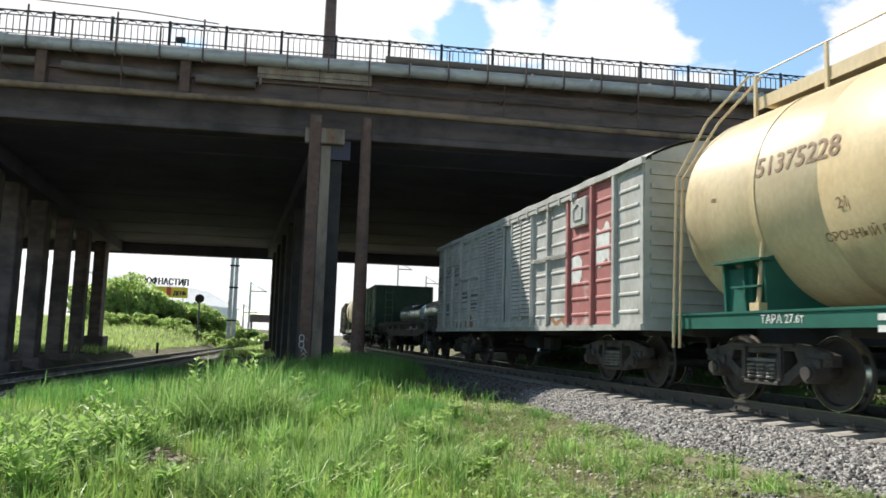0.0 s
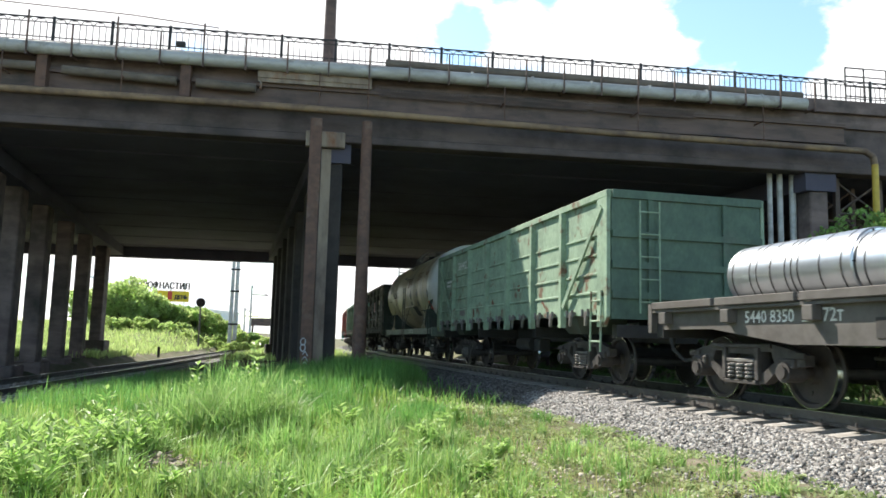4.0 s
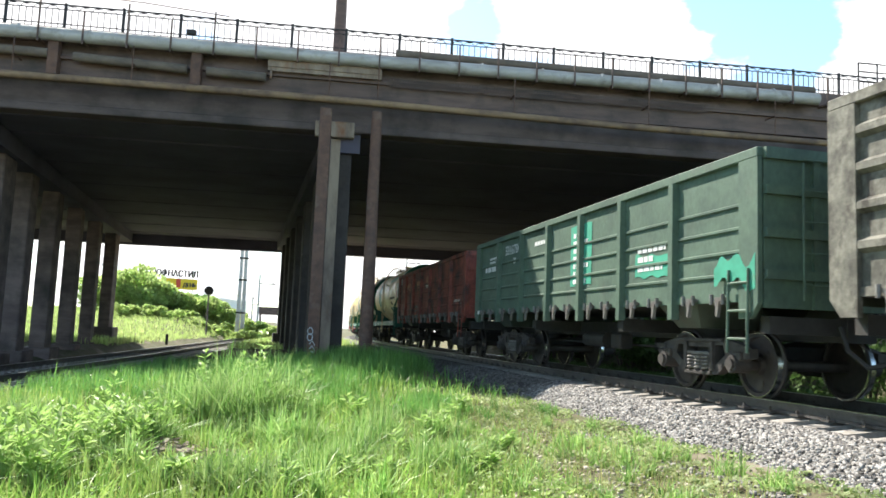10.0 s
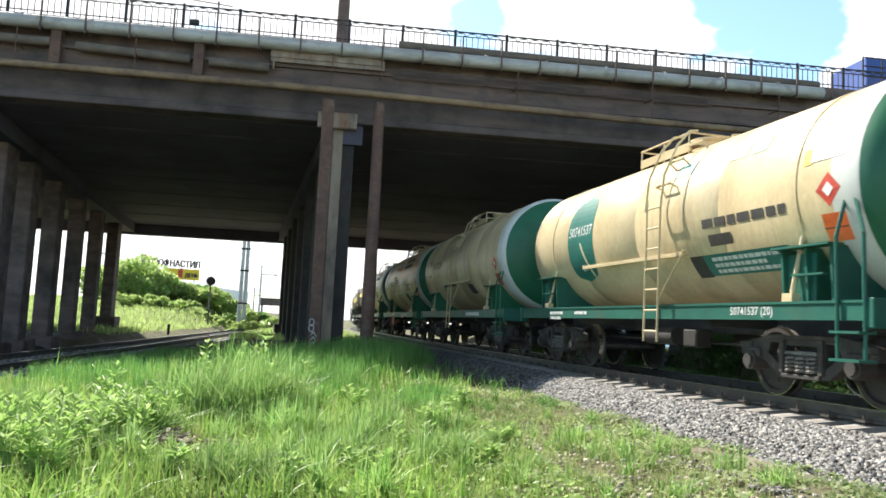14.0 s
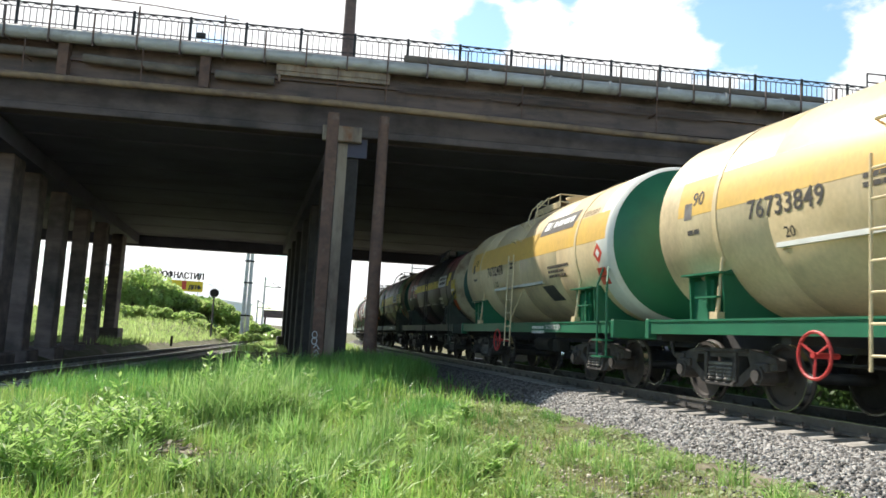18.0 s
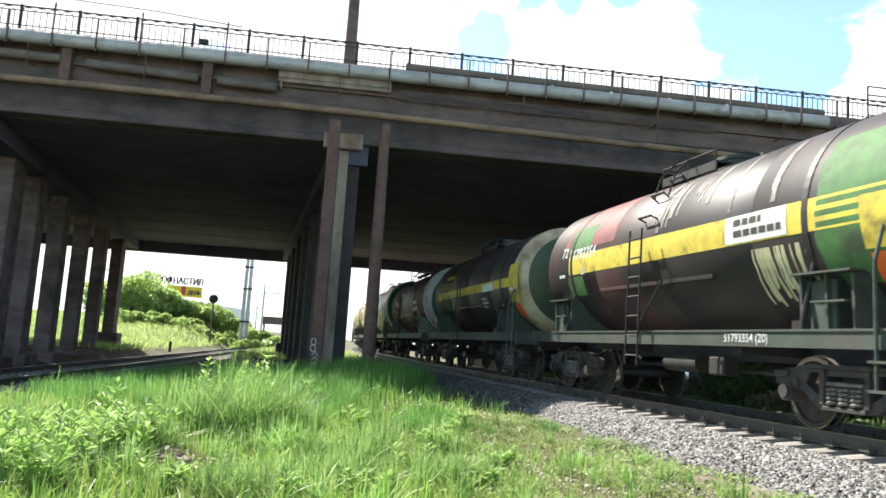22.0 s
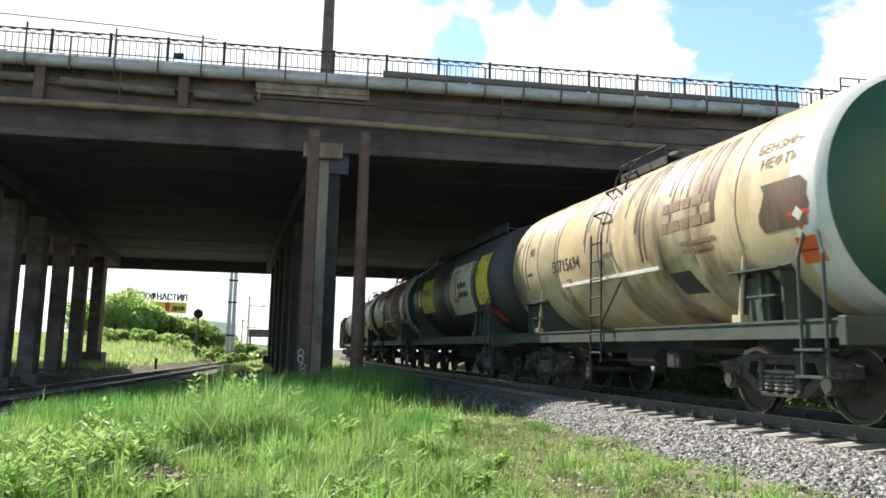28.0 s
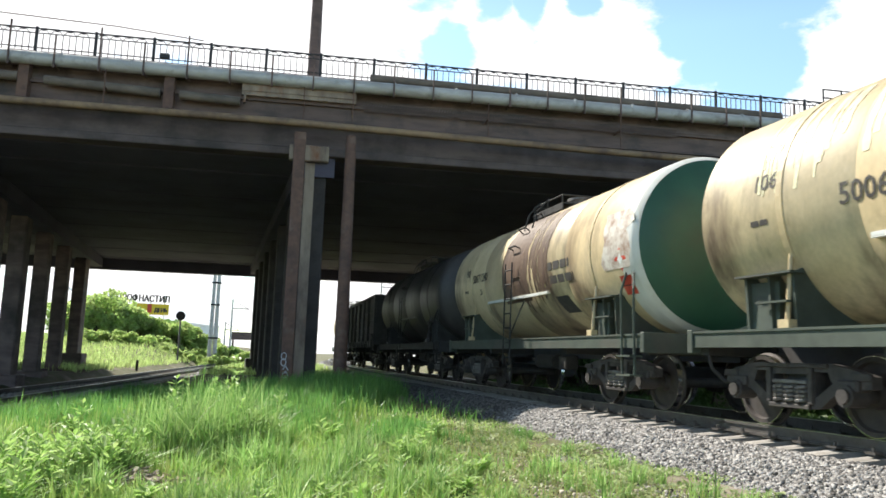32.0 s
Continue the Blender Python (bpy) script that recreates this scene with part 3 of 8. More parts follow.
def bogie_parts():
    """Meshes of one two-axle bogie, made once."""
    out = {}

    def lift(bm):
        for v in bm.verts:
            v.co.z = 0.27 + (v.co.z - 0.17) * 0.82
    bm = bmesh.new()
    box(bm, -0.22, 0.22, -1.0, 1.0, 0.44, 0.72, None, 0.03)
    rod(bm, (0, 0, 0.70), (0, 0, 0.86), 0.2, 16)
    out["bolster"] = finish("bolster", bm, BLACKSTEEL)
    # side frame: arched casting with two openings, in the x z plane
    bm = bmesh.new()
    loops = [[(-1.22, 0.50), (-1.22, 0.66), (-0.98, 0.74), (-0.62, 0.82), (0.62, 0.82), (0.98, 0.74), (1.22, 0.66), (1.22, 0.50), (0.98, 0.47), (0.70, 0.40), (0.48, 0.20), (0.30, 0.17), (-0.30, 0.17), (-0.48, 0.20), (-0.70, 0.40), (-0.98, 0.47)]]
    holes = [[(-0.30, 0.28), (-0.30, 0.66), (0.30, 0.66), (0.30, 0.28)], [(-0.66, 0.54), (-0.60, 0.70), (-0.40, 0.70), (-0.40, 0.34)], [(0.66, 0.54), (0.60, 0.70), (0.40, 0.70), (0.40, 0.34)]]
    t = 0.07
    for loop in loops + holes:
        vs0 = [bm.verts.new((x, -t, z)) for x, z in loop]
        for i in range(len(vs0)):
            bm.edges.new((vs0[i], vs0[(i + 1) % len(vs0)]))
    bmesh.ops.triangle_fill(bm, use_beauty=True, use_dissolve=False, edges=bm.edges[:])
    # drop triangles whose middle is in a hole
    def inside(p, poly):
        x, z = p
        c = False
        for i in range(len(poly)):
            (x1, z1), (x2, z2) = poly[i], poly[i - 1]
            if (z1 > z) != (z2 > z) and x < (x2 - x1) * (z - z1) / (z2 - z1) + x1:
                c = not c
        return c
    bad = [f for f in bm.faces if any(inside((f.calc_center_median().x, f.calc_center_median().z), h) for h in holes) or not inside((f.calc_center_median().x, f.calc_center_median().z), loops[0])]
    bmesh.ops.delete(bm, geom=bad, context="FACES_ONLY")
    r = bmesh.ops.extrude_face_region(bm, geom=bm.faces[:])
    bmesh.ops.translate(bm, vec=(0, 2 * t, 0), verts=[v for v in r["geom"] if isinstance(v, bmesh.types.BMVert)])
    bmesh.ops.recalc_face_normals(bm, faces=bm.faces[:])
    box(bm, -0.62, 0.62, -0.11, -0.06, 0.755, 0.82, None, 0.01)
    box(bm, -0.34, 0.34, -0.12, -0.06, 0.17, 0.235, None, 0.01)
    for s in (-1, 1):
        box(bm, s * 0.35 - 0.04, s * 0.35 + 0.04, -0.115, -0.06, 0.24, 0.755, None, 0.01)
        box(bm, s * 1.10 - 0.13, s * 1.10 + 0.13, -0.10, -0.05, 0.60, 0.70, None, 0.01)
    lift(bm)
    out["side_frame"] = finish("side_frame", bm, CAST)
    bm = bmesh.new()
    rod(bm, (0, -0.16, WHEEL_R), (0, 0.1, WHEEL_R), 0.125, 14)
    rod(bm, (0, -0.20, WHEEL_R), (0, -0.16, WHEEL_R), 0.085, 12)
    box(bm, -0.15, 0.15, -0.13, 0.08, 0.50, 0.63, None, 0.02)
    out["axle_box"] = finish("axle_box", bm, CAST)
    bm = bmesh.new()
    for cx in (-0.19, 0.0, 0.19):
        pts = [(cx + 0.08 * math.cos(a), -0.05 + 0.08 * math.sin(a), 0.24 + 0.28 * a / (2 * math.pi * 4.5)) for a in [i * 2 * math.pi / 10 for i in range(46)]]
        pipe(bm, pts, 0.028, 6)
    box(bm, -0.29, 0.29, -0.11, 0.08, 0.52, 0.58, None, 0.01)
    lift(bm)
    out["spring_set"] = finish("spring_set", bm, WORN)
    # wheelset turning about its own y axis
    bm = bmesh.new()
    my = Matrix.Rotation(radians(90), 4, "Z")
    def disc(prof):
        lathe(bm, prof, 36, True, True, m=my)
    for s in (-1, 1):
        o = 0.70 * s
        prof = [(o - 0.02 * s, 0.10), (o - 0.005 * s, 0.39), (o - 0.045 * s, 0.42), (o - 0.045 * s, 0.505), (o - 0.012 * s, 0.506), (o + 0.0 * s, 0.478), (o + 0.085 * s, 0.474), (o + 0.085 * s, 0.41), (o + 0.04 * s, 0.39), (o + 0.03 * s, 0.15), (o + 0.10 * s, 0.13), (o + 0.10 * s, 0.08)]
        disc(prof if s > 0 else prof)
    rod(bm, (0, -1.02, 0), (0, 1.02, 0), 0.085, 14)
    # lightening marks on the discs so that the turning shows
    for s in (-1, 1):
        for a in (0.3, 2.4, 4.5):
            rod(bm, (0.27 * math.cos(a), s * 0.735, 0.27 * math.sin(a)), (0.27 * math.cos(a), s * 0.745, 0.27 * math.sin(a)), 0.03, 8)
    bmesh.ops.scale(bm, vec=(WHEEL_R / 0.4785, 1, WHEEL_R / 0.4785), verts=bm.verts[:])
    bmesh.ops.recalc_face_normals(bm, faces=bm.faces[:])
    out["wheelset"] = finish("wheelset", bm, WHEEL, True)
    bm = bmesh.new()
    for s in (-1, 1):
        o = 0.70 * s
        lathe(bm, [(o + 0.002 * s, 0.4795), (o + 0.084 * s, 0.4755)], 36, m=my)
        lathe(bm, [(o + 0.087 * s, 0.474), (o + 0.087 * s, 0.466)], 36, m=my)
        lathe(bm, [(o - 0.047 * s, 0.503), (o - 0.047 * s, 0.47)], 36, m=my)
    bmesh.ops.scale(bm, vec=(WHEEL_R / 0.4785, 1, WHEEL_R / 0.4785), verts=bm.verts[:])
    bmesh.ops.recalc_face_normals(bm, faces=bm.faces[:])
    out["tread"] = finish("tread", bm, TREAD, True)
    return out


BP = bogie_parts()
TURNING = []   # wheelsets, with their wagons


def bogie(wagon, x):
    b = part("bogie", BP["bolster"], None, wagon, "two-axle cast steel bogie", pose(x, 0, 0))
    for s in (-1, 1):
        part("side_frame", BP["side_frame"], None, b, "", pose(0, s * 1.04, 0, 0, 0, 0 if s < 0 else 180))
        for ax in (-0.925, 0.925):
            part("axle_box", BP["axle_box"], None, b, "", pose(ax, s * 1.04, 0, 0, 0, 0 if s < 0 else 180))
        part("spring_set", BP["spring_set"], None, b, "coil springs", pose(0, s * 1.04, 0, 0, 0, 0 if s < 0 else 180))
    for ax in (-0.925, 0.925):
        w = part("wheelset", WHEELSET, None, b, "steel wheels on an axle", pose(ax, 0, WHEEL_R))
        TURNING.append((w, ax))


def join_meshes(a, b, name):
    bm = bmesh.new()
    bm.from_mesh(a)
    n = len(bm.faces)
    bm.from_mesh(b)
    bm.faces.ensure_lookup_table()
    for f in bm.faces[n:]:
        f.material_index = 1
    me = bpy.data.meshes.new(name)
    bm.to_mesh(me)
    bm.free()
    me.materials.append(WHEEL); me.materials.append(TREAD)
    return me


WHEELSET = join_meshes(BP["wheelset"], BP["tread"], "wheelset")


def couplers(wagon, half):
    for s in (-1, 1):
        bm = bmesh.new()
        box(bm, s * (half - 0.75), s * half, -0.09, 0.09, 0.95, 1.13, None, 0.02)
        box(bm, s * (half - 0.22), s * (half - 0.01), -0.17, 0.16, 0.90, 1.18, None, 0.04)
        pipe(bm, [(s * (half - 0.6), -0.35, 1.0), (s * (half - 0.45), -0.38, 0.7), (s * (half - 0.2), -0.3, 0.5), (s * (half - 0.02), -0.2, 0.55)], 0.03, 6)
        part("coupler", bm, BLACKSTEEL, wagon, "automatic coupler with a hose")


def underframe(wagon, half, sill, wide=0.22, z0=0.80, z1=1.10):
    bm = bmesh.new()
    box(bm, -half + 0.62, half - 0.62, -wide, wide, z0, z1)
    part("centre_sill", bm, BLACKSTEEL, wagon)
    for x in (-half + 0.75, -2.2, 2.2, half - 0.75):
        for s in (-1, 1):
            bm = bmesh.new()
            box(bm, x - 0.09, x + 0.09, min(s * wide, s * 1.35), max(s * wide, s * 1.35), z0 + 0.08, z1)
            part("cross_beam", bm, BLACKSTEEL, wagon)
    bm = bmesh.new()
    rod(bm, (-0.9, -0.55, 0.72), (0.1, -0.55, 0.72), 0.16, 12)
    rod(bm, (0.5, 0.45, 0.70), (1.5, 0.45, 0.70), 0.2, 12)
    box(bm, 0.55, 0.95, -0.75, -0.45, 0.55, 0.85, None, 0.03)
    rod(bm, (-3.4, -0.3, 0.66), (3.4, -0.3, 0.62), 0.025, 6)
    part("brake_gear", bm, BLACKSTEEL, wagon, "brake cylinder, tank and rods", None, True)


def ladder(bm, x, w, y0, z0, y1, z1, n, r=0.018):
    for s in (-1, 1):
        rod(bm, (x + s * w / 2, y0, z0), (x + s * w / 2, y1, z1), r, 6)
    for i in range(n):
        t = (i + 0.5) / n
        rod(bm, (x - w / 2, y0 + (y1 - y0) * t, z0 + (z1 - z0) * t), (x + w / 2, y0 + (y1 - y0) * t, z0 + (z1 - z0) * t), r * 0.9, 6)


TANK_R, TANK_Z, MARKS_DOWN = 1.50, 2.72, 0.33
MARKS_ON = 0.0   # how far the marks of the wagon in hand sit towards its front


def on_tank(x, s, lift=0.004):
    """Point on the barrel's right side: s metres along the girth upwards from a line a little below mid height."""
    a = (s - MARKS_DOWN) / TANK_R
    r = TANK_R + lift
    return Vector((x + MARKS_ON, -r * math.cos(a), TANK_Z + r * math.sin(a)))


def patch(bm, x0, x1, s0, s1, lift=0.004, nx=1, skew=0.0, jag=0.0):
    n = max(2, int((s1 - s0) / 0.12))
    rows = []
    for i in range(n + 1):
        s = s0 + (s1 - s0) * i / n
        j0 = jag * (noise.noise(Vector((s * 5, x0, 1))) if jag else 0)
        j1 = jag * (noise.noise(Vector((s * 5, x1, 7))) if jag else 0)
        rows.append([bm.verts.new(on_tank(x + skew * (s - s0), s, lift)) for x in (x0 + j0, x1 + j1)])
    for a, b in zip(rows, rows[1:]):
        bm.faces.new((a[0], a[1], b[1], b[0]))


def tank_word(body, x, s, size, material, wagon, label="", lift=0.006, bars=False):
    bm = bmesh.new()
    if bars:
        # lines of small writing: short bars; body is a list of row widths
        y = s
        for k, w in enumerate(body):
            u = x
            while u < x + w:
                l = size * (0.5 + 0.45 * (math.sin(u * 37 + k * 5) * 0.5 + 0.5)) * 2.2
                patch(bm, u, min(u + l, x + w), y - size / 2, y + size / 2, lift)
                u += l + size * 0.35
            y -= size * 1.7
    else:
        co, faces = text_mesh(body, size)
        vs = [bm.verts.new(on_tank(x + c[0], s + c[1], max(lift, 0.0075))) for c in co]
        for f in faces:
            try:
                bm.faces.new([vs[i] for i in f])
            except ValueError:
                pass
    ob = part("lettering", bm, material, wagon, label)
    ob["kind"] = "stuff"
    return ob


def diamond(bm, x, s, r, lift=0.006):
    pts = [(-r, 0), (0, -r), (r, 0), (0, r)]
    c = bm.verts.new(on_tank(x, s, lift))
    vs = [bm.verts.new(on_tank(x + a, s + b, lift)) for a, b in pts]
    for i in range(4):
        bm.faces.new((c, vs[i], vs[(i + 1) % 4]))


def arc_band(bm, x0, x1, a0, a1, r0, r1, n=40):
    """A band round the barrel from angle a0 to a1 (0 = right side, up positive)."""
    rings = []
    for i in range(n + 1):
        a = a0 + (a1 - a0) * i / n
        c, s = -math.cos(a), math.sin(a)
        rings.append([bm.verts.new((x, r * c, TANK_Z + r * s)) for x, r in ((x0, r0), (x1, r0), (x1, r1), (x0, r1))])
    for p, q in zip(rings, rings[1:]):
        for i in range(4):
            j = (i + 1) % 4
            bm.faces.new((p[i], p[j], q[j], q[i]))
    bmesh.ops.recalc_face_normals(bm, faces=bm.faces[:])


WHITE = mat("white_stencil", (0.75, 0.76, 0.74), (0.6, 0.6, 0.58), scale=8, rough=0.7)
BLACK = mat("black_stencil", (0.045, 0.04, 0.038), (0.07, 0.06, 0.05), scale=8, rough=0.7)
RED = mat("red_hazard_plate", (0.62, 0.07, 0.04), (0.45, 0.05, 0.03), scale=5, rough=0.5)
ORANGE = mat("orange_hazard_plate", (0.85, 0.16, 0.03), (0.65, 0.11, 0.03), scale=5, rough=0.5)
YELLOWP = mat("yellow_band_paint", (0.75, 0.60, 0.08), (0.55, 0.42, 0.07), scale=4, rough=0.6, dirt=(0.10, 0.07, 0.04), dirt_mix=(0.58, 0.75), dirt_scale=2)
HANDRED = mat("red_handwheel", (0.60, 0.05, 0.05), rough=0.5)


def tank_wagon(mid, label, body, head, ring, sill, gear=None, ring_w=0.42, rear_head=None, bands=(-3.55, 3.55), platform="short", wheel=None,
               stripe=None, ladder_x=-0.35, cradle=None, extra=None, rear_ring=False, front_rail=True, ladder_mat=None, small=False, head_r=1.42, rail_z=4.40, ledge=None, full_rails=False, longer=0.0, supports=(-3.9, 3.9), step_x=4.98):
    global TANK_R, TANK_Z
    TANK_R, TANK_Z = (1.40, 2.60) if small else (1.50, 2.72)
    R, dz = TANK_R, TANK_R + TANK_Z - 4.22
    gear, cradle = gear or sill, cradle or sill
    lm = ladder_mat or gear
    w = thing("tank_wagon", label, "tank wagon", group="wagons of the freight train")
    half = 6.01
    L = 4.85 if small else 5.08
    ring_w = (0.42 if longer else 0.25) if small else ring_w
    up = pose(0, 0, dz)
    bm = bmesh.new()
    lathe(bm, [(-L, R - 0.025), (-L + 0.015, R), (-2.4, R), (-2.395, R - 0.003), (-2.39, R), (0.02, R), (0.025, R - 0.003), (0.03, R), (2.5, R), (2.505, R - 0.003), (2.51, R), (L + longer - ring_w, R)], 64, m=Matrix.Translation((0, 0, TANK_Z)))
    part("barrel", bm, body, w, "", None, True)
    full = [(1.49, 0.0), (1.46, 0.055), (1.42, 0.10), (1.34, 0.165), (1.22, 0.235), (1.10, 0.285), (0.9, 0.345), (0.5, 0.41), (0.0, 0.43)]
    full = [(r * R / 1.5, d * (1.25 if small else 1.0)) for r, d in full]
    rim = [q for q in full if q[0] >= head_r] or full[:1]
    bm = bmesh.new()
    lathe(bm, [(L + longer - ring_w, R + 0.002), (L + longer - 0.02, R + 0.002)] + [(L + longer + d, r + 0.001) for r, d in rim], 64, m=Matrix.Translation((0, 0, TANK_Z)))
    part("end_ring", bm, ring, w, "painted ring round the tank's end", None, True)
    for s, hm in ((1, head), (-1, rear_head or body)):
        bm = bmesh.new()
        dish = [q for q in full if q[0] <= rim[-1][0]] if s > 0 else full
        lathe(bm, [(s * (L + d) + (longer if s > 0 else 0), max(r, 0.001)) for r, d in dish], 64, m=Matrix.Translation((0, 0, TANK_Z)))
        bmesh.ops.remove_doubles(bm, verts=bm.verts[:], dist=0.004)
        bmesh.ops.recalc_face_normals(bm, faces=bm.faces[:])
        part("tank_head", bm, hm, w, "dished tank end", None, True)
    # underframe with side sills
    for s in (-1, 1):
        bm = bmesh.new()
        box(bm, -5.4, 5.4, s * 1.42 - 0.05, s * 1.42 + 0.05, 0.98, 1.19)
        box(bm, -5.4, 5.4, s * 1.40 - 0.09, s * 1.40 + 0.09, 1.17, 1.20)
        part("side_sill", bm, sill, w, "long side sill")
        bm = bmesh.new()
        box(bm, s * 5.4 - 0.06, s * 5.4 + 0.06, -1.5, 1.5, 0.90, 1.22, None, 0.01)
        part("end_beam", bm, sill, w)
    underframe(w, half, sill, 0.25, 0.80, 1.14)
    # cradles
    for x in supports:
        bm = bmesh.new()
        for dx in (-0.42, 0.0, 0.42):
            vs = []
            prof = [(-1.36, 1.19), (-1.40, 1.86)] + [(-R * math.cos(a), TANK_Z - R * math.sin(a)) for a in [0.57 + i * 0.10 for i in range(21)]] + [(1.40, 1.86), (1.36, 1.19)]
            for e in (-0.02, 0.02):
                vs.append([bm.verts.new((x + dx + e, y, z)) for y, z in prof])
            bm.faces.new(vs[0]); bm.faces.new(vs[1][::-1])
            for i in range(len(prof)):
                j = (i + 1) % len(prof)
                bm.faces.new((vs[0][i], vs[0][j], vs[1][j], vs[1][i]))
            bmesh.ops.recalc_face_normals(bm, faces=bm.faces[:])
            part("cradle_plate", bm, cradle, w)
            bm = bmesh.new()
        for s in (-1, 1):
            box(bm, x - 0.44, x + 0.10, s * 1.30 - 0.02, s * 1.30 + 0.02, 1.2, 1.78)
            box(bm, x - 0.5, x + 0.5, s * 1.38 - 0.12, s * 1.38 + 0.10, 1.84, 1.865)
            box(bm, x - 0.12, x + 0.42, s * 1.44 - 0.06, s * 1.44 + 0.02, 1.5, 1.525)
            part("cradle", bm, cradle, w, "tank cradle")
            bm = bmesh.new()
        bm.free()
    for x in bands:
        bm = bmesh.new()
        arc_band(bm, x - 0.05, x + 0.05, radians(-28), radians(208), R, R + 0.012)
        for s in (-1, 1):
            a = radians(-28)
            p = Vector((x, s * (R + 0.02) * math.cos(a), TANK_Z + (R + 0.02) * math.sin(a)))
            rod(bm, p + Vector((0, 0, 0.1)), (x, s * 1.43, 1.22), 0.03, 6)
            box(bm, x - 0.09, x + 0.09, s * 1.43 - 0.06, s * 1.43 + 0.06, 1.20, 1.30)
        part("strap", bm, body, w, "steel strap round the barrel")
    # ladder up the side, bent over the shoulder
    if platform == "short":
        bm = bmesh.new()
        lx = ladder_x
        ladder(bm, lx, 0.42, -1.62, 0.62, -1.60, 2.9, 7)
        for a in (20, 38, 56):
            c, s = math.cos(radians(a)), math.sin(radians(a))
            for e in (-0.21, 0.21):
                rod(bm, (lx + e, -(R - 0.01) * c, TANK_Z + (R - 0.01) * s), (lx + e, -(R + 0.14) * c, TANK_Z + (R + 0.14) * s), 0.016, 5)
            rod(bm, (lx - 0.21, -(R + 0.14) * c, TANK_Z + (R + 0.14) * s), (lx + 0.21, -(R + 0.14) * c, TANK_Z + (R + 0.14) * s), 0.022, 6)
        for e in (-0.24, 0.24):
            if full_rails:
                pipe(bm, [(lx + e, -1.62, 2.7), (lx + e, -1.56, 3.25), (lx + e, -1.34, 3.74), (lx + e, -1.12, 4.0), (lx + e, -0.98, 4.02)], 0.02, 6)
            else:
                pipe(bm, [(lx + e, -1.14, 3.72 + dz), (lx + e, -1.02, 4.12 + dz), (lx + e, -0.74, 4.42 + dz)], 0.017, 6)
        rod(bm, (lx + 0.21, -1.6, 1.3), (lx + 0.75, -1.50, 2.0), 0.018, 5)
        part("ladder", bm, lm, w, "steel ladder up the barrel")
        bm = bmesh.new()
        lz = TANK_Z - 0.62
        ly = math.sqrt(R * R - 0.62 * 0.62)
        box(bm, -2.3, 1.5, -ly - 0.06, -ly + 0.05, lz - 0.012, lz + 0.012)
        box(bm, -2.3, 1.5, -ly - 0.06, -ly - 0.045, lz, lz + 0.05)
        part("drip_ledge", bm, ledge or body, w, "narrow ledge along the barrel")
    # hatch and platform on top
    bm = bmesh.new()
    rod(bm, (0.15, 0, 4.10), (0.15, 0, 4.36), 0.33, 20)
    rod(bm, (0.15, 0, 4.36), (0.15, 0, 4.42), 0.36, 20)
    rod(bm, (0.9, 0, 4.17), (0.9, 0, 4.36), 0.09, 10)
    part("hatch", bm, gear, w, "round filling hatch", up, True)
    bm = bmesh.new()
    if platform == "short":
        x0, x1 = -1.1, 0.6
        for s in (-1, 1):
            box(bm, x0, x1, s * 0.55 - 0.14, s * 0.55 + 0.14, 4.20, 4.23)
            box(bm, x0, x1, s * 0.70 - 0.012, s * 0.70 + 0.012, 4.08, 4.23)
            for x in (x0 + 0.03, (x0 + x1) / 2, x1 - 0.03):
                rod(bm, (x, s * 0.7, 4.0), (x, s * 0.7, rail_z), 0.016, 5)
            rod(bm, (x0, s * 0.7, rail_z), (x1, s * 0.7, rail_z), 0.018, 6)
        for x in (x0, x1):
            rod(bm, (x, -0.7, rail_z), (x, 0.7, rail_z), 0.018, 6)
    else:
        x0, x1 = -4.6, 3.9
        for s in (-1, 1):
            box(bm, x0, x1, s * 0.42 - 0.17, s * 0.42 + 0.17, 4.24, 4.27)
            box(bm, x0, x1, s * 0.60 - 0.012, s * 0.60 + 0.012, 4.18, 4.36)
            n = 7
            for i in range(n):
                x = x0 + (x1 - x0) * i / (n - 1)
                box(bm, x - 0.025, x + 0.025, s * 0.62 - 0.02, s * 0.62 + 0.02, 4.0, rail_z)
            rod(bm, (x0, s * 0.62, rail_z), (x1, s * 0.62, rail_z), 0.014, 5)
        for s in (-1, 1):
            pipe(bm, [(x0, -0.62 + s * 0.1, rail_z), (x0 - 0.5, -1.0 + s * 0.1, 4.1), (x0 - 0.62, -1.5 + s * 0.05, 3.2), (x0 - 0.62, -1.56 + s * 0.05, 0.7)], 0.02, 6)
    part("platform", bm, lm if platform == "short" else gear, w, "railed platform on top", up)
    # end handrail and step at the front
    if front_rail:
        bm = bmesh.new()
        for x in (step_x - 0.2, step_x + 0.2):
            pipe(bm, [(x, -1.50, 0.55), (x, -1.52, 1.9), (x - 0.05 - 0.25 * (x > step_x), -1.35, 2.35)], 0.022, 6)
        for z in (0.55, 0.85):
            box(bm, step_x - 0.22, step_x + 0.22, -1.6, -1.38, z - 0.015, z + 0.015)
        part("step_handrail", bm, cradle, w, "step with handrails")
    if wheel:
        bm = bmesh.new()
        for i in range(20):
            a, b = 2 * math.pi * i / 20, 2 * math.pi * (i + 1) / 20
            rod(bm, (-1.5 + 0.27 * math.cos(a), -1.52, 0.76 + 0.27 * math.sin(a)), (-1.5 + 0.27 * math.cos(b), -1.52, 0.76 + 0.27 * math.sin(b)), 0.02, 6)
        for a in (0.5, 2.6, 4.7):
            rod(bm, (-1.5, -1.50, 0.76), (-1.5 + 0.27 * math.cos(a), -1.52, 0.76 + 0.27 * math.sin(a)), 0.016, 5)
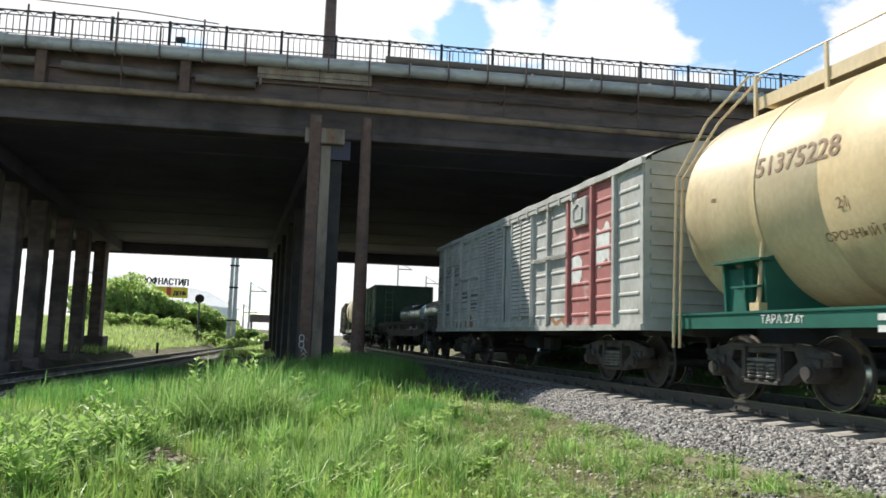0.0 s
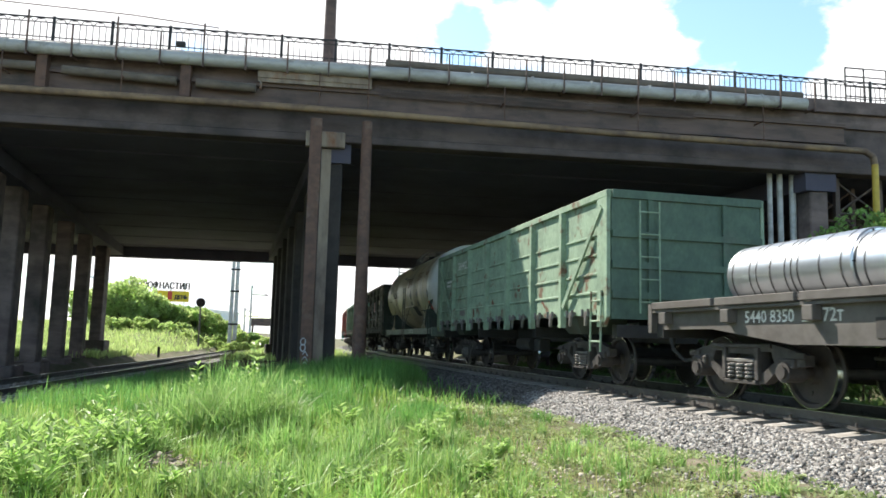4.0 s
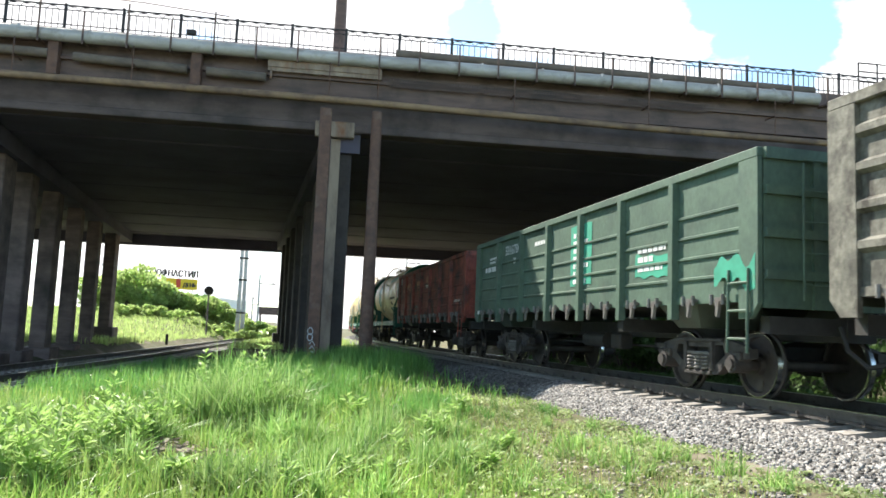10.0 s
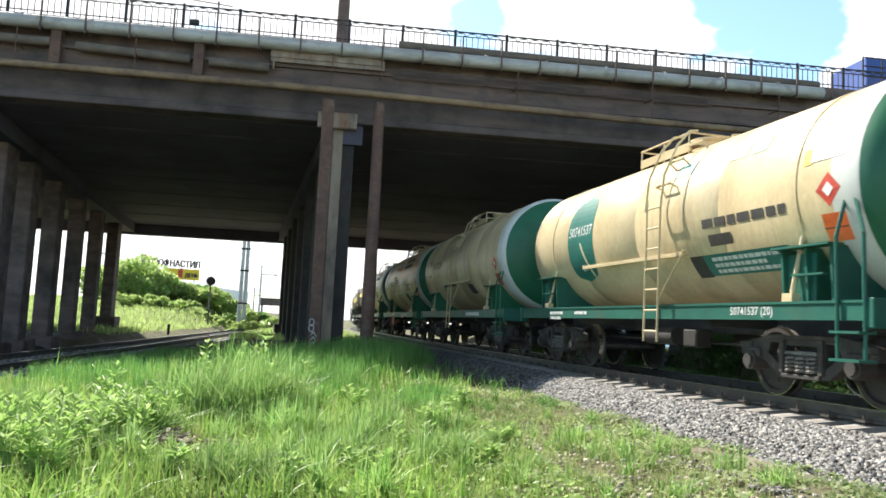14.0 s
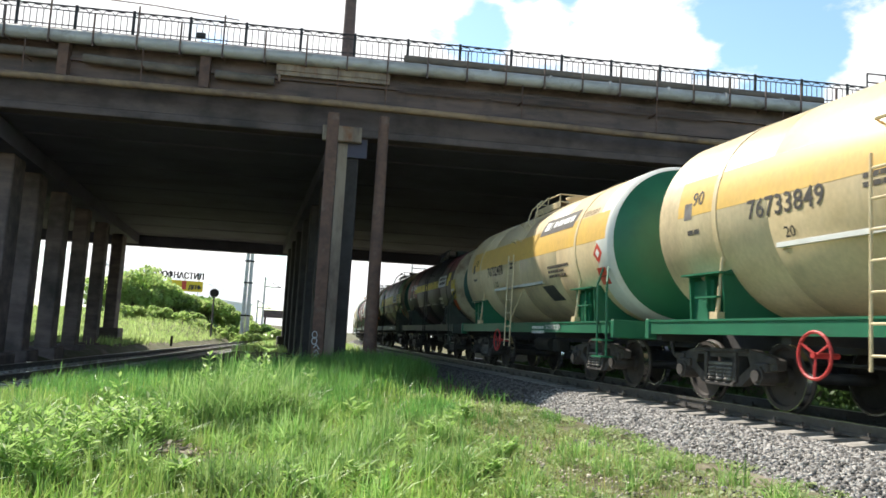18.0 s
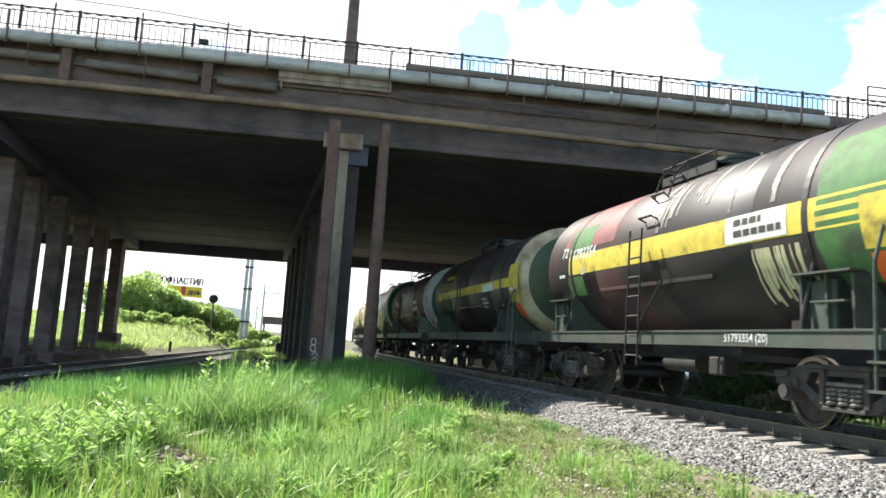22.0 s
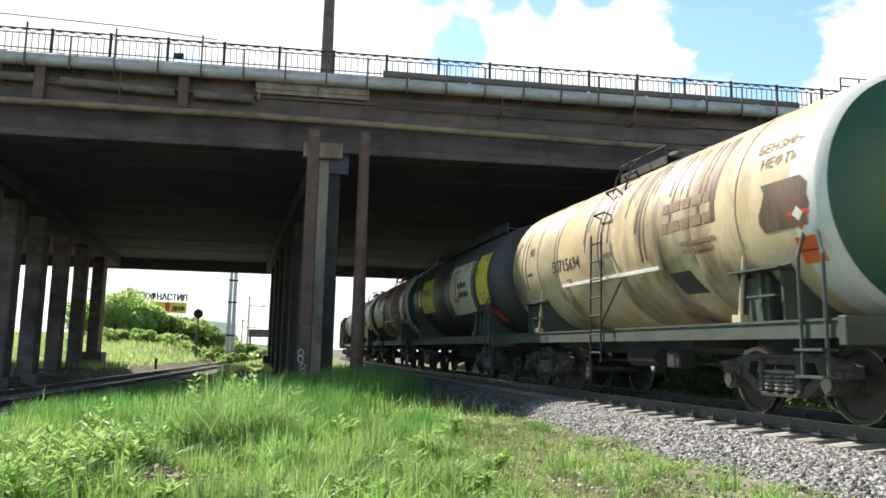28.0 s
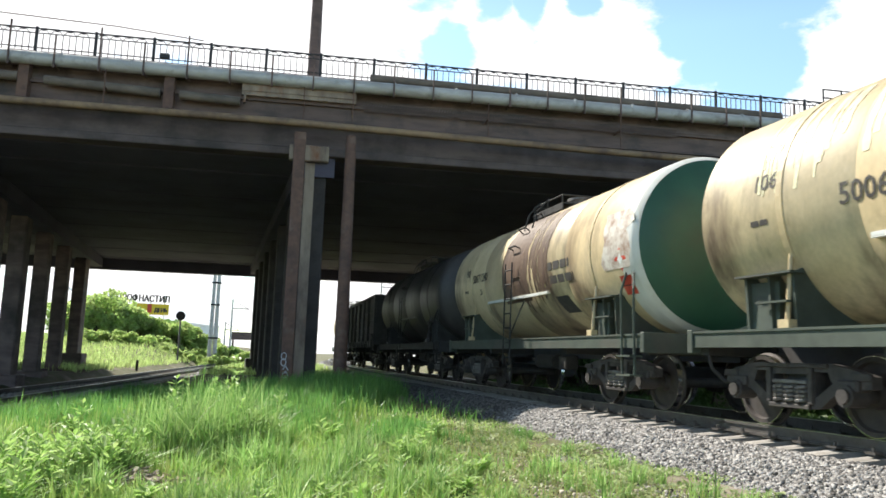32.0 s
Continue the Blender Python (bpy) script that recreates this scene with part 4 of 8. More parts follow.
        rod(bm, (-1.5, -1.55, 0.76), (-1.5, -1.2, 0.76), 0.035, 8)
        part("handwheel", bm, wheel, w, "spoked brake handwheel")
    if stripe:
        s0, s1, x0, x1 = stripe
        bm = bmesh.new()
        patch(bm, x0, x1, s0, s1)
        part("stripe", bm, YELLOWP, w, "yellow stripe along the barrel", None, True)
    for x in (-3.9, 3.9):
        bogie(w, x)
    couplers(w, half)
    if extra:
        extra(w)
    return w, mid, 7.8


def gondola(mid, label, body, rust, style="lines", half=6.96, low=0.0, ends=None):
    w = thing("gondola_wagon", label, "gondola wagon", group="wagons of the freight train")
    hl, hw, z0, z1 = 6.365, 1.50, 1.38, 3.36 - low
    k = (z1 - z0) / 1.98
    end = ends or (rust if style == "ribs" else body)
    for s in (-1, 1):
        bm = bmesh.new()
        box(bm, -hl, hl, s * hw - 0.02, s * hw + 0.02, z0, z1)
        part("side_wall", bm, body, w, "ribbed steel side wall")
        xs = [-hl, -4.325, -2.595, -0.865, 0.865, 2.595, 4.325, hl]
        for a, b in zip(xs, xs[1:]):
            if style == "ribs":
                for z in (1.82, 2.24, 2.66, 3.06):
                    bm = bmesh.new()
                    fs = box(bm, a + 0.22, b - 0.22, s * (hw + 0.02), s * (hw + 0.085), z - 0.085, z + 0.085)
                    for v in {v for f in fs for v in f.verts}:
                        if abs(v.co.y) > hw + 0.05:
                            v.co.z = z + (v.co.z - z) * 0.45
                            v.co.x = (a + b) / 2 + (v.co.x - (a + b) / 2) * 0.9
                    part("rib", bm, body, w)
            else:
                for z in [z0 + (q - z0) * k for q in (1.68, 2.02, 2.37, 2.72)]:
                    bm = bmesh.new()
                    fs = box(bm, a + 0.1, b - 0.1, s * (hw + 0.02), s * (hw + 0.05), z - 0.03, z + 0.03)
                    for v in {v for f in fs for v in f.verts}:
                        if abs(v.co.y) > hw + 0.04:
                            v.co.z = z + (v.co.z - z) * 0.5
                    part("rib", bm, body, w)
        bm = bmesh.new()
        box(bm, -hl - 0.03, hl + 0.03, s * (hw + 0.02) - 0.07, s * (hw + 0.02) + 0.075, z1, z1 + 0.13, None, 0.012)
        part("top_rail", bm, body, w)
        bm = bmesh.new()
        box(bm, -hl, hl, s * hw - 0.05, s * hw + 0.06, z0 - 0.10, z0)
        part("bottom_rail", bm, body, w)
        for x in (-4.325, -2.595, -0.865, 0.865, 2.595, 4.325):
            bm = bmesh.new()
            fs = box(bm, x - 0.085, x + 0.085, s * (hw + 0.01), s * (hw + 0.12), 1.06, z1)
            for v in {v for f in fs for v in f.verts}:
                if abs(v.co.y) > hw + 0.1:
                    v.co.x = x + (v.co.x - x) * 0.75
            part("post", bm, body, w)
        for e in (-1, 1):
            bm = bmesh.new()
            vs = [(e * 6.0, 1.06), (e * (hl - 0.12), 1.06), (e * (hl + 0.03), 1.25), (e * (hl + 0.03), z1), (e * 6.0, z1)]
            a = [bm.verts.new((x, s * (hw + 0.02), z)) for x, z in vs]
            b = [bm.verts.new((x, s * (hw + 0.09), z)) for x, z in vs]
            bm.faces.new(a); bm.faces.new(b[::-1])
            for i in range(5):
                bm.faces.new((a[i], a[(i + 1) % 5], b[(i + 1) % 5], b[i]))
            bmesh.ops.recalc_face_normals(bm, faces=bm.faces[:])
            part("corner_post", bm, body, w)
        # hatch locks along the bottom
        for a in (-5.2, -3.46, -1.73, 0.0, 1.73, 3.46, 5.2):
            for dx in (-0.36, 0.36):
                part("hatch_lock", LOCK, None, w, "hatch lock hook", pose(a + dx, s * (hw + 0.06), 1.30, 0, 0, 0 if s < 0 else 180))
    for e in (-1, 1):
        bm = bmesh.new()
        box(bm, e * hl - 0.03, e * hl + 0.03, -hw, hw, 1.2, z1)
        part("end_wall", bm, end, w, "end wall with cross ribs")
        for z in (1.62, 2.15, 2.7):
            bm = bmesh.new(); box(bm, e * hl, e * (hl + 0.10), -hw, hw, z - 0.06, z + 0.06)
            part("cross_rib", bm, end, w)
        for y in (-0.75, 0.75):
            bm = bmesh.new(); box(bm, e * hl, e * (hl + 0.08), y - 0.05, y + 0.05, 1.2, z1)
            part("end_post", bm, end, w)
        bm = bmesh.new(); box(bm, e * hl - 0.05, e * (hl + 0.09), -hw, hw, z1 - 0.02, z1 + 0.128)
        part("end_rail", bm, end, w)
    bm = bmesh.new()
    box(bm, -hl, hl, -hw + 0.03, hw - 0.03, 1.30, 1.36)
    part("floor", bm, BLACKSTEEL, w)
    bm = bmesh.new()
    ladder(bm, 6.02, 0.42, -1.63, 0.62, -1.61, 1.7, 3, 0.02)
    part("ladder", bm, WORN if style == "ribs" else body, w, "step ladder")
    for e in (-1, 1):
        bm = bmesh.new()
        for y in (-0.62, -1.0):
            rod(bm, (e * (hl + 0.14), y, 1.3), (e * (hl + 0.14), y, z1 - 0.06), 0.016, 5)
        for i in range(5):
            rod(bm, (e * (hl + 0.14), -0.62, 1.5 + i * 0.4), (e * (hl + 0.14), -1.0, 1.5 + i * 0.4), 0.014, 5)
        part("end_ladder", bm, body, w)
    underframe(w, half, body)
    for x in (-4.325, 4.325):
        bogie(w, x)
        for s in (-1, 1):
            bm = bmesh.new()
            fs = box(bm, x - 0.55, x + 0.55, s * 0.4, s * 1.5, 0.95, 1.3)
            for v in {v for f in fs for v in f.verts}:
                if v.co.z < 1.0:
                    v.co.x = x + (v.co.x - x) * 0.55
                    v.co.y *= 0.85
            part("bolster_beam", bm, rust, w)
    couplers(w, half)
    return w, mid, 8.65


def lock_mesh():
    bm = bmesh.new()
    box(bm, -0.16, 0.16, -0.05, 0.0, 0.0, 0.05)
    vs0 = [(-0.06, 0.0), (0.06, 0.0), (0.03, -0.12), (0.0, -0.22), (-0.03, -0.2), (-0.02, -0.10)]
    a = [bm.verts.new((x, -0.07, z)) for x, z in vs0]
    b = [bm.verts.new((x, -0.02, z)) for x, z in vs0]
    bm.faces.new(a); bm.faces.new(b[::-1])
    for i in range(6):
        bm.faces.new((a[i], a[(i + 1) % 6], b[(i + 1) % 6], b[i]))
    bmesh.ops.recalc_face_normals(bm, faces=bm.faces[:])
    for x in (-0.13, 0.13):
        rod(bm, (x, -0.06, -0.05), (x, -0.06, 0.09), 0.028, 6)
    return finish("hatch_lock", bm, WORN)


LOCK = lock_mesh()


def side_word(body, x, z, size, material, wagon, y=-1.53, label="", rows=None):
    """Writing on a flat wagon side, at y."""
    x += MARKS_ON
    bm = bmesh.new()
    if rows:
        zz = z
        for k, w in enumerate(rows):
            u = x
            while u < x + w:
                l = size * (0.5 + 0.45 * (math.sin(u * 37 + k * 5) * 0.5 + 0.5)) * 2.2
                e = min(u + l, x + w)
                vs = [bm.verts.new(p) for p in ((u, y, zz - size / 2), (e, y, zz - size / 2), (e, y, zz + size / 2), (u, y, zz + size / 2))]
                bm.faces.new(vs)
                u += l + size * 0.35
            zz -= size * 1.7
    else:
        co, faces = text_mesh(body, size)
        vs = [bm.verts.new((x + c[0], y, z + c[1])) for c in co]
        for f in faces:
            try:
                bm.faces.new([vs[i] for i in f])
            except ValueError:
                pass
    ob = part("lettering", bm, material, wagon, label)
    ob["kind"] = "stuff"
    return ob


def side_patch(x0, x1, z0, z1, material, wagon, y=-1.528, label="faded paint patch", jag=0.12):
    x0, x1 = x0 + MARKS_ON, x1 + MARKS_ON
    bm = bmesh.new()
    n = 14
    top, bot = [], []
    for i in range(n + 1):
        x = x0 + (x1 - x0) * i / n
        top.append(bm.verts.new((x, y, z1 + jag * noise.noise(Vector((x * 4, z1, 0))))))
        bot.append(bm.verts.new((x, y, z0 + jag * noise.noise(Vector((x * 4, z0, 5))))))
    for i in range(n):
        bm.faces.new((bot[i], bot[i + 1], top[i + 1], top[i]))
    return part("paint_patch", bm, material, wagon, label)

BOXPAINT = mat("chalky_white_paint", (0.50, 0.50, 0.475), (0.38, 0.38, 0.36), scale=2.0, rough=0.7, fine=0.12, dirt=(0.33, 0.28, 0.23), dirt_mix=(0.56, 0.78), dirt_scale=1.3, dirt_stretch=(1.6, 1, 0.35))
BOXGREY = mat("blue_grey_paint", (0.40, 0.44, 0.44), (0.32, 0.35, 0.35), scale=2.0, rough=0.65, dirt=(0.25, 0.22, 0.19), dirt_mix=(0.56, 0.78), dirt_scale=1.3)
BOXRED = mat("faded_red_paint", (0.44, 0.17, 0.16), (0.36, 0.13, 0.125), scale=2.0, rough=0.7, dirt=(0.60, 0.50, 0.47), dirt_mix=(0.58, 0.72), dirt_scale=1.6)


def box_wagon(mid):
    w = thing("box_wagon", "weathered white boxcar with louvred doors and a faded red panel", "box wagon", group="wagons of the freight train")
    hl, hw, z0, z1 = 6.93, 1.55, 1.06, 3.68
    # side panels between posts; two of them red
    xs = [-hl, -6.0, -5.0, -4.06, -3.08, -2.0, 2.05, 2.93, 4.0, 5.09, 5.99, hl]
    for s in (-1, 1):
        for i, (a, b) in enumerate(zip(xs, xs[1:])):
            if a == -2.0:
                continue
            red = s < 0 and i in (8, 9)
            bm = bmesh.new()
            box(bm, a, b, s * hw - 0.02, s * hw + 0.02, z0, z1)
            n = 9
            for k in range(n):
                z = z0 + 0.2 + k * (z1 - z0 - 0.3) / (n - 1)
                rb = bmesh.new()
                fs = box(rb, a + 0.14, b - 0.12, s * (hw + 0.02), s * (hw + 0.04), z - 0.035, z + 0.035)
                for v in rb.verts:
                    if abs(v.co.y) > hw + 0.03:
                        v.co.z = z + (v.co.z - z) * 0.4
                part("rib", rb, BOXRED if red else BOXPAINT, w)
            part("side_panel", bm, BOXRED if red else BOXPAINT, w, "faded red pressed panel" if red else "pressed steel panel")
            if i:
                bm = bmesh.new()
                box(bm, a - 0.05, a + 0.05, s * (hw + 0.02), s * (hw + 0.09), z0, z1, None, 0.008)
                part("post", bm, BOXRED if red else BOXPAINT, w)
        bm = bmesh.new()
        box(bm, -hl, hl, s * hw - 0.06, s * hw + 0.07, z0 - 0.10, z0)
        part("bottom_rail", bm, BOXPAINT, w)
        # door with louvres
        bm = bmesh.new()
        box(bm, -2.0, 2.05, s * hw - 0.02, s * hw + 0.05, z0 + 0.02, z1 - 0.12)
        door = part("sliding_door", bm, BOXPAINT, w, "louvred sliding doors")
        for a, b in ((-1.95, -1.35), (-1.28, -0.62), (-0.55, 0.02), (0.72, 1.3), (1.36, 1.98)):
            bm = bmesh.new()
            for k in range(24):
                z = z0 + 0.22 + k * 0.092
                fs = box(bm, a, b, s * (hw + 0.05), s * (hw + 0.075), z, z + 0.075)
                for v in {v for f in fs for v in f.verts}:
                    if v.co.z < z + 0.03 and abs(v.co.y) > hw + 0.06:
                        v.co.y += s * 0.025
            part("louvre", bm, BOXPAINT, door, "steel louvres")
        bm = bmesh.new()
        for x in (-1.98, -1.32, -0.58, 0.05, 0.69, 1.33, 2.02):
            box(bm, x - 0.025, x + 0.025, s * (hw + 0.05), s * (hw + 0.11), z0 + 0.02, z1 - 0.12)
        box(bm, -2.05, 2.1, s * (hw + 0.04), s * (hw + 0.13), z0 - 0.02, z0 + 0.1)
        part("door_frame", bm, BOXPAINT, door)
        bm = bmesh.new()
        box(bm, -3.9, 4.4, s * (hw + 0.06), s * (hw + 0.12), z1 - 0.17, z1 - 0.10)
        for k in range(14):
            box(bm, -3.8 + k * 0.62, -3.72 + k * 0.62, s * (hw + 0.02), s * (hw + 0.14), z1 - 0.22, z1 - 0.06)
        part("door_track", bm, BOXPAINT, w, "door rail on brackets")
        for a, b in ((-4.06, -2.05), (2.1, 4.0)):
            bm = bmesh.new()
            box(bm, a, b, s * (hw + 0.08), s * (hw + 0.12), 2.42, 2.49)
            for k in range(16):
                rod(bm, (a + 0.1 + k * (b - a - 0.2) / 15, s * (hw + 0.12), 2.455), (a + 0.1 + k * (b - a - 0.2) / 15, s * (hw + 0.135), 2.455), 0.016, 6)
            part("stiffener", bm, BOXPAINT, w, "riveted stiffener bar")
        for x in (-4.53, 4.55):
            bm = bmesh.new()
            box(bm, x - 0.36, x + 0.36, s * (hw + 0.02), s * (hw + 0.10), 2.92, 3.46, None, 0.02)
            pipe(bm, [(x - 0.18, s * (hw + 0.11), 3.05), (x - 0.2, s * (hw + 0.11), 3.26), (x, s * (hw + 0.11), 3.36), (x + 0.2, s * (hw + 0.11), 3.26), (x + 0.18, s * (hw + 0.11), 3.05), (x - 0.18, s * (hw + 0.11), 3.05)], 0.014, 5)
            part("hatch_cover", bm, BOXPAINT, w, "small loading hatch cover")
    for e in (-1, 1):
        bm = bmesh.new()
        box(bm, e * hl - 0.02, e * hl + 0.02, -hw, hw, z0 - 0.1, z1)
        # gable
        pts = [(-hw, z1)] + [(-hw + 2 * hw * i / 12, z1 + 0.48 * math.sin(math.pi * i / 12) ** 0.8) for i in range(1, 12)] + [(hw, z1)]
        a = [bm.verts.new((e * hl - 0.02, y, z)) for y, z in pts]
        b = [bm.verts.new((e * hl + 0.02, y, z)) for y, z in pts]
        bm.faces.new(a); bm.faces.new(b[::-1])
        for i in range(len(pts)):
            bm.faces.new((a[i], a[(i + 1) % len(pts)], b[(i + 1) % len(pts)], b[i]))
        for k in range(12):
            z = z0 + 0.15 + k * 0.23
            rb = bmesh.new()
            box(rb, e * (hl + 0.02), e * (hl + 0.06), -hw + 0.1, hw - 0.1, z - 0.04, z + 0.04)
            part("rib", rb, BOXGREY, w)
        bmesh.ops.recalc_face_normals(bm, faces=bm.faces[:])
        part("end_wall", bm, BOXGREY, w, "blue-grey ribbed end wall")
    bm = bmesh.new()
    pts = [(-hw - 0.06, z1 - 0.02)] + [(-hw - 0.06 + (2 * hw + 0.12) * i / 14, z1 + 0.02 + 0.50 * math.sin(math.pi * i / 14) ** 0.8) for i in range(15)] + [(hw + 0.06, z1 - 0.02)]
    strip_x = [-hl - 0.08 + i * (2 * hl + 0.16) / 16 for i in range(17)]
    rings = [[bm.verts.new((x, y, z + (0.03 if k % 2 else 0.0))) for y, z in pts] for k, x in enumerate(strip_x)]
    for a, b in zip(rings, rings[1:]):
        for i in range(len(pts) - 1):
            bm.faces.new((a[i], b[i], b[i + 1], a[i + 1]))
    part("roof", bm, BOXPAINT, w, "curved ribbed steel roof")
    part("fascia", (lambda q: (box(q, -hl - 0.1, hl + 0.1, -hw - 0.10, -hw - 0.02, z1 - 0.06, z1 + 0.05), q)[1])(bmesh.new()), BOXPAINT, w)
    underframe(w, 7.365, BOXGREY)
    for x in (-5.0, 5.0):
        bogie(w, x)
    couplers(w, 7.365)
    side_word("2434", -5.48, 2.76, 0.36, BLACK, w, -1.574)
    side_word("4561", -4.53, 2.72, 0.36, BLACK, w, -1.574)
    side_word("20", -5.2, 2.32, 0.24, BLACK, w, -1.574)
    side_word("", -4.75, 2.36, 0.06, BLACK, w, -1.574, rows=[0.35])
    side_word("", -6.0 + 0.2, 2.98, 0.05, BLACK, w, -1.574, rows=[0.5])
    side_word("", -3.9, 2.05, 0.07, BLACK, w, -1.574, rows=[0.5, 0.65, 0.6, 0.0, 0.6])
    side_word("", -2.95, 1.95, 0.07, BLACK, w, -1.574, rows=[0.7, 0.8, 0.6, 0.5])
    side_word("", -6.6, 2.4, 0.05, BLACK, w, -1.574, rows=[0.5, 0.0, 0.3, 0.4])
    side_patch(-5.75, -5.4, 1.45, 1.8, WORN, w, -1.574, "dark stencilled box", 0.0)
    rusty = mat("rust_bloom", (0.36, 0.20, 0.10), (0.24, 0.11, 0.05), scale=8, rough=0.85)
    side_patch(-4.5, -3.9, 1.08, 1.25, rusty, w, -1.575, "rust along the lower edge", 0.2)
    side_patch(-3.5, -2.7, 1.08, 1.3, rusty, w, -1.575, "rust along the lower edge", 0.25)
    side_patch(3.0, 3.9, 1.08, 1.25, rusty, w, -1.575, "rust along the lower edge", 0.2)
    side_patch(4.1, 4.6, 1.9, 2.4, WHITE, w, -1.576, "whitewashed scrawl over red", 0.3)
    side_patch(5.2, 5.75, 2.1, 2.75, WHITE, w, -1.576, "whitewashed scrawl over red", 0.25)
    return w, mid, 10.0


FLATGREY = mat("grey_brown_flat_paint", (0.12, 0.108, 0.10), (0.075, 0.066, 0.06), scale=3, rough=0.8, dirt=(0.09, 0.075, 0.065), dirt_mix=(0.5, 0.75), dirt_scale=1.2)
COIL = mat("zinc_coil", (0.70, 0.73, 0.76), (0.58, 0.61, 0.64), scale=2, rough=0.33, metal=0.9, bump=0.12, bscale=6)
TIMBER = mat("fresh_timber", (0.55, 0.40, 0.20), (0.42, 0.29, 0.14), scale=6, rough=0.8, stretch=(0.3, 2, 2))
STRAP = mat("black_strap", (0.03, 0.03, 0.03), rough=0.5)


def coil_stack(wagon, x0, x1):
    """A lying row of steel coils, strapped."""
    r, zc = 0.475, 1.37 + 0.475
    n = 2
    for i in range(n):
        a, b = x0 + (x1 - x0) * i / n + 0.015, x0 + (x1 - x0) * (i + 1) / n - 0.015
        bm = bmesh.new()
        k = 1 - 0.05 * (i % 2)
        lathe(bm, [(a, 0.18), (a, r * k - 0.02), (a + 0.02, r * k), (b - 0.02, r * k), (b, r * k - 0.02), (b, 0.18), (a, 0.18)], 40, m=Matrix.Translation((0, -0.35 * 0, zc - r * (1 - k))))
        bmesh.ops.recalc_face_normals(bm, faces=bm.faces[:])
        c = part("steel_coil", bm, COIL, wagon, "shiny galvanised steel coil", None, True)
        bm = bmesh.new()
        for x in [a + (b - a) * q for q in (0.06, 0.22, 0.28, 0.40, 0.52, 0.57, 0.62, 0.78, 0.93)]:
            lathe(bm, [(x - 0.014, r * k + 0.003), (x + 0.014, r * k + 0.003)], 40, m=Matrix.Translation((0, 0, zc - r * (1 - k))))
        for q in range(5):
            t = 0.6 + q * 2 * math.pi / 5
            for e in ((b + 0.004, 1), (a - 0.004, -1)):
                rod(bm, (e[0], 0.18 * math.cos(t), zc - r * (1 - k) + 0.18 * math.sin(t)), (e[0], 0.46 * k * math.cos(t), zc - r * (1 - k) + 0.46 * k * math.sin(t)), 0.012, 4)
        part("strapping", bm, STRAP, c, "black steel straps")["kind"] = "stuff"
    for x in (x1 - 0.3, x1 + 0.15):
        for y in (-0.62, 0.62):
            bm = bmesh.new()
            box(bm, x - 0.2, x + 0.2, y - 0.16, y + 0.16, 1.365, 1.47, None, 0.01)
            part("chock", bm, TIMBER, wagon, "fresh timber chock")
    for y in (-0.5, 0.5):
        bm = bmesh.new()
        box(bm, x0, x1, y - 0.05, y + 0.05, 1.365, 1.44)
        part("bearer", bm, FLATGREY, wagon, "long dark bearer beam")


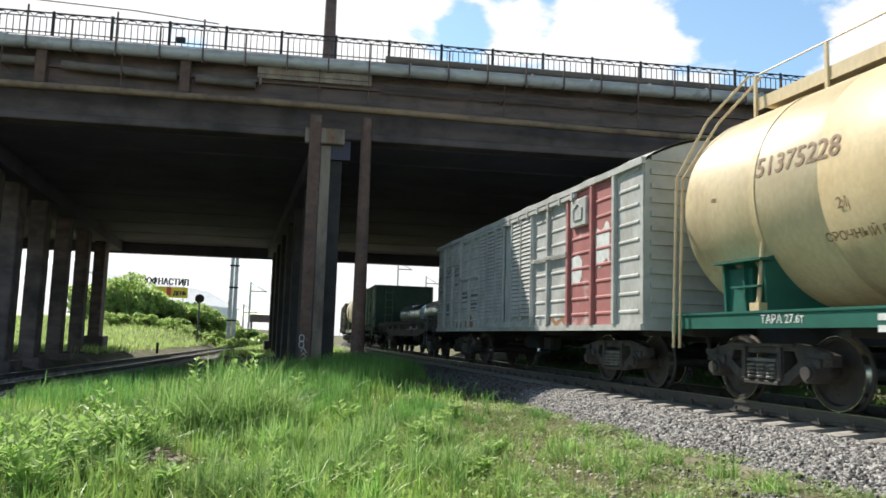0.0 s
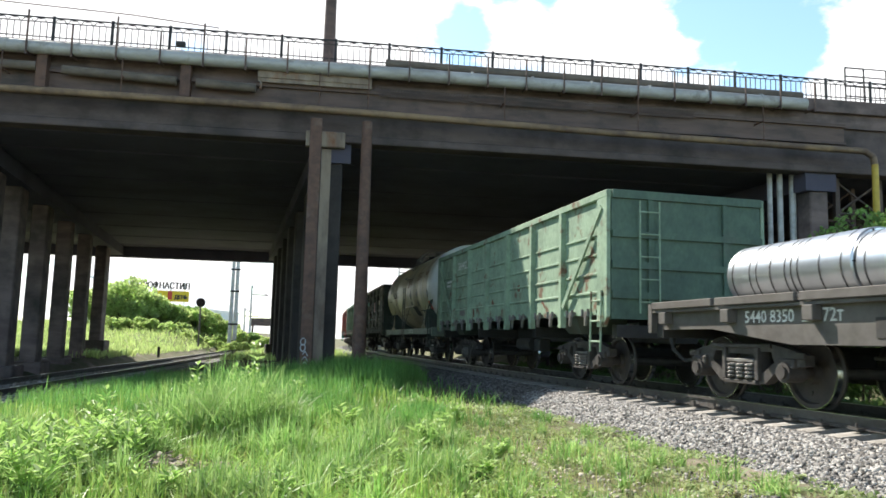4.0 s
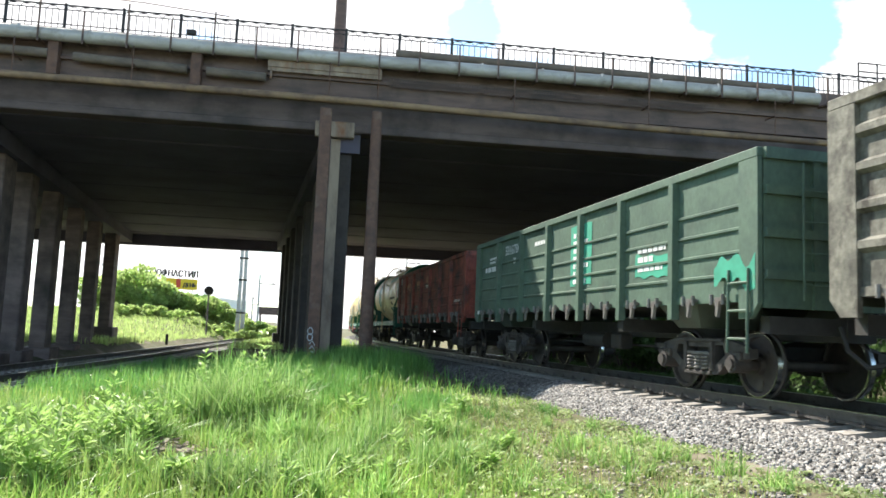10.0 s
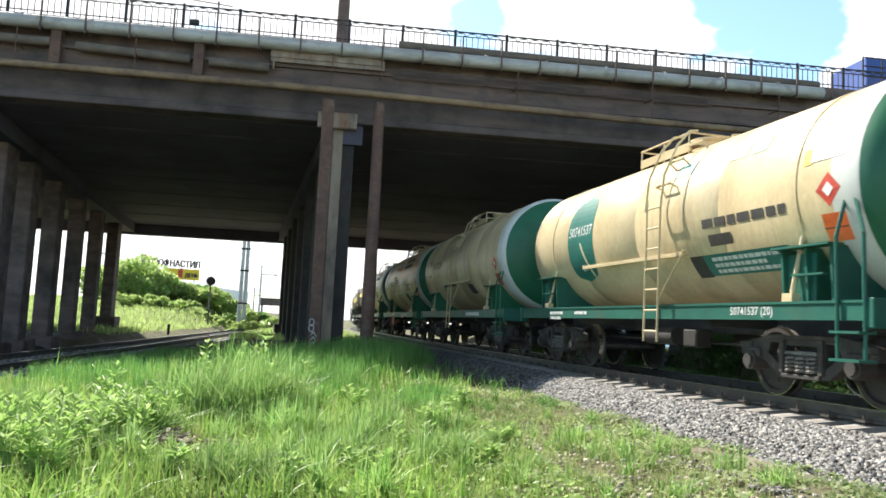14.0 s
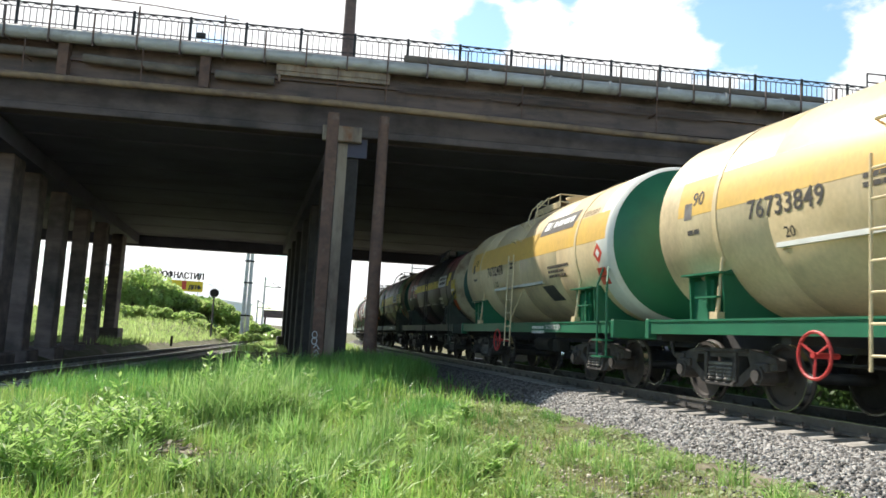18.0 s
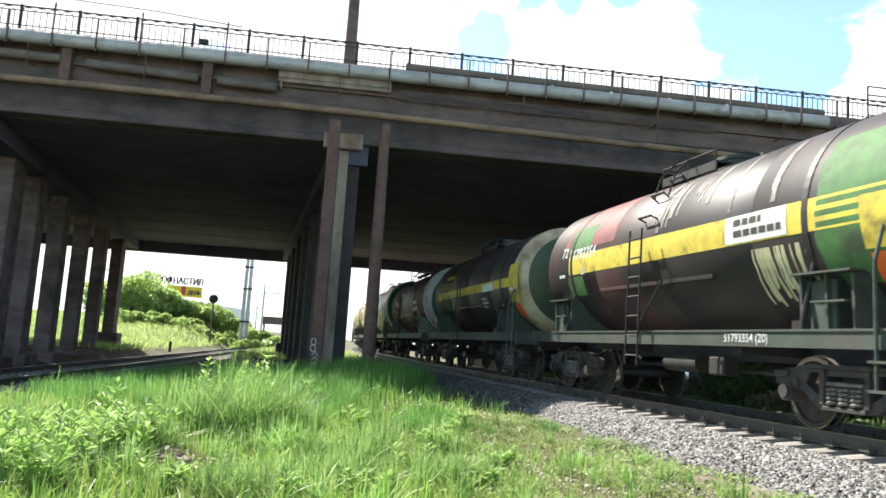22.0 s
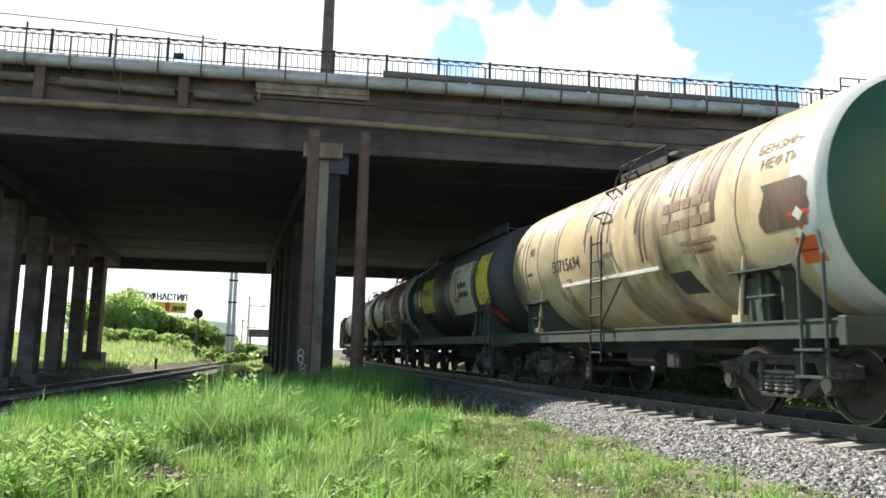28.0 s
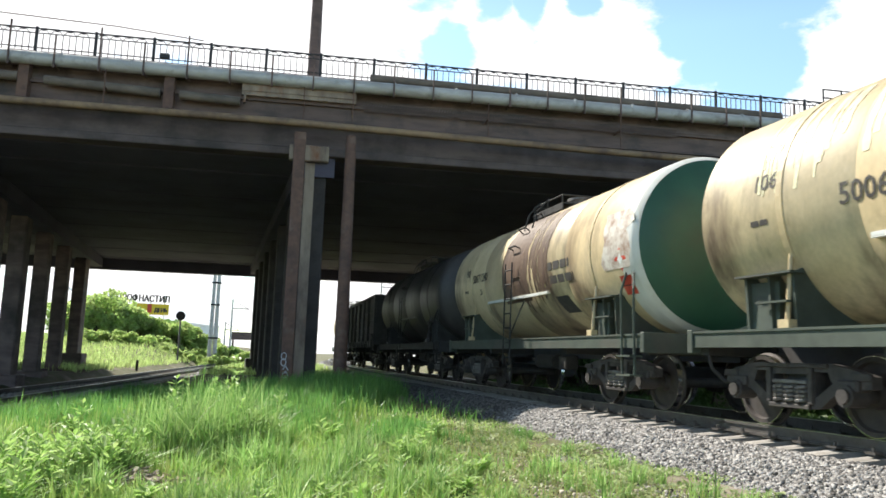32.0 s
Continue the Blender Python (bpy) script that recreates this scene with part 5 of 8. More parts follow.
def flat_wagon(mid):
    w = thing("flat_wagon", "grey flat wagon loaded with strapped steel coils", "flat wagon", group="wagons of the freight train")
    half = 7.31
    bm = bmesh.new()
    box(bm, -6.7, 6.7, -1.38, 1.38, 1.30, 1.36)
    part("floor", bm, FLATGREY, w)
    for s in (-1, 1):
        bm = bmesh.new()
        pts = [(-6.7, 1.30), (-6.7, 1.0), (-5.2, 1.0), (-3.6, 0.80), (3.6, 0.80), (5.2, 1.0), (6.7, 1.0), (6.7, 1.30)]
        a = [bm.verts.new((x, s * 1.30, z)) for x, z in pts]
        b = [bm.verts.new((x, s * 1.34, z)) for x, z in pts]
        bm.faces.new(a); bm.faces.new(b[::-1])
        for i in range(8):
            bm.faces.new((a[i], a[(i + 1) % 8], b[(i + 1) % 8], b[i]))
        bmesh.ops.recalc_face_normals(bm, faces=bm.faces[:])
        box(bm, -6.7, 6.7, s * 1.34 - 0.10, s * 1.34 + 0.10, 1.26, 1.30)
        part("side_beam", bm, FLATGREY, w, "fish-bellied side beam")
        for i in range(8):
            bm = bmesh.new()
            a = -6.6 + i * 1.66
            box(bm, a, a + 1.58, s * 1.45 - 0.03, s * 1.45 + 0.03, 1.31, 1.42, None, 0.01)
            part("folded_side", bm, FLATGREY, w, "folded side board")
        for i in range(9):
            bm = bmesh.new()
            x = -6.3 + i * 1.575
            box(bm, x - 0.09, x + 0.09, s * 1.34, s * 1.48, 1.08, 1.26, None, 0.01)
            part("stake_pocket", bm, FLATGREY, w)
    for e in (-1, 1):
        bm = bmesh.new()
        box(bm, e * 6.7 - 0.05, e * 6.7 + 0.05, -1.45, 1.45, 0.95, 1.40)
        part("end_beam", bm, FLATGREY, w)
    bm = bmesh.new()
    ladder(bm, 5.9, 0.5, -1.5, 0.5, -1.5, 1.5, 2, 0.02)
    part("step_ladder", bm, WORN, w, "step with handrail")
    coil_stack(w, -6.1, -0.95)
    coil_stack(w, 0.35, 5.35)
    for y in (-0.62, 0.62):
        # sloping end brackets that hold the load
        bm = bmesh.new()
        a = [bm.verts.new((x, y - 0.03, z)) for x, z in ((5.42, 1.36), (6.65, 1.36), (5.42, 1.98))]
        b = [bm.verts.new((x, y + 0.03, z)) for x, z in ((5.42, 1.36), (6.65, 1.36), (5.42, 1.98))]
        bm.faces.new(a); bm.faces.new(b[::-1])
        for i in range(3):
            bm.faces.new((a[i], a[(i + 1) % 3], b[(i + 1) % 3], b[i]))
        bmesh.ops.recalc_face_normals(bm, faces=bm.faces[:])
        part("end_bracket", bm, FLATGREY, w, "dark sloping end bracket")
    side_word("5440 8350  21  72т", -3.6, 1.14, 0.22, WHITE, w, -1.345)
    side_word("", 1.0, 1.12, 0.12, WHITE, w, -1.345, rows=[2.4])
    underframe(w, half, FLATGREY)
    for x in (-4.86, 4.86):
        bogie(w, x)
    couplers(w, half)
    return w, mid, 9.72


# paints of the tanks
def tank_paint(name, col, col2, dirt, dm=(0.56, 0.76), ds=0.7, rough=0.42):
    return mat(name, col, col2, scale=1.3, mix=(0.42, 0.66), rough=rough, fine=0.09, bump=0.05, bscale=2.2, dirt=dirt, dirt_mix=dm, dirt_scale=ds, dirt_stretch=(1.3, 0.8, 0.3))


CREAM = tank_paint("cream_tank_paint", (0.67, 0.54, 0.33), (0.58, 0.45, 0.26), (0.30, 0.22, 0.14), (0.57, 0.80))
CREAM2 = tank_paint("stained_cream_paint", (0.62, 0.50, 0.31), (0.50, 0.39, 0.23), (0.13, 0.09, 0.065), (0.52, 0.69), 0.7)
CREAM3 = tank_paint("dirty_cream_paint", (0.58, 0.49, 0.33), (0.46, 0.38, 0.25), (0.17, 0.13, 0.09), (0.52, 0.72), 0.6)
GOLD = tank_paint("yellow_tank_paint", (0.72, 0.46, 0.12), (0.66, 0.42, 0.13), (0.45, 0.33, 0.2), (0.64, 0.85))
DARKTANK = tank_paint("oil_black_paint", (0.065, 0.058, 0.054), (0.045, 0.04, 0.038), (0.14, 0.12, 0.11), (0.56, 0.8), 0.8, 0.5)
MAROON = tank_paint("maroon_black_paint", (0.085, 0.04, 0.038), (0.05, 0.034, 0.032), (0.03, 0.026, 0.025), (0.42, 0.55), 0.5, 0.5)
PLUM = tank_paint("plum_tank_paint", (0.175, 0.055, 0.062), (0.125, 0.044, 0.048), (0.05, 0.036, 0.035), (0.48, 0.66), 0.6, 0.68)
RUSTTANK = tank_paint("rusty_black_paint", (0.14, 0.07, 0.055), (0.06, 0.045, 0.042), (0.035, 0.032, 0.031), (0.40, 0.54), 0.5, 0.5)
SOOTTANK = tank_paint("sooty_grey_paint", (0.062, 0.054, 0.053), (0.04, 0.036, 0.035), (0.10, 0.088, 0.082), (0.6, 0.8), 0.6, 0.45)
GREEN = mat("green_paint", (0.018, 0.15, 0.075), (0.014, 0.12, 0.062), scale=1.5, rough=0.45, dirt=(0.06, 0.12, 0.07), dirt_mix=(0.58, 0.8), dirt_scale=0.8)
DGREEN = mat("dark_green_paint", (0.025, 0.095, 0.06), (0.02, 0.075, 0.05), scale=1.5, rough=0.5, dirt=(0.05, 0.06, 0.045), dirt_mix=(0.55, 0.8), dirt_scale=0.8)
TEAL = mat("teal_sill_paint", (0.018, 0.13, 0.095), (0.014, 0.10, 0.075), scale=2, rough=0.5, dirt=(0.07, 0.09, 0.07), dirt_mix=(0.58, 0.8), dirt_scale=1.1)
MOSS = mat("mossy_green_paint", (0.07, 0.10, 0.05), (0.05, 0.075, 0.04), scale=1.2, rough=0.6, dirt=(0.17, 0.11, 0.06), dirt_mix=(0.55, 0.75), dirt_scale=0.9)
PALEGREEN = mat("pale_green_sill", (0.24, 0.31, 0.24), (0.16, 0.20, 0.16), scale=2.5, rough=0.6, dirt=(0.14, 0.13, 0.11), dirt_mix=(0.5, 0.75), dirt_scale=1.1)
OLIVE = mat("grey_green_sill", (0.068, 0.086, 0.068), (0.045, 0.056, 0.046), scale=2.5, rough=0.65, dirt=(0.08, 0.07, 0.06), dirt_mix=(0.5, 0.75), dirt_scale=1.1)
OFFWHITE = mat("off_white_ring", (0.70, 0.70, 0.66), (0.60, 0.60, 0.55), scale=2, rough=0.5, dirt=(0.40, 0.36, 0.28), dirt_mix=(0.58, 0.8), dirt_scale=0.9)
CREAMRING = mat("cream_ring", (0.62, 0.53, 0.34), (0.46, 0.36, 0.22), scale=2, rough=0.5, dirt=(0.22, 0.13, 0.075), dirt_mix=(0.50, 0.70), dirt_scale=1.0)
MINT = mat("mint_gondola_paint", (0.28, 0.38, 0.27), (0.19, 0.265, 0.19), fine=0.14, bump=0.25, bscale=3, scale=2.4, rough=0.7, dirt=(0.15, 0.085, 0.05), dirt_mix=(0.58, 0.66), dirt_scale=2.2)
BARK = mat("grey_brown_gondola_paint", (0.20, 0.19, 0.155), (0.085, 0.08, 0.066), scale=3.6, mix=(0.38, 0.62), rough=0.75, dirt=(0.045, 0.038, 0.03), dirt_mix=(0.52, 0.62), dirt_scale=2.6, dirt_stretch=(1, 1, 0.6), bump=0.6, bscale=6, fine=0.3)
GONGREEN = mat("green_gondola_paint", (0.085, 0.14, 0.10), (0.06, 0.10, 0.075), scale=1.8, bump=0.25, bscale=3, fine=0.16, rough=0.65, dirt=(0.10, 0.12, 0.095), dirt_mix=(0.57, 0.78), dirt_scale=1.0)
GONRED = mat("red_gondola_paint", (0.30, 0.075, 0.05), (0.19, 0.048, 0.035), scale=2.2, rough=0.7, dirt=(0.05, 0.028, 0.026), dirt_mix=(0.44, 0.62), dirt_scale=1.3, bump=0.3, bscale=3, fine=0.2)
GONDARK = mat("dark_gondola_paint", (0.085, 0.08, 0.075), (0.06, 0.055, 0.05), scale=1.8, rough=0.8)
WORNMARK = mat("worn_stencil", (0.62, 0.60, 0.55), (0.40, 0.36, 0.32), scale=14, rough=0.8)

WAGONS = []
TRAIN0, SLACK = 10.88, 0.019   # rear coupler of the first wagon; play in each coupling


def make_train():
    global MARKS_ON
    q = TRAIN0 - 12.02

    def tank(label, *a, ahead=0.0, **k):
        nonlocal q
        global MARKS_ON
        MARKS_ON = 0.28 + SLACK * len(WAGONS) - ahead
        WAGONS.append(tank_wagon(q + 6.01 - ahead, label, *a, **k))
        MARKS_ON = 0.0
        q += 12.02 + SLACK

    def gond(label, *a, ahead=0.0, **k):
        nonlocal q
        WAGONS.append(gondola(q + 6.96 - ahead, label, *a, **k))
        q += 13.92 + SLACK
        return WAGONS[-1][0]

    DETAIL = details()
    tank("cream tank wagon on a green underframe with a long walkway", CREAM, CREAM, CREAM, TEAL, gear=CREAM, cradle=TEAL, platform="long", extra=DETAIL["first"], front_rail=False, rail_z=4.70)
    WAGONS.append(box_wagon(q + 7.365 - 0.33)); q += 14.73 + SLACK
    WAGONS.append(flat_wagon(q + 7.31)); q += 14.62 + SLACK
    g = gond("mint green gondola wagon with rust spots", MINT, OLIVE, ends=GONGREEN)
    MARKS_ON = 0.2
    DETAIL["mint"](g)
    MARKS_ON = 0.0
    tank("stained cream tank wagon with a green end", CREAM3, GREEN, OFFWHITE, PALEGREEN, gear=WORN, cradle=OLIVE, extra=DETAIL["stained"], ladder_x=0.13, ring_w=0.75, head_r=1.2)
    g = gond("grey-brown gondola wagon with short pressed ribs", BARK, OLIVE, style="ribs", ahead=0.24)
    MARKS_ON = 0.1
    DETAIL["bark"](g)
    MARKS_ON = 0.0
    g = gond("green gondola wagon with white number", GONGREEN, OLIVE, low=0.24, ahead=0.2)
    MARKS_ON = 0.15
    DETAIL["green"](g)
    MARKS_ON = 0.0
    g = gond("brick red gondola wagon with dark scorched patches", GONRED, OLIVE, low=0.27, ahead=0.18)
    MARKS_ON = 0.15
    DETAIL["red"](g)
    MARKS_ON = 0.0
    tank("cream tank wagon with a teal sign and white ring", CREAM, GREEN, OFFWHITE, TEAL, gear=CREAM, cradle=TEAL, extra=DETAIL["teal"], ladder_mat=CREAM, ring_w=0.42, ladder_x=1.05, full_rails=True, small=True, ahead=0.1, longer=0.3, supports=(-3.9, 4.3), bands=(-3.75, 4.1), step_x=5.15)
    tank("plain cream tank wagon with a green end", CREAM, GREEN, OFFWHITE, TEAL, gear=CREAM, cradle=GREEN, extra=DETAIL["plain"], ladder_mat=CREAM)
    for which in ("gold", "gold2"):
        tank("cream tank wagon with a yellow band and green end", CREAM, GREEN, OFFWHITE, GREEN, gear=CREAM, cradle=GREEN, wheel=HANDRED, extra=DETAIL[which], ledge=OFFWHITE, ladder_mat=CREAM, ring_w=0.5)
    tank("maroon and black tank wagon with a yellow stripe", MAROON, DGREEN, CREAMRING, OLIVE, gear=OLIVE, stripe=(0.30, 0.58, -3.6, 3.4), extra=DETAIL["maroon"], ladder_x=0.8, ladder_mat=BLACKSTEEL, small=True, head_r=1.12)
    tank("black tank wagon with green patches and a yellow stripe", MAROON, DGREEN, CREAMRING, OLIVE, gear=OLIVE, stripe=(0.10, 0.50, -4.2, 4.4), extra=DETAIL["patched"], ladder_mat=BLACKSTEEL, small=True, head_r=1.2)
    tank("rusty black tank wagon with a broken yellow stripe", RUSTTANK, MOSS, CREAMRING, OLIVE, gear=WORN, stripe=(0.12, 0.36, -4.9, 4.3), extra=DETAIL["rusty"], ladder_mat=BLACKSTEEL, small=True, head_r=1.12)
    tank("plum red tank wagon with a white emblem and green end", PLUM, DGREEN, OFFWHITE, OLIVE, gear=PLUM, cradle=PALEGREEN, extra=DETAIL["plum"], ladder_mat=BLACKSTEEL, small=True, head_r=1.12, front_rail=False)
    tank("cream tank wagon with a white number board", CREAM, GREEN, OFFWHITE, PALEGREEN, gear=CREAM, cradle=PALEGREEN, extra=DETAIL["board"], ahead=0.25)
    tank("cream tank wagon with brown bands and black lettering bars", CREAM2, DGREEN, OFFWHITE, OLIVE, gear=WORN, extra=DETAIL["brown"], ledge=OFFWHITE, ladder_mat=BLACKSTEEL)
    tank("sooty grey tank wagon with yellow squares and a long walkway", SOOTTANK, SOOTTANK, SOOTTANK, OLIVE, gear=BLACKSTEEL, platform="long", extra=DETAIL["sooty"], ring_w=0.3)
    tank("cream tank wagon smeared brown and pink round the middle", CREAM2, DGREEN, OFFWHITE, OLIVE, gear=WORN, wheel=WORN, extra=DETAIL["smeared"], ledge=OFFWHITE, ladder_mat=BLACKSTEEL)
    tank("cream tank wagon with dark drips below the hatch", CREAM2, DGREEN, OFFWHITE, OLIVE, gear=WORN, extra=DETAIL["dripping"], ledge=OFFWHITE, ladder_mat=BLACKSTEEL, head_r=1.38)
    tank("black tank wagon dull with soot", DARKTANK, DARKTANK, DARKTANK, BLACKSTEEL)
    gond("dark sooty gondola wagon with steel ribs", GONDARK, BLACKSTEEL)
    tank("pale cream tank wagon with a green end", CREAM3, GREEN, OFFWHITE, OLIVE, gear=WORN)


INK = mat("brown_ink", (0.20, 0.12, 0.07), (0.30, 0.20, 0.12), scale=10, rough=0.7)
BROWNSTAIN = mat("oil_stain", (0.10, 0.062, 0.045), (0.17, 0.11, 0.075), scale=3, rough=0.55, stretch=(3, 1, 0.4))
PINK = mat("pink_primer", (0.46, 0.24, 0.20), (0.36, 0.17, 0.14), scale=2, rough=0.7, dirt=(0.16, 0.09, 0.07), dirt_mix=(0.52, 0.7), dirt_scale=1.4)
GREENP = mat("bright_green_patch", (0.075, 0.20, 0.055), (0.05, 0.13, 0.04), scale=3, rough=0.7, dirt=(0.05, 0.05, 0.035), dirt_mix=(0.5, 0.7), dirt_scale=2)
TEALP = mat("teal_patch", (0.05, 0.36, 0.24), (0.04, 0.28, 0.19), scale=3, rough=0.7, dirt=(0.15, 0.26, 0.18), dirt_mix=(0.55, 0.75), dirt_scale=2)
TEALDARK = mat("teal_sign_paint", (0.02, 0.17, 0.14), (0.02, 0.14, 0.115), scale=3, rough=0.5)
LEMON = mat("lemon_panel", (0.80, 0.66, 0.05), (0.72, 0.57, 0.05), scale=3, rough=0.55, dirt=(0.4, 0.3, 0.08), dirt_mix=(0.62, 0.8), dirt_scale=2)
LIGHTCREAM = mat("pale_cream_panel", (0.66, 0.62, 0.40), (0.56, 0.52, 0.32), scale=2, rough=0.6, dirt=(0.25, 0.21, 0.13), dirt_mix=(0.58, 0.75), dirt_scale=1.5)
SKYTEAL = mat("faded_teal_letters", (0.25, 0.52, 0.45), (0.38, 0.55, 0.44), scale=6, rough=0.7)
PINKPATCH = mat("pale_pink_patch", (0.50, 0.28, 0.27), (0.42, 0.22, 0.20), scale=3, rough=0.75)
WORNRED = mat("worn_red_paint", (0.27, 0.07, 0.072), (0.18, 0.05, 0.05), scale=2.5, rough=0.55, dirt=(0.06, 0.04, 0.038), dirt_mix=(0.5, 0.68), dirt_scale=1.2)
ORANGEPATCH = mat("orange_primer_patch", (0.42, 0.19, 0.11), (0.33, 0.12, 0.075), scale=3, rough=0.75)


def tpatch(w, x0, x1, s0, s1, material, label, lift=0.005, skew=0.0, jag=0.0, name="paint_patch"):
    bm = bmesh.new()
    patch(bm, x0, x1, s0, s1, lift, 1, skew, jag)
    return part(name, bm, material, w, label, None, True)


def rounded_patch(w, x, s, rx, rs, material, label):
    bm = bmesh.new()
    n = 16
    rows = []
    for i in range(n + 1):
        t = -1 + 2 * i / n
        k = (1 - abs(t) ** 3.2) ** (1 / 3.2)
        rows.append([bm.verts.new(on_tank(x + e * rx * max(k, 0.02), s + rs * t, 0.005)) for e in (-1, 1)])
    for a, b in zip(rows, rows[1:]):
        bm.faces.new((a[0], a[1], b[1], b[0]))
    return part("paint_patch", bm, material, w, label)


def emblem(w, x, s, r, material, bars, label="painted ring emblem with an upright stroke"):
    """An open ring round an upright stroke, with two bars of writing beside it."""
    bm = bmesh.new()
    n = 26
    for i in range(n):
        a, b = radians(60 + 280 * i / n), radians(60 + 280 * (i + 1) / n)
        q = [(math.cos(a) * r, math.sin(a) * r), (math.cos(b) * r, math.sin(b) * r), (math.cos(b) * r * 0.84, math.sin(b) * r * 0.84), (math.cos(a) * r * 0.84, math.sin(a) * r * 0.84)]
        bm.faces.new([bm.verts.new(on_tank(x + u, s + v, 0.008)) for u, v in q])
    patch(bm, x - 0.06, x + 0.06, s - 0.7 * r, s + 0.62 * r, 0.008)
    part("emblem", bm, material, w, label)
    tank_word([1.0], x + 0.25, s - 0.02, 0.16, bars, w, "line of painted writing", 0.008, True)
    tank_word([1.1], x + 0.30, s - 0.30, 0.16, bars, w, "line of painted writing", 0.008, True)


def hazard(w, x, s, plate=None, dia=None):
    bm = bmesh.new(); diamond(bm, x, s, 0.20)
    part("hazard_diamond", bm, dia or RED, w, "red hazard diamond")
    bm = bmesh.new(); diamond(bm, x, s, 0.09, 0.009)
    part("hazard_mark", bm, WHITE, w)
    tpatch(w, x - 0.16, x + 0.22, s - 0.62, s - 0.28, plate or RED, "hazard code plate", 0.006, 0.0, 0.0, "hazard_plate")
    bm = bmesh.new(); patch(bm, x - 0.16, x + 0.22, s - 0.46, s - 0.445, 0.009)
    part("hazard_line", bm, BLACK, w)


def sill_word(w, body, x, size=0.15, rows=None, material=None):
    side_word(body, x, 1.085, size, material or WHITE, w, -1.476, rows=rows)


def streaks(w, x0, x1, s0, s1, n, material, seed, label="dark drips down the barrel"):
    r = random.Random(seed)
    bm = bmesh.new()
    for i in range(n):
        x = r.uniform(x0, x1)
        d = r.uniform(0.02, 0.09)
        lo = s0 + (s1 - s0) * r.uniform(0, 0.6)
        patch(bm, x, x + d, lo, s1, 0.004 + 0.0004 * (i % 8), 1, r.uniform(-0.05, 0.05), 0.03)
    part("stain", bm, material, w, label)["kind"] = "stuff"


def box_outline(w, x0, x1, s0, s1, material):
    bm = bmesh.new()
    for a, b, c, d in ((x0, x1, s0, s0 + 0.015), (x0, x1, s1 - 0.015, s1), (x0, x0 + 0.015, s0, s1), (x1 - 0.015, x1, s0, s1)):
        patch(bm, a, b, c, d, 0.006)
    part("outline", bm, material, w)


def rear_marks(w, num, ink, x=-3.45, s=0.42, size=0.36, litres="90", box=False):
    tank_word(num, x, s, size, ink, w)
    tank_word("20", x + 0.05, s - 0.36, 0.2, ink, w)
    tank_word(litres, -4.45, 0.58, 0.3, ink, w)
    tank_word([0.3], -4.72, 0.1, 0.07, ink, w, "", 0.006, True)
    if box:
        box_outline(w, x - 1.15, x + 1.15, s - 0.22, s + 0.24, ink)


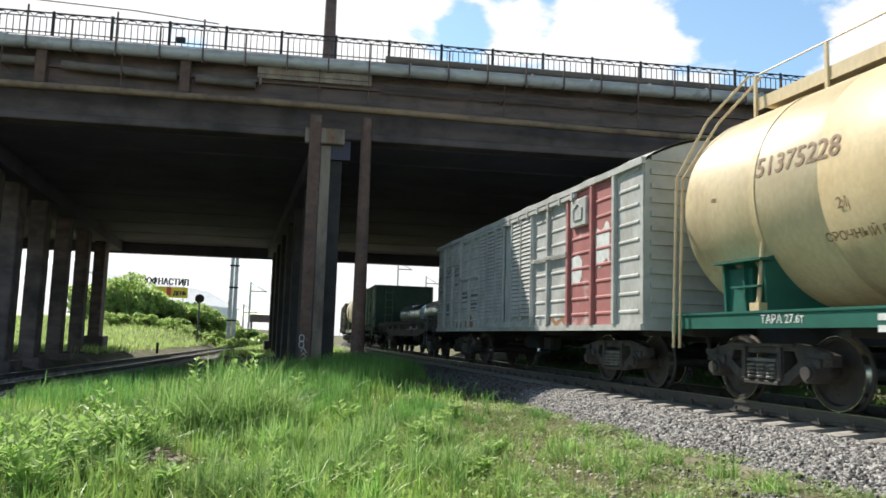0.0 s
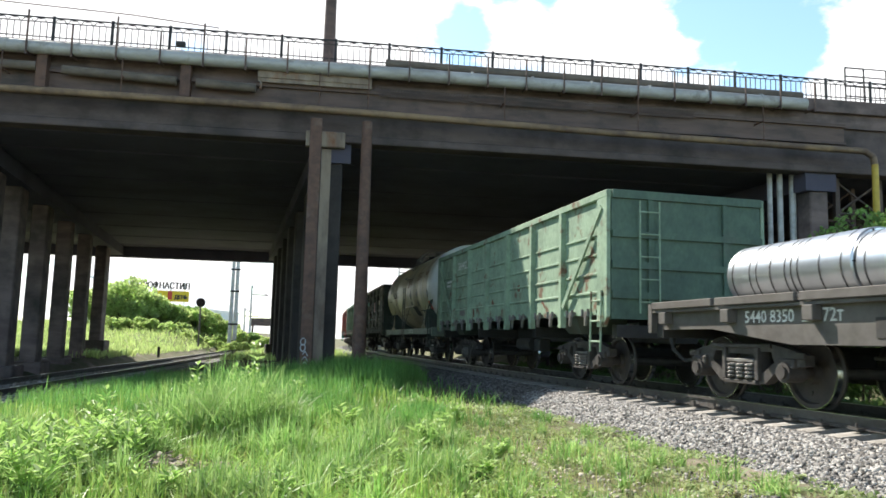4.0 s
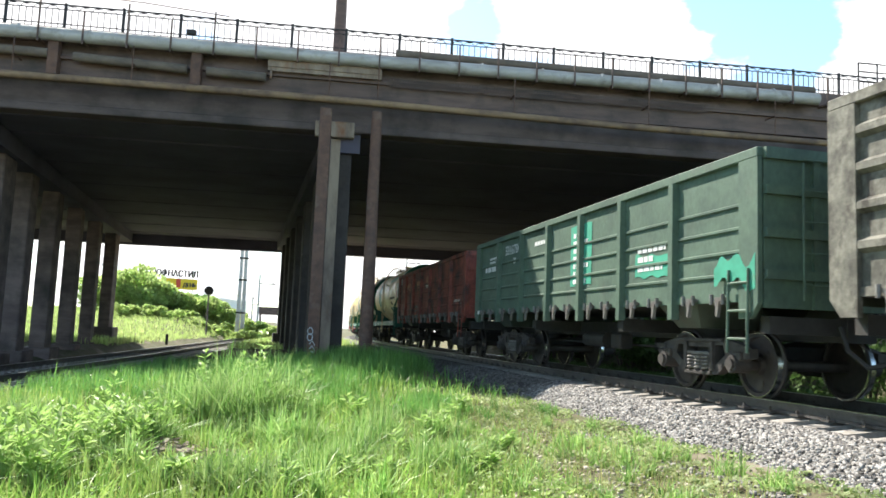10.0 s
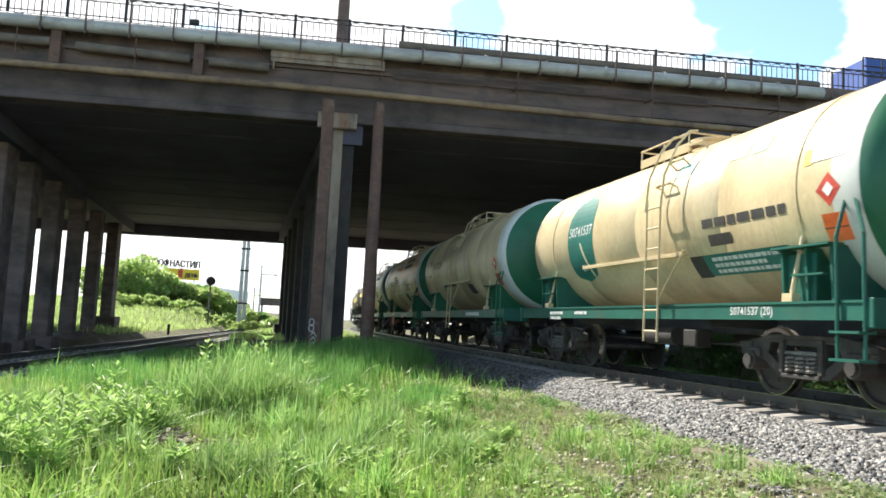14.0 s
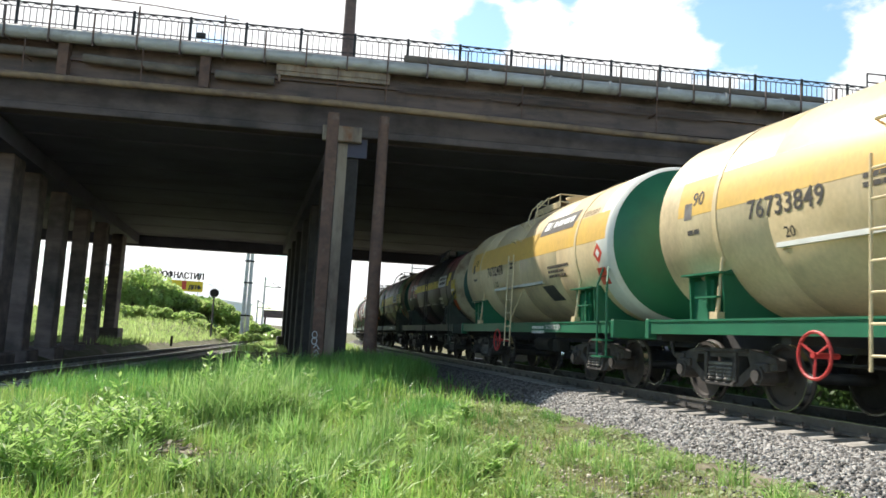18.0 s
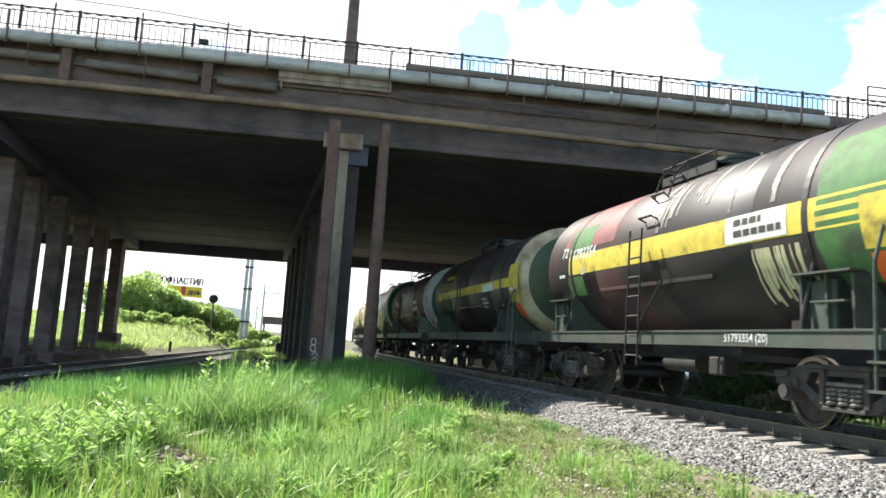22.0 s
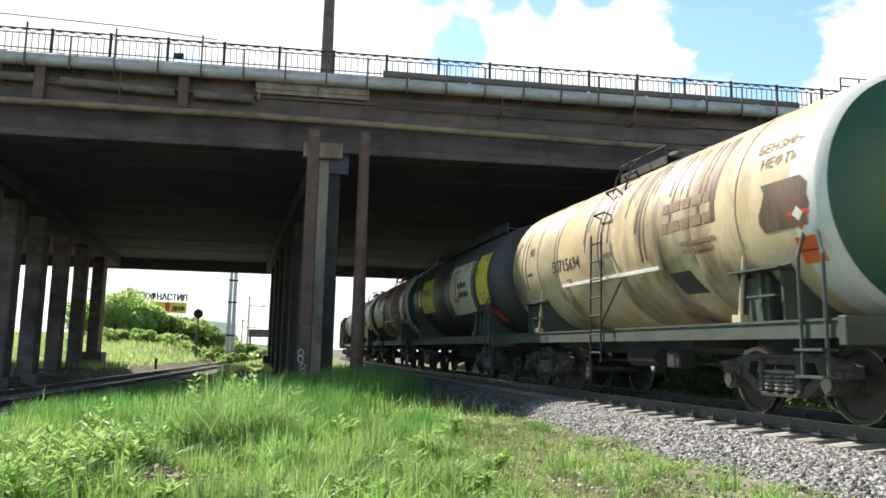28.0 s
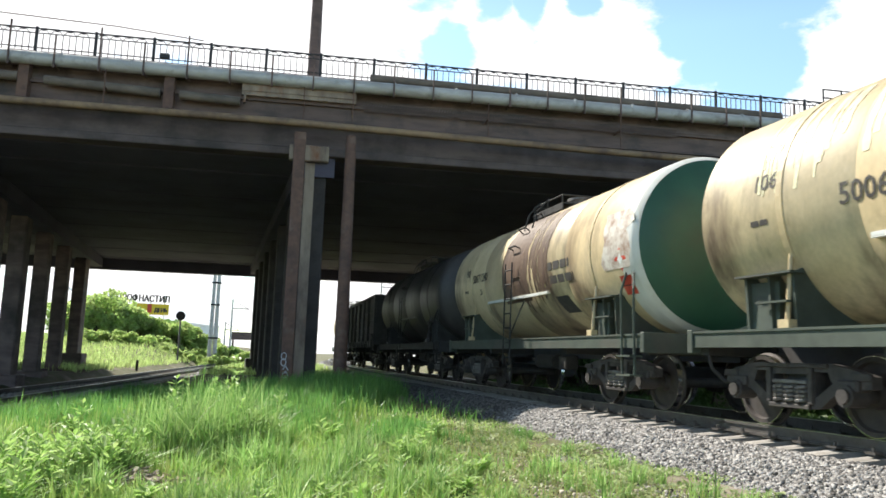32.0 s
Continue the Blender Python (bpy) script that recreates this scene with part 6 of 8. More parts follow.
def details():
    def first(w):
        tank_word("51375228", -3.05, 0.60, 0.36, INK, w)
        tank_word("СРОЧНЫЙ ВОЗВРАТ", -2.0, -0.42, 0.15, INK, w)
        tank_word([1.1], -2.0, -0.68, 0.13, INK, w, "", 0.006, True)
        tank_word("21", -2.35, -0.05, 0.18, INK, w)
        tank_word([0.12], -4.7, 0.35, 0.05, INK, w, "", 0.006, True)
        sill_word(w, "ТАРА 27.6т", -3.35)
        sill_word(w, "", -1.9, 0.07, [1.6, 1.3])

    def mint(g):
        side_word("58491234", -3.55, 2.98, 0.31, WHITE, g)
        side_word("20", -3.05, 2.55, 0.18, WHITE, g)
        dark = mat("dull_green_patch", (0.20, 0.28, 0.21), (0.16, 0.22, 0.17), scale=4, rough=0.75)
        side_patch(-5.5, -4.9, 2.55, 2.95, dark, g, label="overpainted patch", jag=0.03)
        side_patch(-3.9, -3.3, 1.5, 1.72, mat("grey_patch", (0.22, 0.20, 0.18), rough=0.8), g, label="grey patch", jag=0.03)
        rust = mat("rust_spots", (0.19, 0.09, 0.05), (0.11, 0.055, 0.035), scale=6, rough=0.85)
        for x, z, a in ((-5.4, 1.6, 0.16), (-2.9, 1.9, 0.2), (-4.8, 2.2, 0.1), (-0.6, 1.7, 0.2), (1.4, 2.0, 0.15), (3.0, 1.6, 0.2), (-2.4, 1.55, 0.15), (4.9, 1.8, 0.18)):
            side_patch(x - a * 0.6, x + a * 0.6, z - a * 0.5, z + a * 0.4, rust, g, label="rust spot", jag=0.22)
        for e in (-1, 1):
            bm = bmesh.new()
            box_bar(bm, (e * 6.2, -1.62, 3.2), (e * 4.45, -1.62, 1.45), 0.05)
            part("diagonal_brace", bm, MINT, g, "diagonal brace on the end panel")
        side_word("", -5.55, 2.6, 0.07, WHITE, g, rows=[0.6, 0.5])

    def stained(w):
        rear_marks(w, "520 25053", BLACK, -3.1, 0.30, 0.32, "66")
        tpatch(w, 0.75, 1.55, -0.75, -0.32, BLACK, "dark plate", 0.005, -0.3)
        for x in (1.9, 0.6):
            bm = bmesh.new(); diamond(bm, x, 0.15, 0.22)
            part("worn_diamond", bm, WORN, w, "worn diamond mark")
            tpatch(w, x - 0.15, x + 0.2, -0.35, -0.1, WORN, "worn plate mark")
        for x, s, rows in ((-0.1, 0.85, [0.9, 0.8, 0.7, 0.9, 0.6]), (1.8, 0.95, [1.0, 0.8, 0.9, 0.7]), (-2.0, -0.62, [1.3])):
            tank_word(rows, x, s, 0.05, INK, w, "", 0.006, True)
        hazard(w, 3.95, 0.05, RED, BLACK)
        tank_word([0.5], 3.4, 0.85, 0.14, INK, w, "", 0.006, True)
        sill_word(w, "520 25053", 0.9, 0.17)

    def bark(g):
        ivory = mat("ivory_number", (0.62, 0.55, 0.35), (0.45, 0.38, 0.22), scale=8, rough=0.7)
        side_word("52789740", -3.45, 2.86, 0.32, ivory, g, -1.60)
        side_word("20", -3.5, 2.42, 0.2, ivory, g, -1.60)
        side_patch(-0.25, 0.35, 2.62, 2.84, TEALP, g, -1.61, "turquoise spray patch", 0.1)
        side_patch(0.35, 0.6, 1.62, 1.74, TEALP, g, -1.61, "turquoise dab", 0.03)
        side_patch(0.3, 0.75, 2.7, 2.82, GREENP, g, -1.612, "green spray patch", 0.06)
        side_patch(2.75, 3.2, 2.2, 2.72, PINKPATCH, g, -1.60, "faded pink patch", 0.02)
        side_patch(1.2, 1.4, 1.75, 1.9, TEALP, g, -1.60, "turquoise dab", 0.06)
        side_patch(4.9, 5.3, 2.5, 2.7, ivory, g, -1.60, "pale label", 0.02)

    def green(g):
        side_word("53167847", -3.45, 2.84, 0.32, WHITE, g)
        side_word("20", -3.35, 2.56, 0.2, WHITE, g)
        side_word("", -5.8, 2.48, 0.16, WHITE, g, rows=[1.1])
        side_word("", -5.4, 2.75, 0.06, WHITE, g, rows=[0.6, 0.5])
        side_patch(0.15, 1.15, 1.75, 2.95, TEALP, g, label="turquoise panel with writing", jag=0.03)
        side_word("", 0.3, 2.75, 0.09, WHITE, g, -1.534, rows=[0.5, 0.7, 0.4, 0.5, 0.7, 0.5, 0.6])
        side_patch(2.9, 4.1, 1.75, 2.1, TEALP, g, label="turquoise patch", jag=0.12)
        side_word("", 3.0, 2.2, 0.09, WHITE, g, -1.534, rows=[0.9, 0.5, 0.8])
        side_patch(5.3, 6.2, 1.5, 1.8, TEALP, g, -1.595, label="turquoise smear", jag=0.3)
        side_word("", -1.95, 2.82, 0.09, WHITE, g, rows=[0.8])
        side_word("", -6.25, 1.32, 0.10, WHITE, g, -1.595, rows=[0.25])

    def red(g):
        side_patch(-5.2, -3.6, 2.42, 2.7, ORANGEPATCH, g, label="scraped orange primer", jag=0.25)
        side_patch(-0.3, 0.25, 2.5, 2.8, ORANGEPATCH, g, label="scraped orange primer", jag=0.2)
        side_patch(2.0, 2.4, 2.3, 2.6, ORANGEPATCH, g, label="scraped orange primer", jag=0.2)
        side_patch(-2.2, -1.3, 2.55, 2.78, ORANGEPATCH, g, label="scraped orange primer", jag=0.2)
        side_patch(-2.4, -1.8, 1.55, 1.78, mat("grey_green_smear", (0.16, 0.18, 0.15), rough=0.8), g, label="grey-green smear", jag=0.2)
        side_word("20", -4.3, 2.5, 0.16, WORNMARK, g, -1.534)
        side_word("", -0.25, 2.45, 0.12, WORNMARK, g, rows=[0.45])
        side_word("", 4.6, 1.75, 0.09, WORNMARK, g, rows=[0.8])
        bm = bmesh.new()
        for a, b in (((-5.95, 2.95), (-5.8, 3.05)), ((-5.8, 3.05), (-5.65, 2.95)), ((-5.65, 2.95), (-5.8, 2.8)), ((-5.8, 2.8), (-5.95, 2.95))):
            rod(bm, (a[0], -1.53, a[1]), (b[0], -1.53, b[1]), 0.012, 4)
        part("diamond_mark", bm, WORNMARK, g, "stencilled diamond")

    def teal(w):
        rounded_patch(w, -2.62, 0.32, 0.60, 0.92, TEALDARK, "dark teal rounded sign")
        tank_word("50741537", -2.6, 0.45, 0.27, WHITE, w, lift=0.009)
        tank_word("20", -2.6, -0.30, 0.2, WHITE, w, lift=0.009)
        bm = bmesh.new()
        patch(bm, -2.3, -2.22, -0.55, 0.22, 0.008, 1, -0.45)
        part("pale_scratch", bm, LIGHTCREAM, w, "pale scrape across the sign")
        tank_word([2.3], 0.75, 1.12, 0.26, SKYTEAL, w, "faded teal lettering", 0.006, True)
        tank_word([1.85], 1.75, 0.10, 0.13, BLACK, w, "line of black lettering", 0.006, True)
        tpatch(w, 1.45, 3.45, -0.72, -0.36, TEALDARK, "dark teal table", 0.005, 0.0)
        tpatch(w, 1.2, 1.55, -0.74, -0.36, BLACK, "dark square beside the table", 0.006, 0.0)
        tank_word([1.5, 1.2, 1.4], 1.75, -0.44, 0.06, WHITE, w, "", 0.009, True)
        tpatch(w, 1.85, 2.4, -0.24, -0.07, BLACK, "dark mark")
        hazard(w, 4.35, 0.22, ORANGE)
        tpatch(w, 4.05, 4.6, 0.58, 0.78, WHITE, "white plate", 0.006)
        tpatch(w, 3.92, 4.05, 0.56, 0.76, YELLOWP, "small yellow plate", 0.006)
        sill_word(w, "50741537 (20)", 3.05, 0.15)
        sill_word(w, "", -3.9, 0.06, [0.7, 0.6])
        sill_word(w, "", -2.6, 0.06, [0.6])

    def plain(w):
        rear_marks(w, "75130534", BLACK, -3.3, 0.42, 0.34, "90")
        tank_word([1.6], -2.6, -0.35, 0.09, BLACK, w, "", 0.006, True)
        hazard(w, 3.9, 0.05)
        tpatch(w, 0.6, 1.2, -0.75, -0.4, BLACK, "dark plate", 0.005, -0.4)
        sill_word(w, "", 1.0, 0.1, [1.5])

    def gold(number):
        def go(w):
            tpatch(w, -4.98, 4.5, 0.35, 0.92, GOLD, "broad golden yellow band", 0.003)
            rear_marks(w, number, BLACK, -2.55, 0.22, 0.36, "90", False)
            bm = bmesh.new()
            patch(bm, 0.75, 2.75, 0.80, 1.22, 0.008, 1, 0.2)
            part("name_plate", bm, BLACK, w, "black slanted plate with white shapes")
            tank_word([0.4], 0.95, 1.02, 0.22, WHITE, w, "", 0.011, True)
            tank_word([1.15], 1.5, 1.02, 0.15, WHITE, w, "", 0.011, True)
            tank_word([1.2, 0.9, 1.0], 1.45, 0.02, 0.06, BLACK, w, "", 0.006, True)
            tpatch(w, 1.05, 1.75, -0.78, -0.38, BLACK, "dark plate", 0.005, -0.55)
            hazard(w, 4.15, 0.10)
            tank_word("БЕНЗОЛ", 3.55, 1.0, 0.17, INK, w)
            tank_word([0.4, 0.35], -1.25, 0.32, 0.06, BLACK, w, "", 0.006, True)
            tpatch(w, -4.8, -4.6, 0.3, 0.55, WORN, "grey plate")
            sill_word(w, number + " (20)", 1.9, 0.15)
            sill_word(w, "", 0.6, 0.06, [0.8, 0.8])
            # white writing on the green end
            bm = bmesh.new()
            for k, (y, z, l) in enumerate(((-0.2, 3.3, 0.35), (-0.2, 3.15, 0.5), (-0.2, 3.0, 0.45), (-0.1, 2.7, 0.2), (0.0, 2.2, 0.25), (0.0, 2.05, 0.5))):
                box(bm, 5.425, 5.432, y - l / 2, y + l / 2, z - 0.035, z + 0.035)
            part("end_lettering", bm, WORNMARK, w)["kind"] = "stuff"
        return go

    def maroon(w):
        rear_marks(w, "51792810", WHITE, -3.7, 0.55, 0.34, "72")
        tpatch(w, 1.65, 2.95, 0.30, 0.70, WHITE, "white goods placard", 0.009)
        tank_word([0.9, 1.0], 1.85, 0.58, 0.09, BLACK, w, "", 0.012, True)
        tank_word([0.7], 2.2, 0.85, 0.34, WORN, w, "faded letters", 0.006, True)
        bm = bmesh.new(); diamond(bm, 4.05, 0.1, 0.26, 0.009)
        part("hazard_diamond", bm, WHITE, w, "white hazard diamond")
        tpatch(w, 3.85, 4.45, -0.2, 0.45, YELLOWP, "yellow patch", 0.007)
        tpatch(w, 3.9, 4.3, -0.62, -0.24, ORANGE, "orange hazard plate", 0.009)
        tpatch(w, 3.2, 3.65, 0.45, 0.75, YELLOWP, "yellow patch", 0.007, 0, 0.03)
        tpatch(w, 2.05, 4.1, 0.78, 2.3, WORNRED, "brighter red repaint", 0.004, 0, 0.06)
        tpatch(w, -5.2, -3.0, 0.12, 2.3, WORNRED, "brighter red repaint", 0.003, -0.1, 0.12)
        streaks(w, -1.2, 1.8, 0.4, 1.9, 26, DARKTANK, 8)
        tank_word([0.5, 0.4, 0.5, 0.4], 1.7, -0.12, 0.09, WORNMARK, w, "", 0.006, True)

    def patched(w):
        tpatch(w, -4.3, -3.2, 0.55, 1.15, GREENP, "green repair patch", 0.005, 0, 0.05)
        tpatch(w, -4.3, -3.5, -0.35, 0.05, GREENP, "green repair patch", 0.005, 0, 0.05)
        rear_marks(w, "51793354", WHITE, -3.55, 0.50, 0.32, "72")
        tpatch(w, 1.4, 2.7, 0.12, 0.50, WHITE, "white goods placard", 0.009)
        tank_word([0.6, 1.0], 1.6, 0.4, 0.09, BLACK, w, "", 0.012, True)
        tpatch(w, 3.2, 4.6, -0.6, 1.3, GREENP, "green and khaki repaint", 0.004, 0, 0.12)
        tpatch(w, 3.9, 4.4, -0.2, 0.4, YELLOWP, "yellow patch", 0.007)
        tpatch(w, 3.95, 4.3, -0.62, -0.24, ORANGE, "orange hazard plate", 0.009)
        tpatch(w, -4.55, -2.2, 0.62, 1.9, WORNRED, "brighter red repaint", 0.003, 0, 0.1)
        streaks(w, -0.8, 2.4, 0.5, 1.7, 22, WORN, 12, "pale runs down the barrel")
        streaks(w, 1.9, 3.0, -0.9, 0.0, 16, LIGHTCREAM, 13, "pale splashes")
        sill_word(w, "51793354 (20)", 2.0, 0.16)

    def rusty(w):
        rear_marks(w, "50735562", YELLOWP, -3.55, 0.52, 0.34, "72")
        tpatch(w, -3.9, -3.0, -0.3, 0.2, GREENP, "green smear", 0.004, 0, 0.15)
        tank_word([1.2], -3.9, 0.85, 0.14, YELLOWP, w, "", 0.006, True)
        bm = bmesh.new(); diamond(bm, 4.05, 0.05, 0.28, 0.009)
        part("hazard_diamond", bm, WHITE, w, "white hazard diamond")
        tpatch(w, 3.75, 4.5, -0.3, 0.7, YELLOWP, "yellow patch", 0.007)
        tpatch(w, 3.95, 4.35, -0.75, -0.34, ORANGE, "orange hazard plate", 0.009)
        tpatch(w, 1.2, 2.3, 0.1, 0.3, WHITE, "white goods placard", 0.009)
        tank_word([0.5, 0.6, 0.4], 1.0, -0.1, 0.07, WORNMARK, w, "", 0.006, True)
        streaks(w, -2.8, 3.0, 0.4, 1.7, 40, DARKTANK, 21)

    def plum(w):
        rear_marks(w, "50089598", WHITE, -3.65, 0.35, 0.30, "72")
        emblem(w, 1.15, 0.30, 0.46, WHITE, WHITE)
        tank_word([0.7, 0.5], 1.5, -0.42, 0.08, WORNMARK, w, "", 0.006, True)
        tank_word("БЕНЗИН-", 4.0, 0.85, 0.2, WHITE, w)
        tpatch(w, 4.65, 5.0, 0.15, 0.42, ORANGE, "torn orange plate", 0.006, 0.2, 0.05)
        hazard(w, 4.75, -0.25)
        tpatch(w, -1.3, 0.2, -0.9, 2.2, SOOTTANK, "sooty band below the hatch", 0.003, 0, 0.14)
        streaks(w, -1.7, 0.5, -0.6, 1.5, 26, DARKTANK, 31, "dark runs down the barrel")
        streaks(w, 2.0, 3.0, -0.8, -0.1, 5, LIGHTCREAM, 33, "pale scratches")

    def board(w):
        tpatch(w, -4.2, -2.1, -0.15, 1.05, LIGHTCREAM, "white number board", 0.005)
        tank_word("51985414", -3.05, 0.45, 0.44, BLACK, w, lift=0.01)
        tank_word("20", -3.2, 0.0, 0.2, BLACK, w, lift=0.01)
        tank_word("62", -4.65, 0.05, 0.22, BLACK, w)
        bm = bmesh.new(); diamond(bm, -4.65, 0.45, 0.16)
        part("round_mark", bm, WORN, w)
        hazard(w, 4.0, 0.0)
        streaks(w, 2.6, 4.2, -0.9, 0.6, 18, BROWNSTAIN, 41)
        sill_word(w, "", -4.9, 0.1, [0.7])

    def stain_bands(w, xs, width, seed):
        r = random.Random(seed)
        bm = bmesh.new()
        for x in xs:
            arc_band(bm, x, x + width * r.uniform(0.5, 1.4), radians(r.uniform(-40, -10)), radians(95), 1.497, 1.5035 + 0.001 * r.random(), 30)
        part("stain", bm, BROWNSTAIN, w, "brown oil streak round the barrel")

    def brown(w):
        rear_marks(w, "50715694", BLACK, -2.6, 0.12, 0.34, "90", False)
        stain_bands(w, (-4.45, -4.25, -2.55, -2.4, -0.55, -0.4, 1.0, 1.15), 0.06, 3)
        bm = bmesh.new()
        tank_word([1.25], 1.15, 0.60, 0.15, INK, w, "line of painted writing", 0.008, True)
        tank_word([1.3], 1.15, 0.30, 0.15, INK, w, "line of painted writing", 0.008, True)
        tank_word("БЕНЗИН-", 3.75, 1.02, 0.2, INK, w)
        tank_word("НЕФТЬ", 3.8, 0.78, 0.2, INK, w)
        tpatch(w, 3.5, 4.3, -0.1, 0.5, BROWNSTAIN, "scorched brown blotch", 0.005, 0, 0.2)
        hazard(w, 4.15, 0.05, ORANGE)
        tpatch(w, 1.2, 1.8, -0.8, -0.4, BLACK, "dark plate", 0.005, -0.4)
        tank_word([0.9, 0.8], 1.6, 0.0, 0.06, INK, w, "", 0.006, True)
        streaks(w, -1.8, 2.5, 0.2, 1.6, 30, BROWNSTAIN, 51)

    def sooty(w):
        tpatch(w, -4.2, -2.35, -0.3, 0.9, LEMON, "lemon yellow number panel", 0.005)
        tpatch(w, -4.75, -4.4, 0.0, 0.6, LEMON, "small yellow panel", 0.005)
        tank_word("50794239", -3.3, 0.40, 0.34, BLACK, w, lift=0.01)
        tank_word([0.15], -3.6, -0.05, 0.12, BLACK, w, "", 0.01, True)
        tpatch(w, 0.15, 2.6, -0.55, 1.0, LIGHTCREAM, "pale cream panel", 0.005, 0, 0.03)
        emblem(w, 0.85, 0.35, 0.50, RED, BLACK, "red ring emblem with an upright stroke")
        tpatch(w, 3.15, 4.25, -0.35, 1.05, LEMON, "lemon yellow panel", 0.005)
        tpatch(w, 2.75, 3.0, 0.6, 0.95, LEMON, "small yellow panel", 0.005)
        tank_word("СТ", 3.3, 0.55, 0.22, BLACK, w, lift=0.01)
        hazard(w, 3.7, -0.05)
        tpatch(w, 4.25, 4.75, -1.0, -0.6, RED, "fallen red plate", 0.009, -0.6)
        streaks(w, -2.2, 4.6, 0.3, 1.7, 40, WORN, 61, "grey runs down the barrel")

    def smeared(w):
        tpatch(w, -2.35, -0.35, -0.95, 2.2, BROWNSTAIN, "broad brown oil band", 0.004, 0, 0.18)
        tpatch(w, 0.15, 2.85, -0.9, 1.6, PINK, "pink primer area", 0.004, 0, 0.15)
        rear_marks(w, "50068055", BLACK, -2.6, 0.2, 0.34, "106", False)
        emblem(w, 0.9, 0.20, 0.46, WORNMARK, WORNMARK)
        tank_word("БЕНЗИН", 3.65, 0.95, 0.2, INK, w)
        tpatch(w, 3.6, 4.4, -0.3, 0.7, BROWNSTAIN, "scorched brown blotch", 0.005, 0, 0.2)
        hazard(w, 4.1, 0.05, ORANGE)
        streaks(w, -4.6, -2.6, 0.4, 1.7, 26, LIGHTCREAM, 71, "pale runs down the barrel")
        streaks(w, -0.4, 0.5, -0.9, 1.4, 20, LIGHTCREAM, 72, "pale runs down the barrel")

    def dripping(w):
        tpatch(w, -1.75, -0.15, -0.4, 1.9, BROWNSTAIN, "broad brown oil band", 0.004, 0, 0.12)
        streaks(w, -0.9, 0.9, -0.8, 1.7, 34, BROWNSTAIN, 81)
        rear_marks(w, "50671240", BLACK, -3.4, 0.38, 0.30, "90")
        emblem(w, 0.75, 0.25, 0.50, BROWNSTAIN, BLACK, "worn brown ring emblem")
        tpatch(w, 3.4, 4.3, -0.1, 0.9, mat("white_smear", (0.62, 0.58, 0.52), (0.3, 0.2, 0.15), scale=5, rough=0.7), "white and brown smear", 0.005, 0, 0.25)
        hazard(w, 4.0, 0.05)
        tpatch(w, 1.2, 1.8, -0.8, -0.4, BLACK, "dark plate", 0.005, -0.4)

    return dict(first=first, mint=mint, stained=stained, bark=bark, green=green, red=red, teal=teal, plain=plain, gold=gold("76733849"), gold2=gold("76732478"),
                maroon=maroon, patched=patched, rusty=rusty, plum=plum, board=board, brown=brown, sooty=sooty, smeared=smeared, dripping=dripping)


def box_bar(bm, a, b, w):
    """A flat bar from a to b in the x z plane."""
    a, b = Vector(a), Vector(b)
    d = (b - a).normalized()
    s = d.cross(Vector((0, 1, 0))) * w
    p = [a - s, a + s, b + s, b - s]
    f = [bm.verts.new(q) for q in p] + [bm.verts.new(q + Vector((0, 0.04, 0))) for q in p]
    for q in ((0, 1, 2, 3), (7, 6, 5, 4), (0, 4, 5, 1), (1, 5, 6, 2), (2, 6, 7, 3), (3, 7, 4, 0)):
        bm.faces.new([f[i] for i in q])


make_train()

# ---- plants ----
def leafy(name, green, green2, trans=0.45, rough=0.6):
    m = bpy.data.materials.new(name)
    m.use_nodes = True
    nt = m.node_tree
    n, link = nt.nodes.new, nt.links.new
    bsdf = nt.nodes["Principled BSDF"]
    geo = n("ShaderNodeNewGeometry")
    mix = n("ShaderNodeMix"); mix.data_type = "RGBA"
    link(geo.outputs["Random Per Island"], mix.inputs["Factor"])
    mix.inputs["A"].default_value, mix.inputs["B"].default_value = (*green, 1), (*green2, 1)
    tc = n("ShaderNodeTexCoord"); noi = n("ShaderNodeTexNoise"); noi.inputs["Scale"].default_value = 0.9
    link(tc.outputs["Object"], noi.inputs["Vector"])
    hs = n("ShaderNodeHueSaturation"); mr = n("ShaderNodeMapRange")
    mr.inputs["From Min"].default_value, mr.inputs["From Max"].default_value = 0.3, 0.7
    mr.inputs["To Min"].default_value, mr.inputs["To Max"].default_value = 0.72, 1.25
    link(noi.outputs["Fac"], mr.inputs["Value"]); link(mr.outputs[0], hs.inputs["Value"]); link(mix.outputs["Result"], hs.inputs["Color"])
    link(hs.outputs[0], bsdf.inputs["Base Color"])
    bsdf.inputs["Roughness"].default_value = rough
    tr = n("ShaderNodeBsdfTranslucent"); link(hs.outputs[0], tr.inputs["Color"])
    ms = n("ShaderNodeMixShader"); ms.inputs[0].default_value = trans
    link(bsdf.outputs[0], ms.inputs[1]); link(tr.outputs[0], ms.inputs[2])
    link(ms.outputs[0], nt.nodes["Material Output"].inputs["Surface"])
    return m


GRASS = leafy("meadow_grass", (0.18, 0.37, 0.06), (0.49, 0.63, 0.19), 0.45, 0.45)
# darker copy of the meadow green, with the bridge's shade in its colour
SHADEGRASS = leafy("shaded_grass", (0.10, 0.27, 0.055), (0.24, 0.46, 0.13), 0.55, 0.4)
MINTY = leafy("blue_green_grass", (0.18, 0.37, 0.08), (0.46, 0.62, 0.24), 0.5, 0.45)
STRAW = leafy("dry_stalks", (0.50, 0.46, 0.20), (0.36, 0.45, 0.15), 0.4)
CLOVER = leafy("clover_leaves", (0.22, 0.34, 0.10), (0.58, 0.63, 0.36), 0.45)
WEED = leafy("weed_leaves", (0.26, 0.46, 0.10), (0.52, 0.68, 0.26), 0.55, 0.45)
